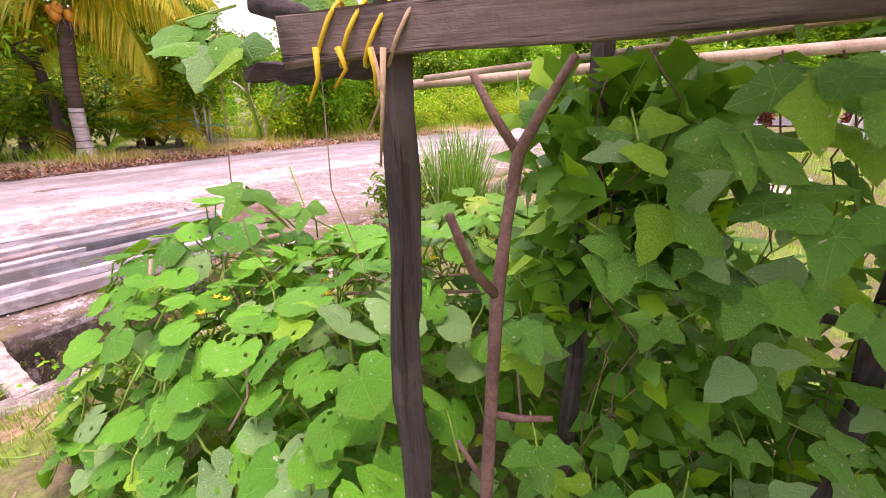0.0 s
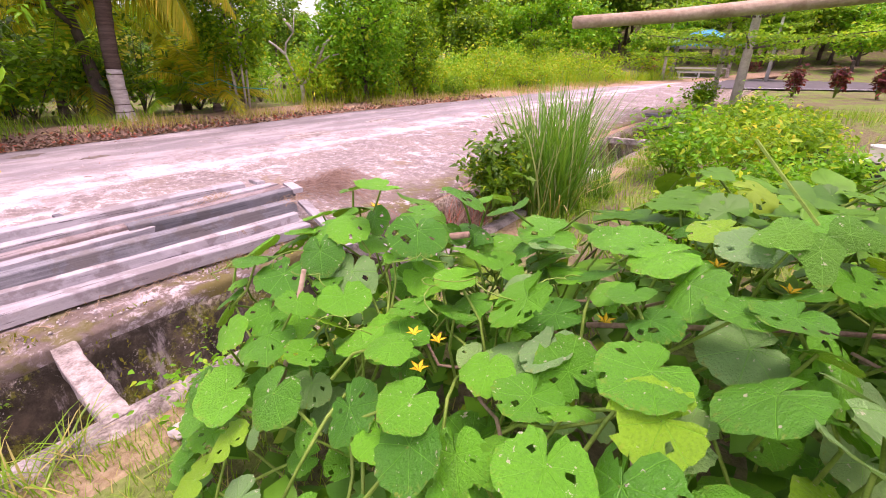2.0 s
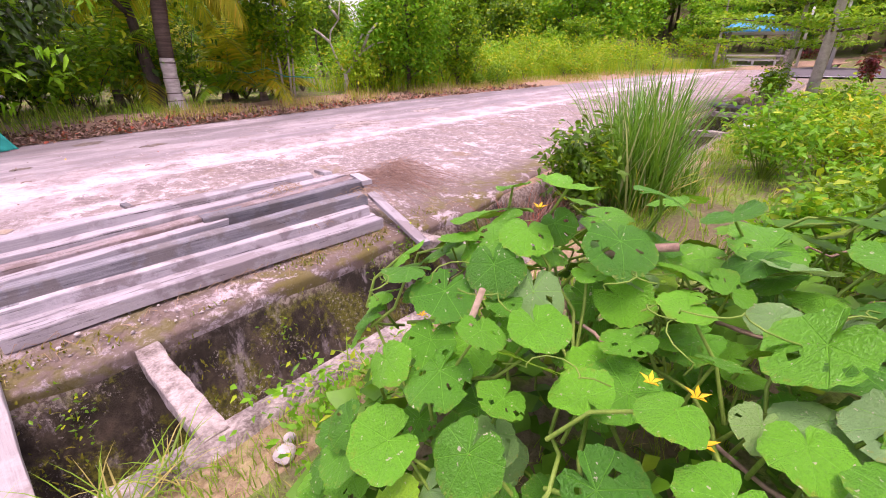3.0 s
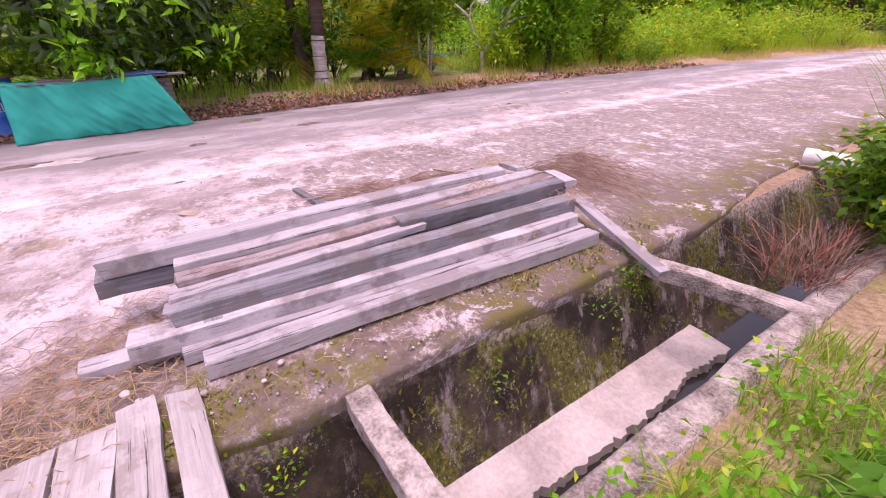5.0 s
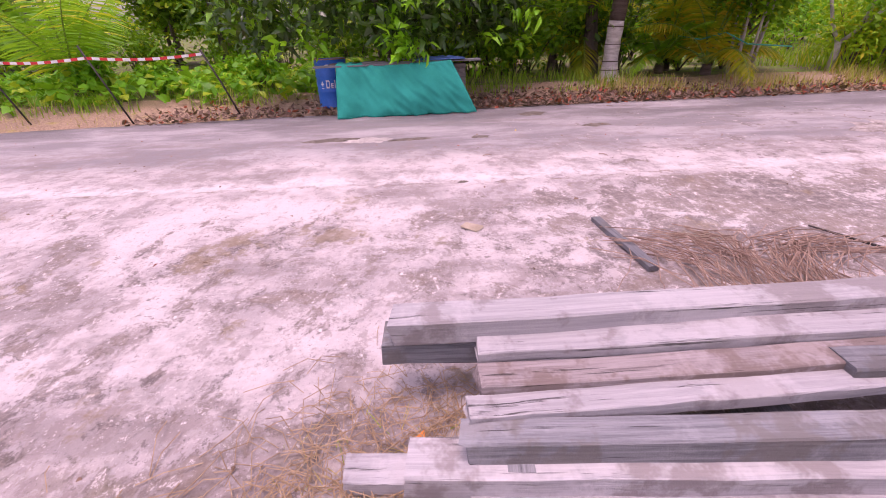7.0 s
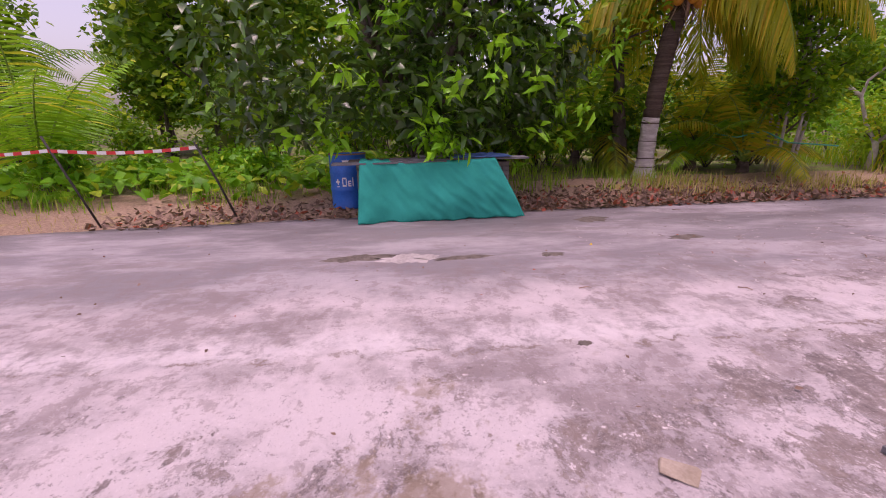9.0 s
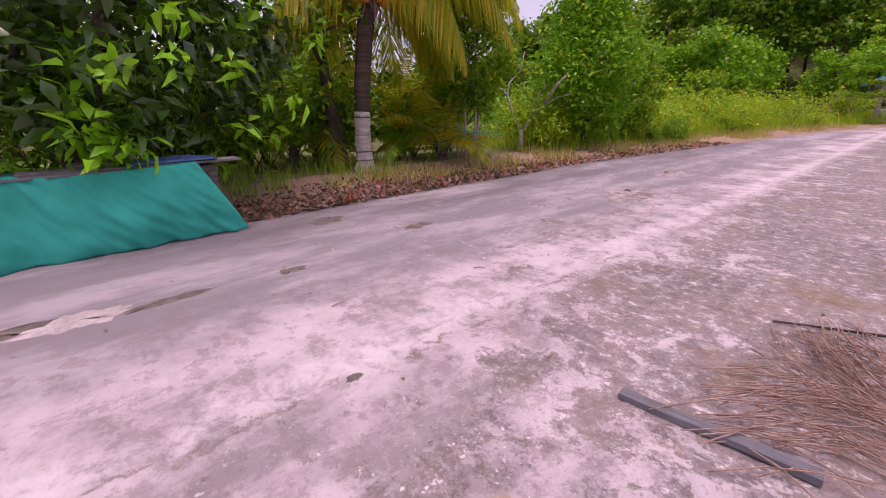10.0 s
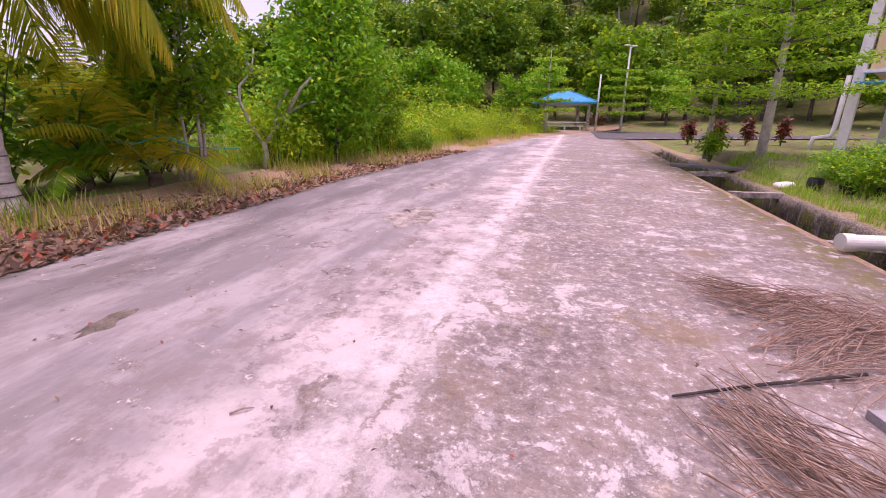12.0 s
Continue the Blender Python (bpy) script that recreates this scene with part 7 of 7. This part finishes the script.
def potholes():
    for i, (x, y, rx, ry, pale) in enumerate(((-4.62, 10.35, 0.68, 0.40, 1), (-3.5, 12.95, 0.5, 0.25, 1), (-7.43, 7.66, 0.24, 0.10, 0), (-8.95, 4.65, 0.32, 0.16, 2), (-8.68, 7.61, 0.24, 0.17, 0), (-8.05, 5.9, 0.13, 0.07, 0), (-9.3, 4.25, 0.42, 0.10, 0), (-8.6, 5.1, 0.34, 0.06, 0), (-6.73, 4.55, 0.07, 0.04, 0))):
        bm = bmesh.new()
        c = bm.verts.new((0, 0, 0.012))
        rows = []
        for f in (0.35, 0.7, 1.0):
            rows.append([bm.verts.new((rx * f * math.cos(k * math.pi / 18) * (1 + 0.6 * noise.noise((math.cos(k * math.pi / 18) * 3.2, math.sin(k * math.pi / 18) * 3.2, i * 3.3))), ry * f * math.sin(k * math.pi / 18) * (1 + 0.7 * noise.noise((math.cos(k * math.pi / 18) * 3.2, math.sin(k * math.pi / 18) * 3.2, i * 3.3 + 9))), (0.014 if f < 1 else 0.0) + 0.004 * noise.noise((k, f * 9, i)))) for k in range(36)])
        for k in range(36):
            bm.faces.new((c, rows[0][k], rows[0][(k + 1) % 36]))
        for a, b in zip(rows, rows[1:]):
            for k in range(36):
                bm.faces.new((a[k], b[k], b[(k + 1) % 36], a[(k + 1) % 36]))
        ob = part("road_patch", bm, (M_MOSSPATCH, M_GRAVEL, M_FLOOR)[pale], smooth=True)
        ob.matrix_world = Matrix.Translation((x, y, 0.004)) @ Matrix.Rotation(TURN + math.pi / 2 + 0.1, 4, "Z")
        tagged(ob, ("dark mossy hollow in the concrete", "gravelly worn patch in the concrete", "pale cement repair patch in the concrete")[pale], "road patch", group="road patches")


M_GRAVEL = plain("worn_gravel_patch", (0.10, 0.065, 0.05), (0.64, 0.56, 0.54), 4.5, 0.95, 0.9, 0.03, fine=40)
M_MOSSPATCH = plain("dark_mossy_grit", (0.11, 0.09, 0.075), (0.26, 0.22, 0.185), 9, 0.95, 0.9, 0.02, fine=60)
potholes()


# ---- garden clutter ----
def clutter():
    r = np.random.default_rng(191)
    for i, (x, y, w, d, h, z) in enumerate(((6.0, 8.5, 1.1, 0.7, 0.10, -0.05), (7.1, 9.3, 1.0, 0.6, 0.16, -0.05))):
        bm = bmesh.new()
        block(bm, (w, d, h), (0, 0, h / 2), 0.02)
        ob = part("white_tray", bm, M_WHITE)
        ob.matrix_world = pose(x, y, z, 0, 0, 20 + 15 * i)
        tagged(ob, "flat white plastic tray on the grass", "tray", group="white trays")
    e = empty("white_pail", (5.9, 8.35, 0.055), label="cream plastic pail standing on a tray", category="pail")
    prof = [(0.13, 0), (0.17, 0.28), (0.18, 0.28), (0.18, 0.30), (0.16, 0.30), (0.12, 0.02)]
    bm = bmesh.new()
    rows = [[bm.verts.new((q * math.cos(k * math.pi / 12), q * math.sin(k * math.pi / 12), z)) for k in range(24)] for q, z in prof]
    for a, b in zip(rows, rows[1:]):
        for k in range(24):
            bm.faces.new((a[k], a[(k + 1) % 24], b[(k + 1) % 24], b[k]))
    bm.faces.new(rows[0][::-1])
    bm.faces.new(rows[-1])
    part("shell", bm, M_WHITE, e, smooth=True)
    part("handle", tube(bmesh.new(), [(0.18 * math.cos(a), 0.02, 0.26 + 0.13 * math.sin(a)) for a in np.linspace(0, math.pi, 9)], 0.004, 5), M_DARKMETAL, e)
    for i, (x, y) in enumerate(((5.2, 7.6), (5.5, 7.3), (4.4, 10.3), (4.75, 10.0), (5.0, 9.75), (4.2, 10.8), (5.3, 8.9))):
        e = empty("nursery_bag", (x, y, -0.06), label="black plastic nursery bag filled with soil", category="plant bag", group="nursery bags")
        bm = bmesh.new()
        rows = [[bm.verts.new((q * math.cos(k * math.pi / 9) * (1 + 0.08 * r.normal()), q * math.sin(k * math.pi / 9) * (1 + 0.08 * r.normal()), z)) for k in range(18)] for q, z in ((0.12, 0), (0.15, 0.1), (0.15, 0.22), (0.13, 0.28))]
        for a, b in zip(rows, rows[1:]):
            for k in range(18):
                bm.faces.new((a[k], a[(k + 1) % 18], b[(k + 1) % 18], b[k]))
        bm.faces.new(rows[0][::-1])
        part("bag", bm, M_BLACKBAG, e, smooth=True)
        part("soil", tube(bmesh.new(), [(0, 0, 0.2), (0, 0, 0.25)], 0.125, 14), M_TWIG, e)
    for i, (x, y) in enumerate(((3.9, 11.2), (4.6, 9.4))):
        ob = part("white_sack", block(bmesh.new(), (0.42, 0.24, 0.13), (0, 0, 0.06), 0.05, r, 0.03), M_WHITE, smooth=True)
        ob.matrix_world = pose(x, y, -0.05, 0, 0, 30 * i)
        tagged(ob, "small white filled sack on the grass", "sack", group="white sacks")


clutter()


# ---- shelter, poles and the house beyond ----
def shelter():
    e = empty("roadside_shelter", (18.6, 44.5, 0.0), label="open shelter with a blue hipped roof", category="shelter")
    e.rotation_euler = (0, 0, radians(-20))
    part("base_slab", block(bmesh.new(), (5.2, 5.2, 0.12), (0, 0, 0.05), 0.02), M_FLOOR, e)
    W, zt = 2.7, 2.75
    bm = bmesh.new()
    a = [bm.verts.new((W * x, W * y, zt)) for x, y in ((-1, -1), (1, -1), (1, 1), (-1, 1))]
    b = [bm.verts.new((W * x, W * y, zt - 0.16)) for x, y in ((-1, -1), (1, -1), (1, 1), (-1, 1))]
    t = [bm.verts.new((0.35 * x, 0, zt + 1.15)) for x in (-1, 1)]
    for f in ((a[0], a[1], t[1], t[0]), (a[1], a[2], t[1]), (a[2], a[3], t[0], t[1]), (a[3], a[0], t[0]), b[::-1]):
        bm.faces.new(f)
    for k in range(4):
        bm.faces.new((b[k], b[(k + 1) % 4], a[(k + 1) % 4], a[k]))
    roof = part("roof", bm, M_ROOFBLUE, e)
    for k in range(4):
        x0, y0 = ((-1, -1), (1, -1), (1, 1), (-1, 1))[k]
        part("ridge_cap", tube(bmesh.new(), [(W * x0, W * y0, zt + 0.03), (0.35 * x0, 0, zt + 1.18)], 0.06, 6), M_ROOFBLUE, roof)
    for x, y in ((-1, -1), (1, -1), (1, 1), (-1, 1)):
        part("pillar", block(bmesh.new(), (0.26, 0.26, zt - 0.2), (2.1 * x, 2.1 * y, (zt - 0.2) / 2 + 0.08), 0.02), M_BRICK if x < 0 else M_STRUT, e)
    for y in (-2.1, 2.1):
        part("beam", block(bmesh.new(), (4.6, 0.16, 0.2), (0, y, zt - 0.24), 0.01), M_GREYWALL, e)
        part("bench", block(bmesh.new(), (3.4, 0.4, 0.1), (0, y * 0.9, 0.5), 0.02), M_GREYWALL, e)
        for x in (-1.5, 0, 1.5):
            part("bench_leg", block(bmesh.new(), (0.14, 0.34, 0.36), (x, y * 0.9, 0.28), 0.01), M_GREYWALL, e)
    part("railing", block(bmesh.new(), (4.0, 0.1, 0.12), (0, -2.1, 0.85), 0.02), M_GREYWALL, e)


shelter()


def lamp_pole(at, h, label, lamp):
    e = empty("street_lamp" if lamp else "utility_pole", at, label=label, category="street lamp" if lamp else "pole")
    part("pole", tube(bmesh.new(), [(0, 0, -0.2), (0, 0, h)], [0.11, 0.07], 10), M_GREYWALL, e, smooth=True)
    if lamp:
        part("arm", tube(bmesh.new(), [(0, 0, h - 0.1), (0.35, 0, h + 0.05), (0.7, 0, h + 0.1)], 0.035, 7), M_GREYWALL, e)
        for s in (-1, 1):
            part("lamp_head", block(bmesh.new(), (0.5, 0.2, 0.1), (0.35 * s, 0, h + 0.1), 0.03), M_WHITE, e)


lamp_pole((21.2, 38.6, 0), 7.2, "pale street lamp pole at the road bend", True)
lamp_pole((20.6, 41.5, 0), 5.2, "short pale concrete pole by the shelter", False)


def house():
    e = empty("house", (15.2, 17.4, 0.0), label="cream house corner with white column and blue awning", category="house")
    e.rotation_euler = (0, 0, radians(-64))
    part("corner_column", block(bmesh.new(), (0.36, 0.36, 8.2), (0.18, 0, 4.1), 0.03), M_WHITE, e, "white corner column")
    part("upper_wall", block(bmesh.new(), (12, 9, 4.6), (6.45, 4.2, 5.55), 0.02), M_CREAM, e)
    part("lower_wall", block(bmesh.new(), (11, 6.4, 3.2), (6.6, 5.4, 1.6), 0.02), M_GREYWALL, e)
    part("ledge", block(bmesh.new(), (12.2, 0.5, 0.12), (6.4, -0.35, 3.2), 0.01), M_WHITE, e)
    part("awning", block(bmesh.new(), (12, 1.4, 0.07), (6.2, -0.75, 2.75), 0.01), M_ROOFBLUE, e, "blue awning sheet")
    w = part("window", block(bmesh.new(), (1.6, 0.08, 1.3), (4.5, 2.17, 1.7), 0.01), M_DARKMETAL, e)
    part("sill", block(bmesh.new(), (1.8, 0.16, 0.08), (4.5, 2.12, 0.98), 0.01), M_WHITE, w)
    part("downpipe", tube(bmesh.new(), [(-0.12, -0.1, 3.1), (-0.14, -0.1, 1.2), (-0.2, -0.1, 0.75), (-0.75, -0.15, 0.62), (-0.8, -0.15, 0.1)], 0.09, 10), M_WHITE, e, "white plastic downpipe", smooth=True)
    part("roof", block(bmesh.new(), (13, 10, 0.2), (6.4, 4.2, 7.95), 0.02), M_BRICK, e)


house()
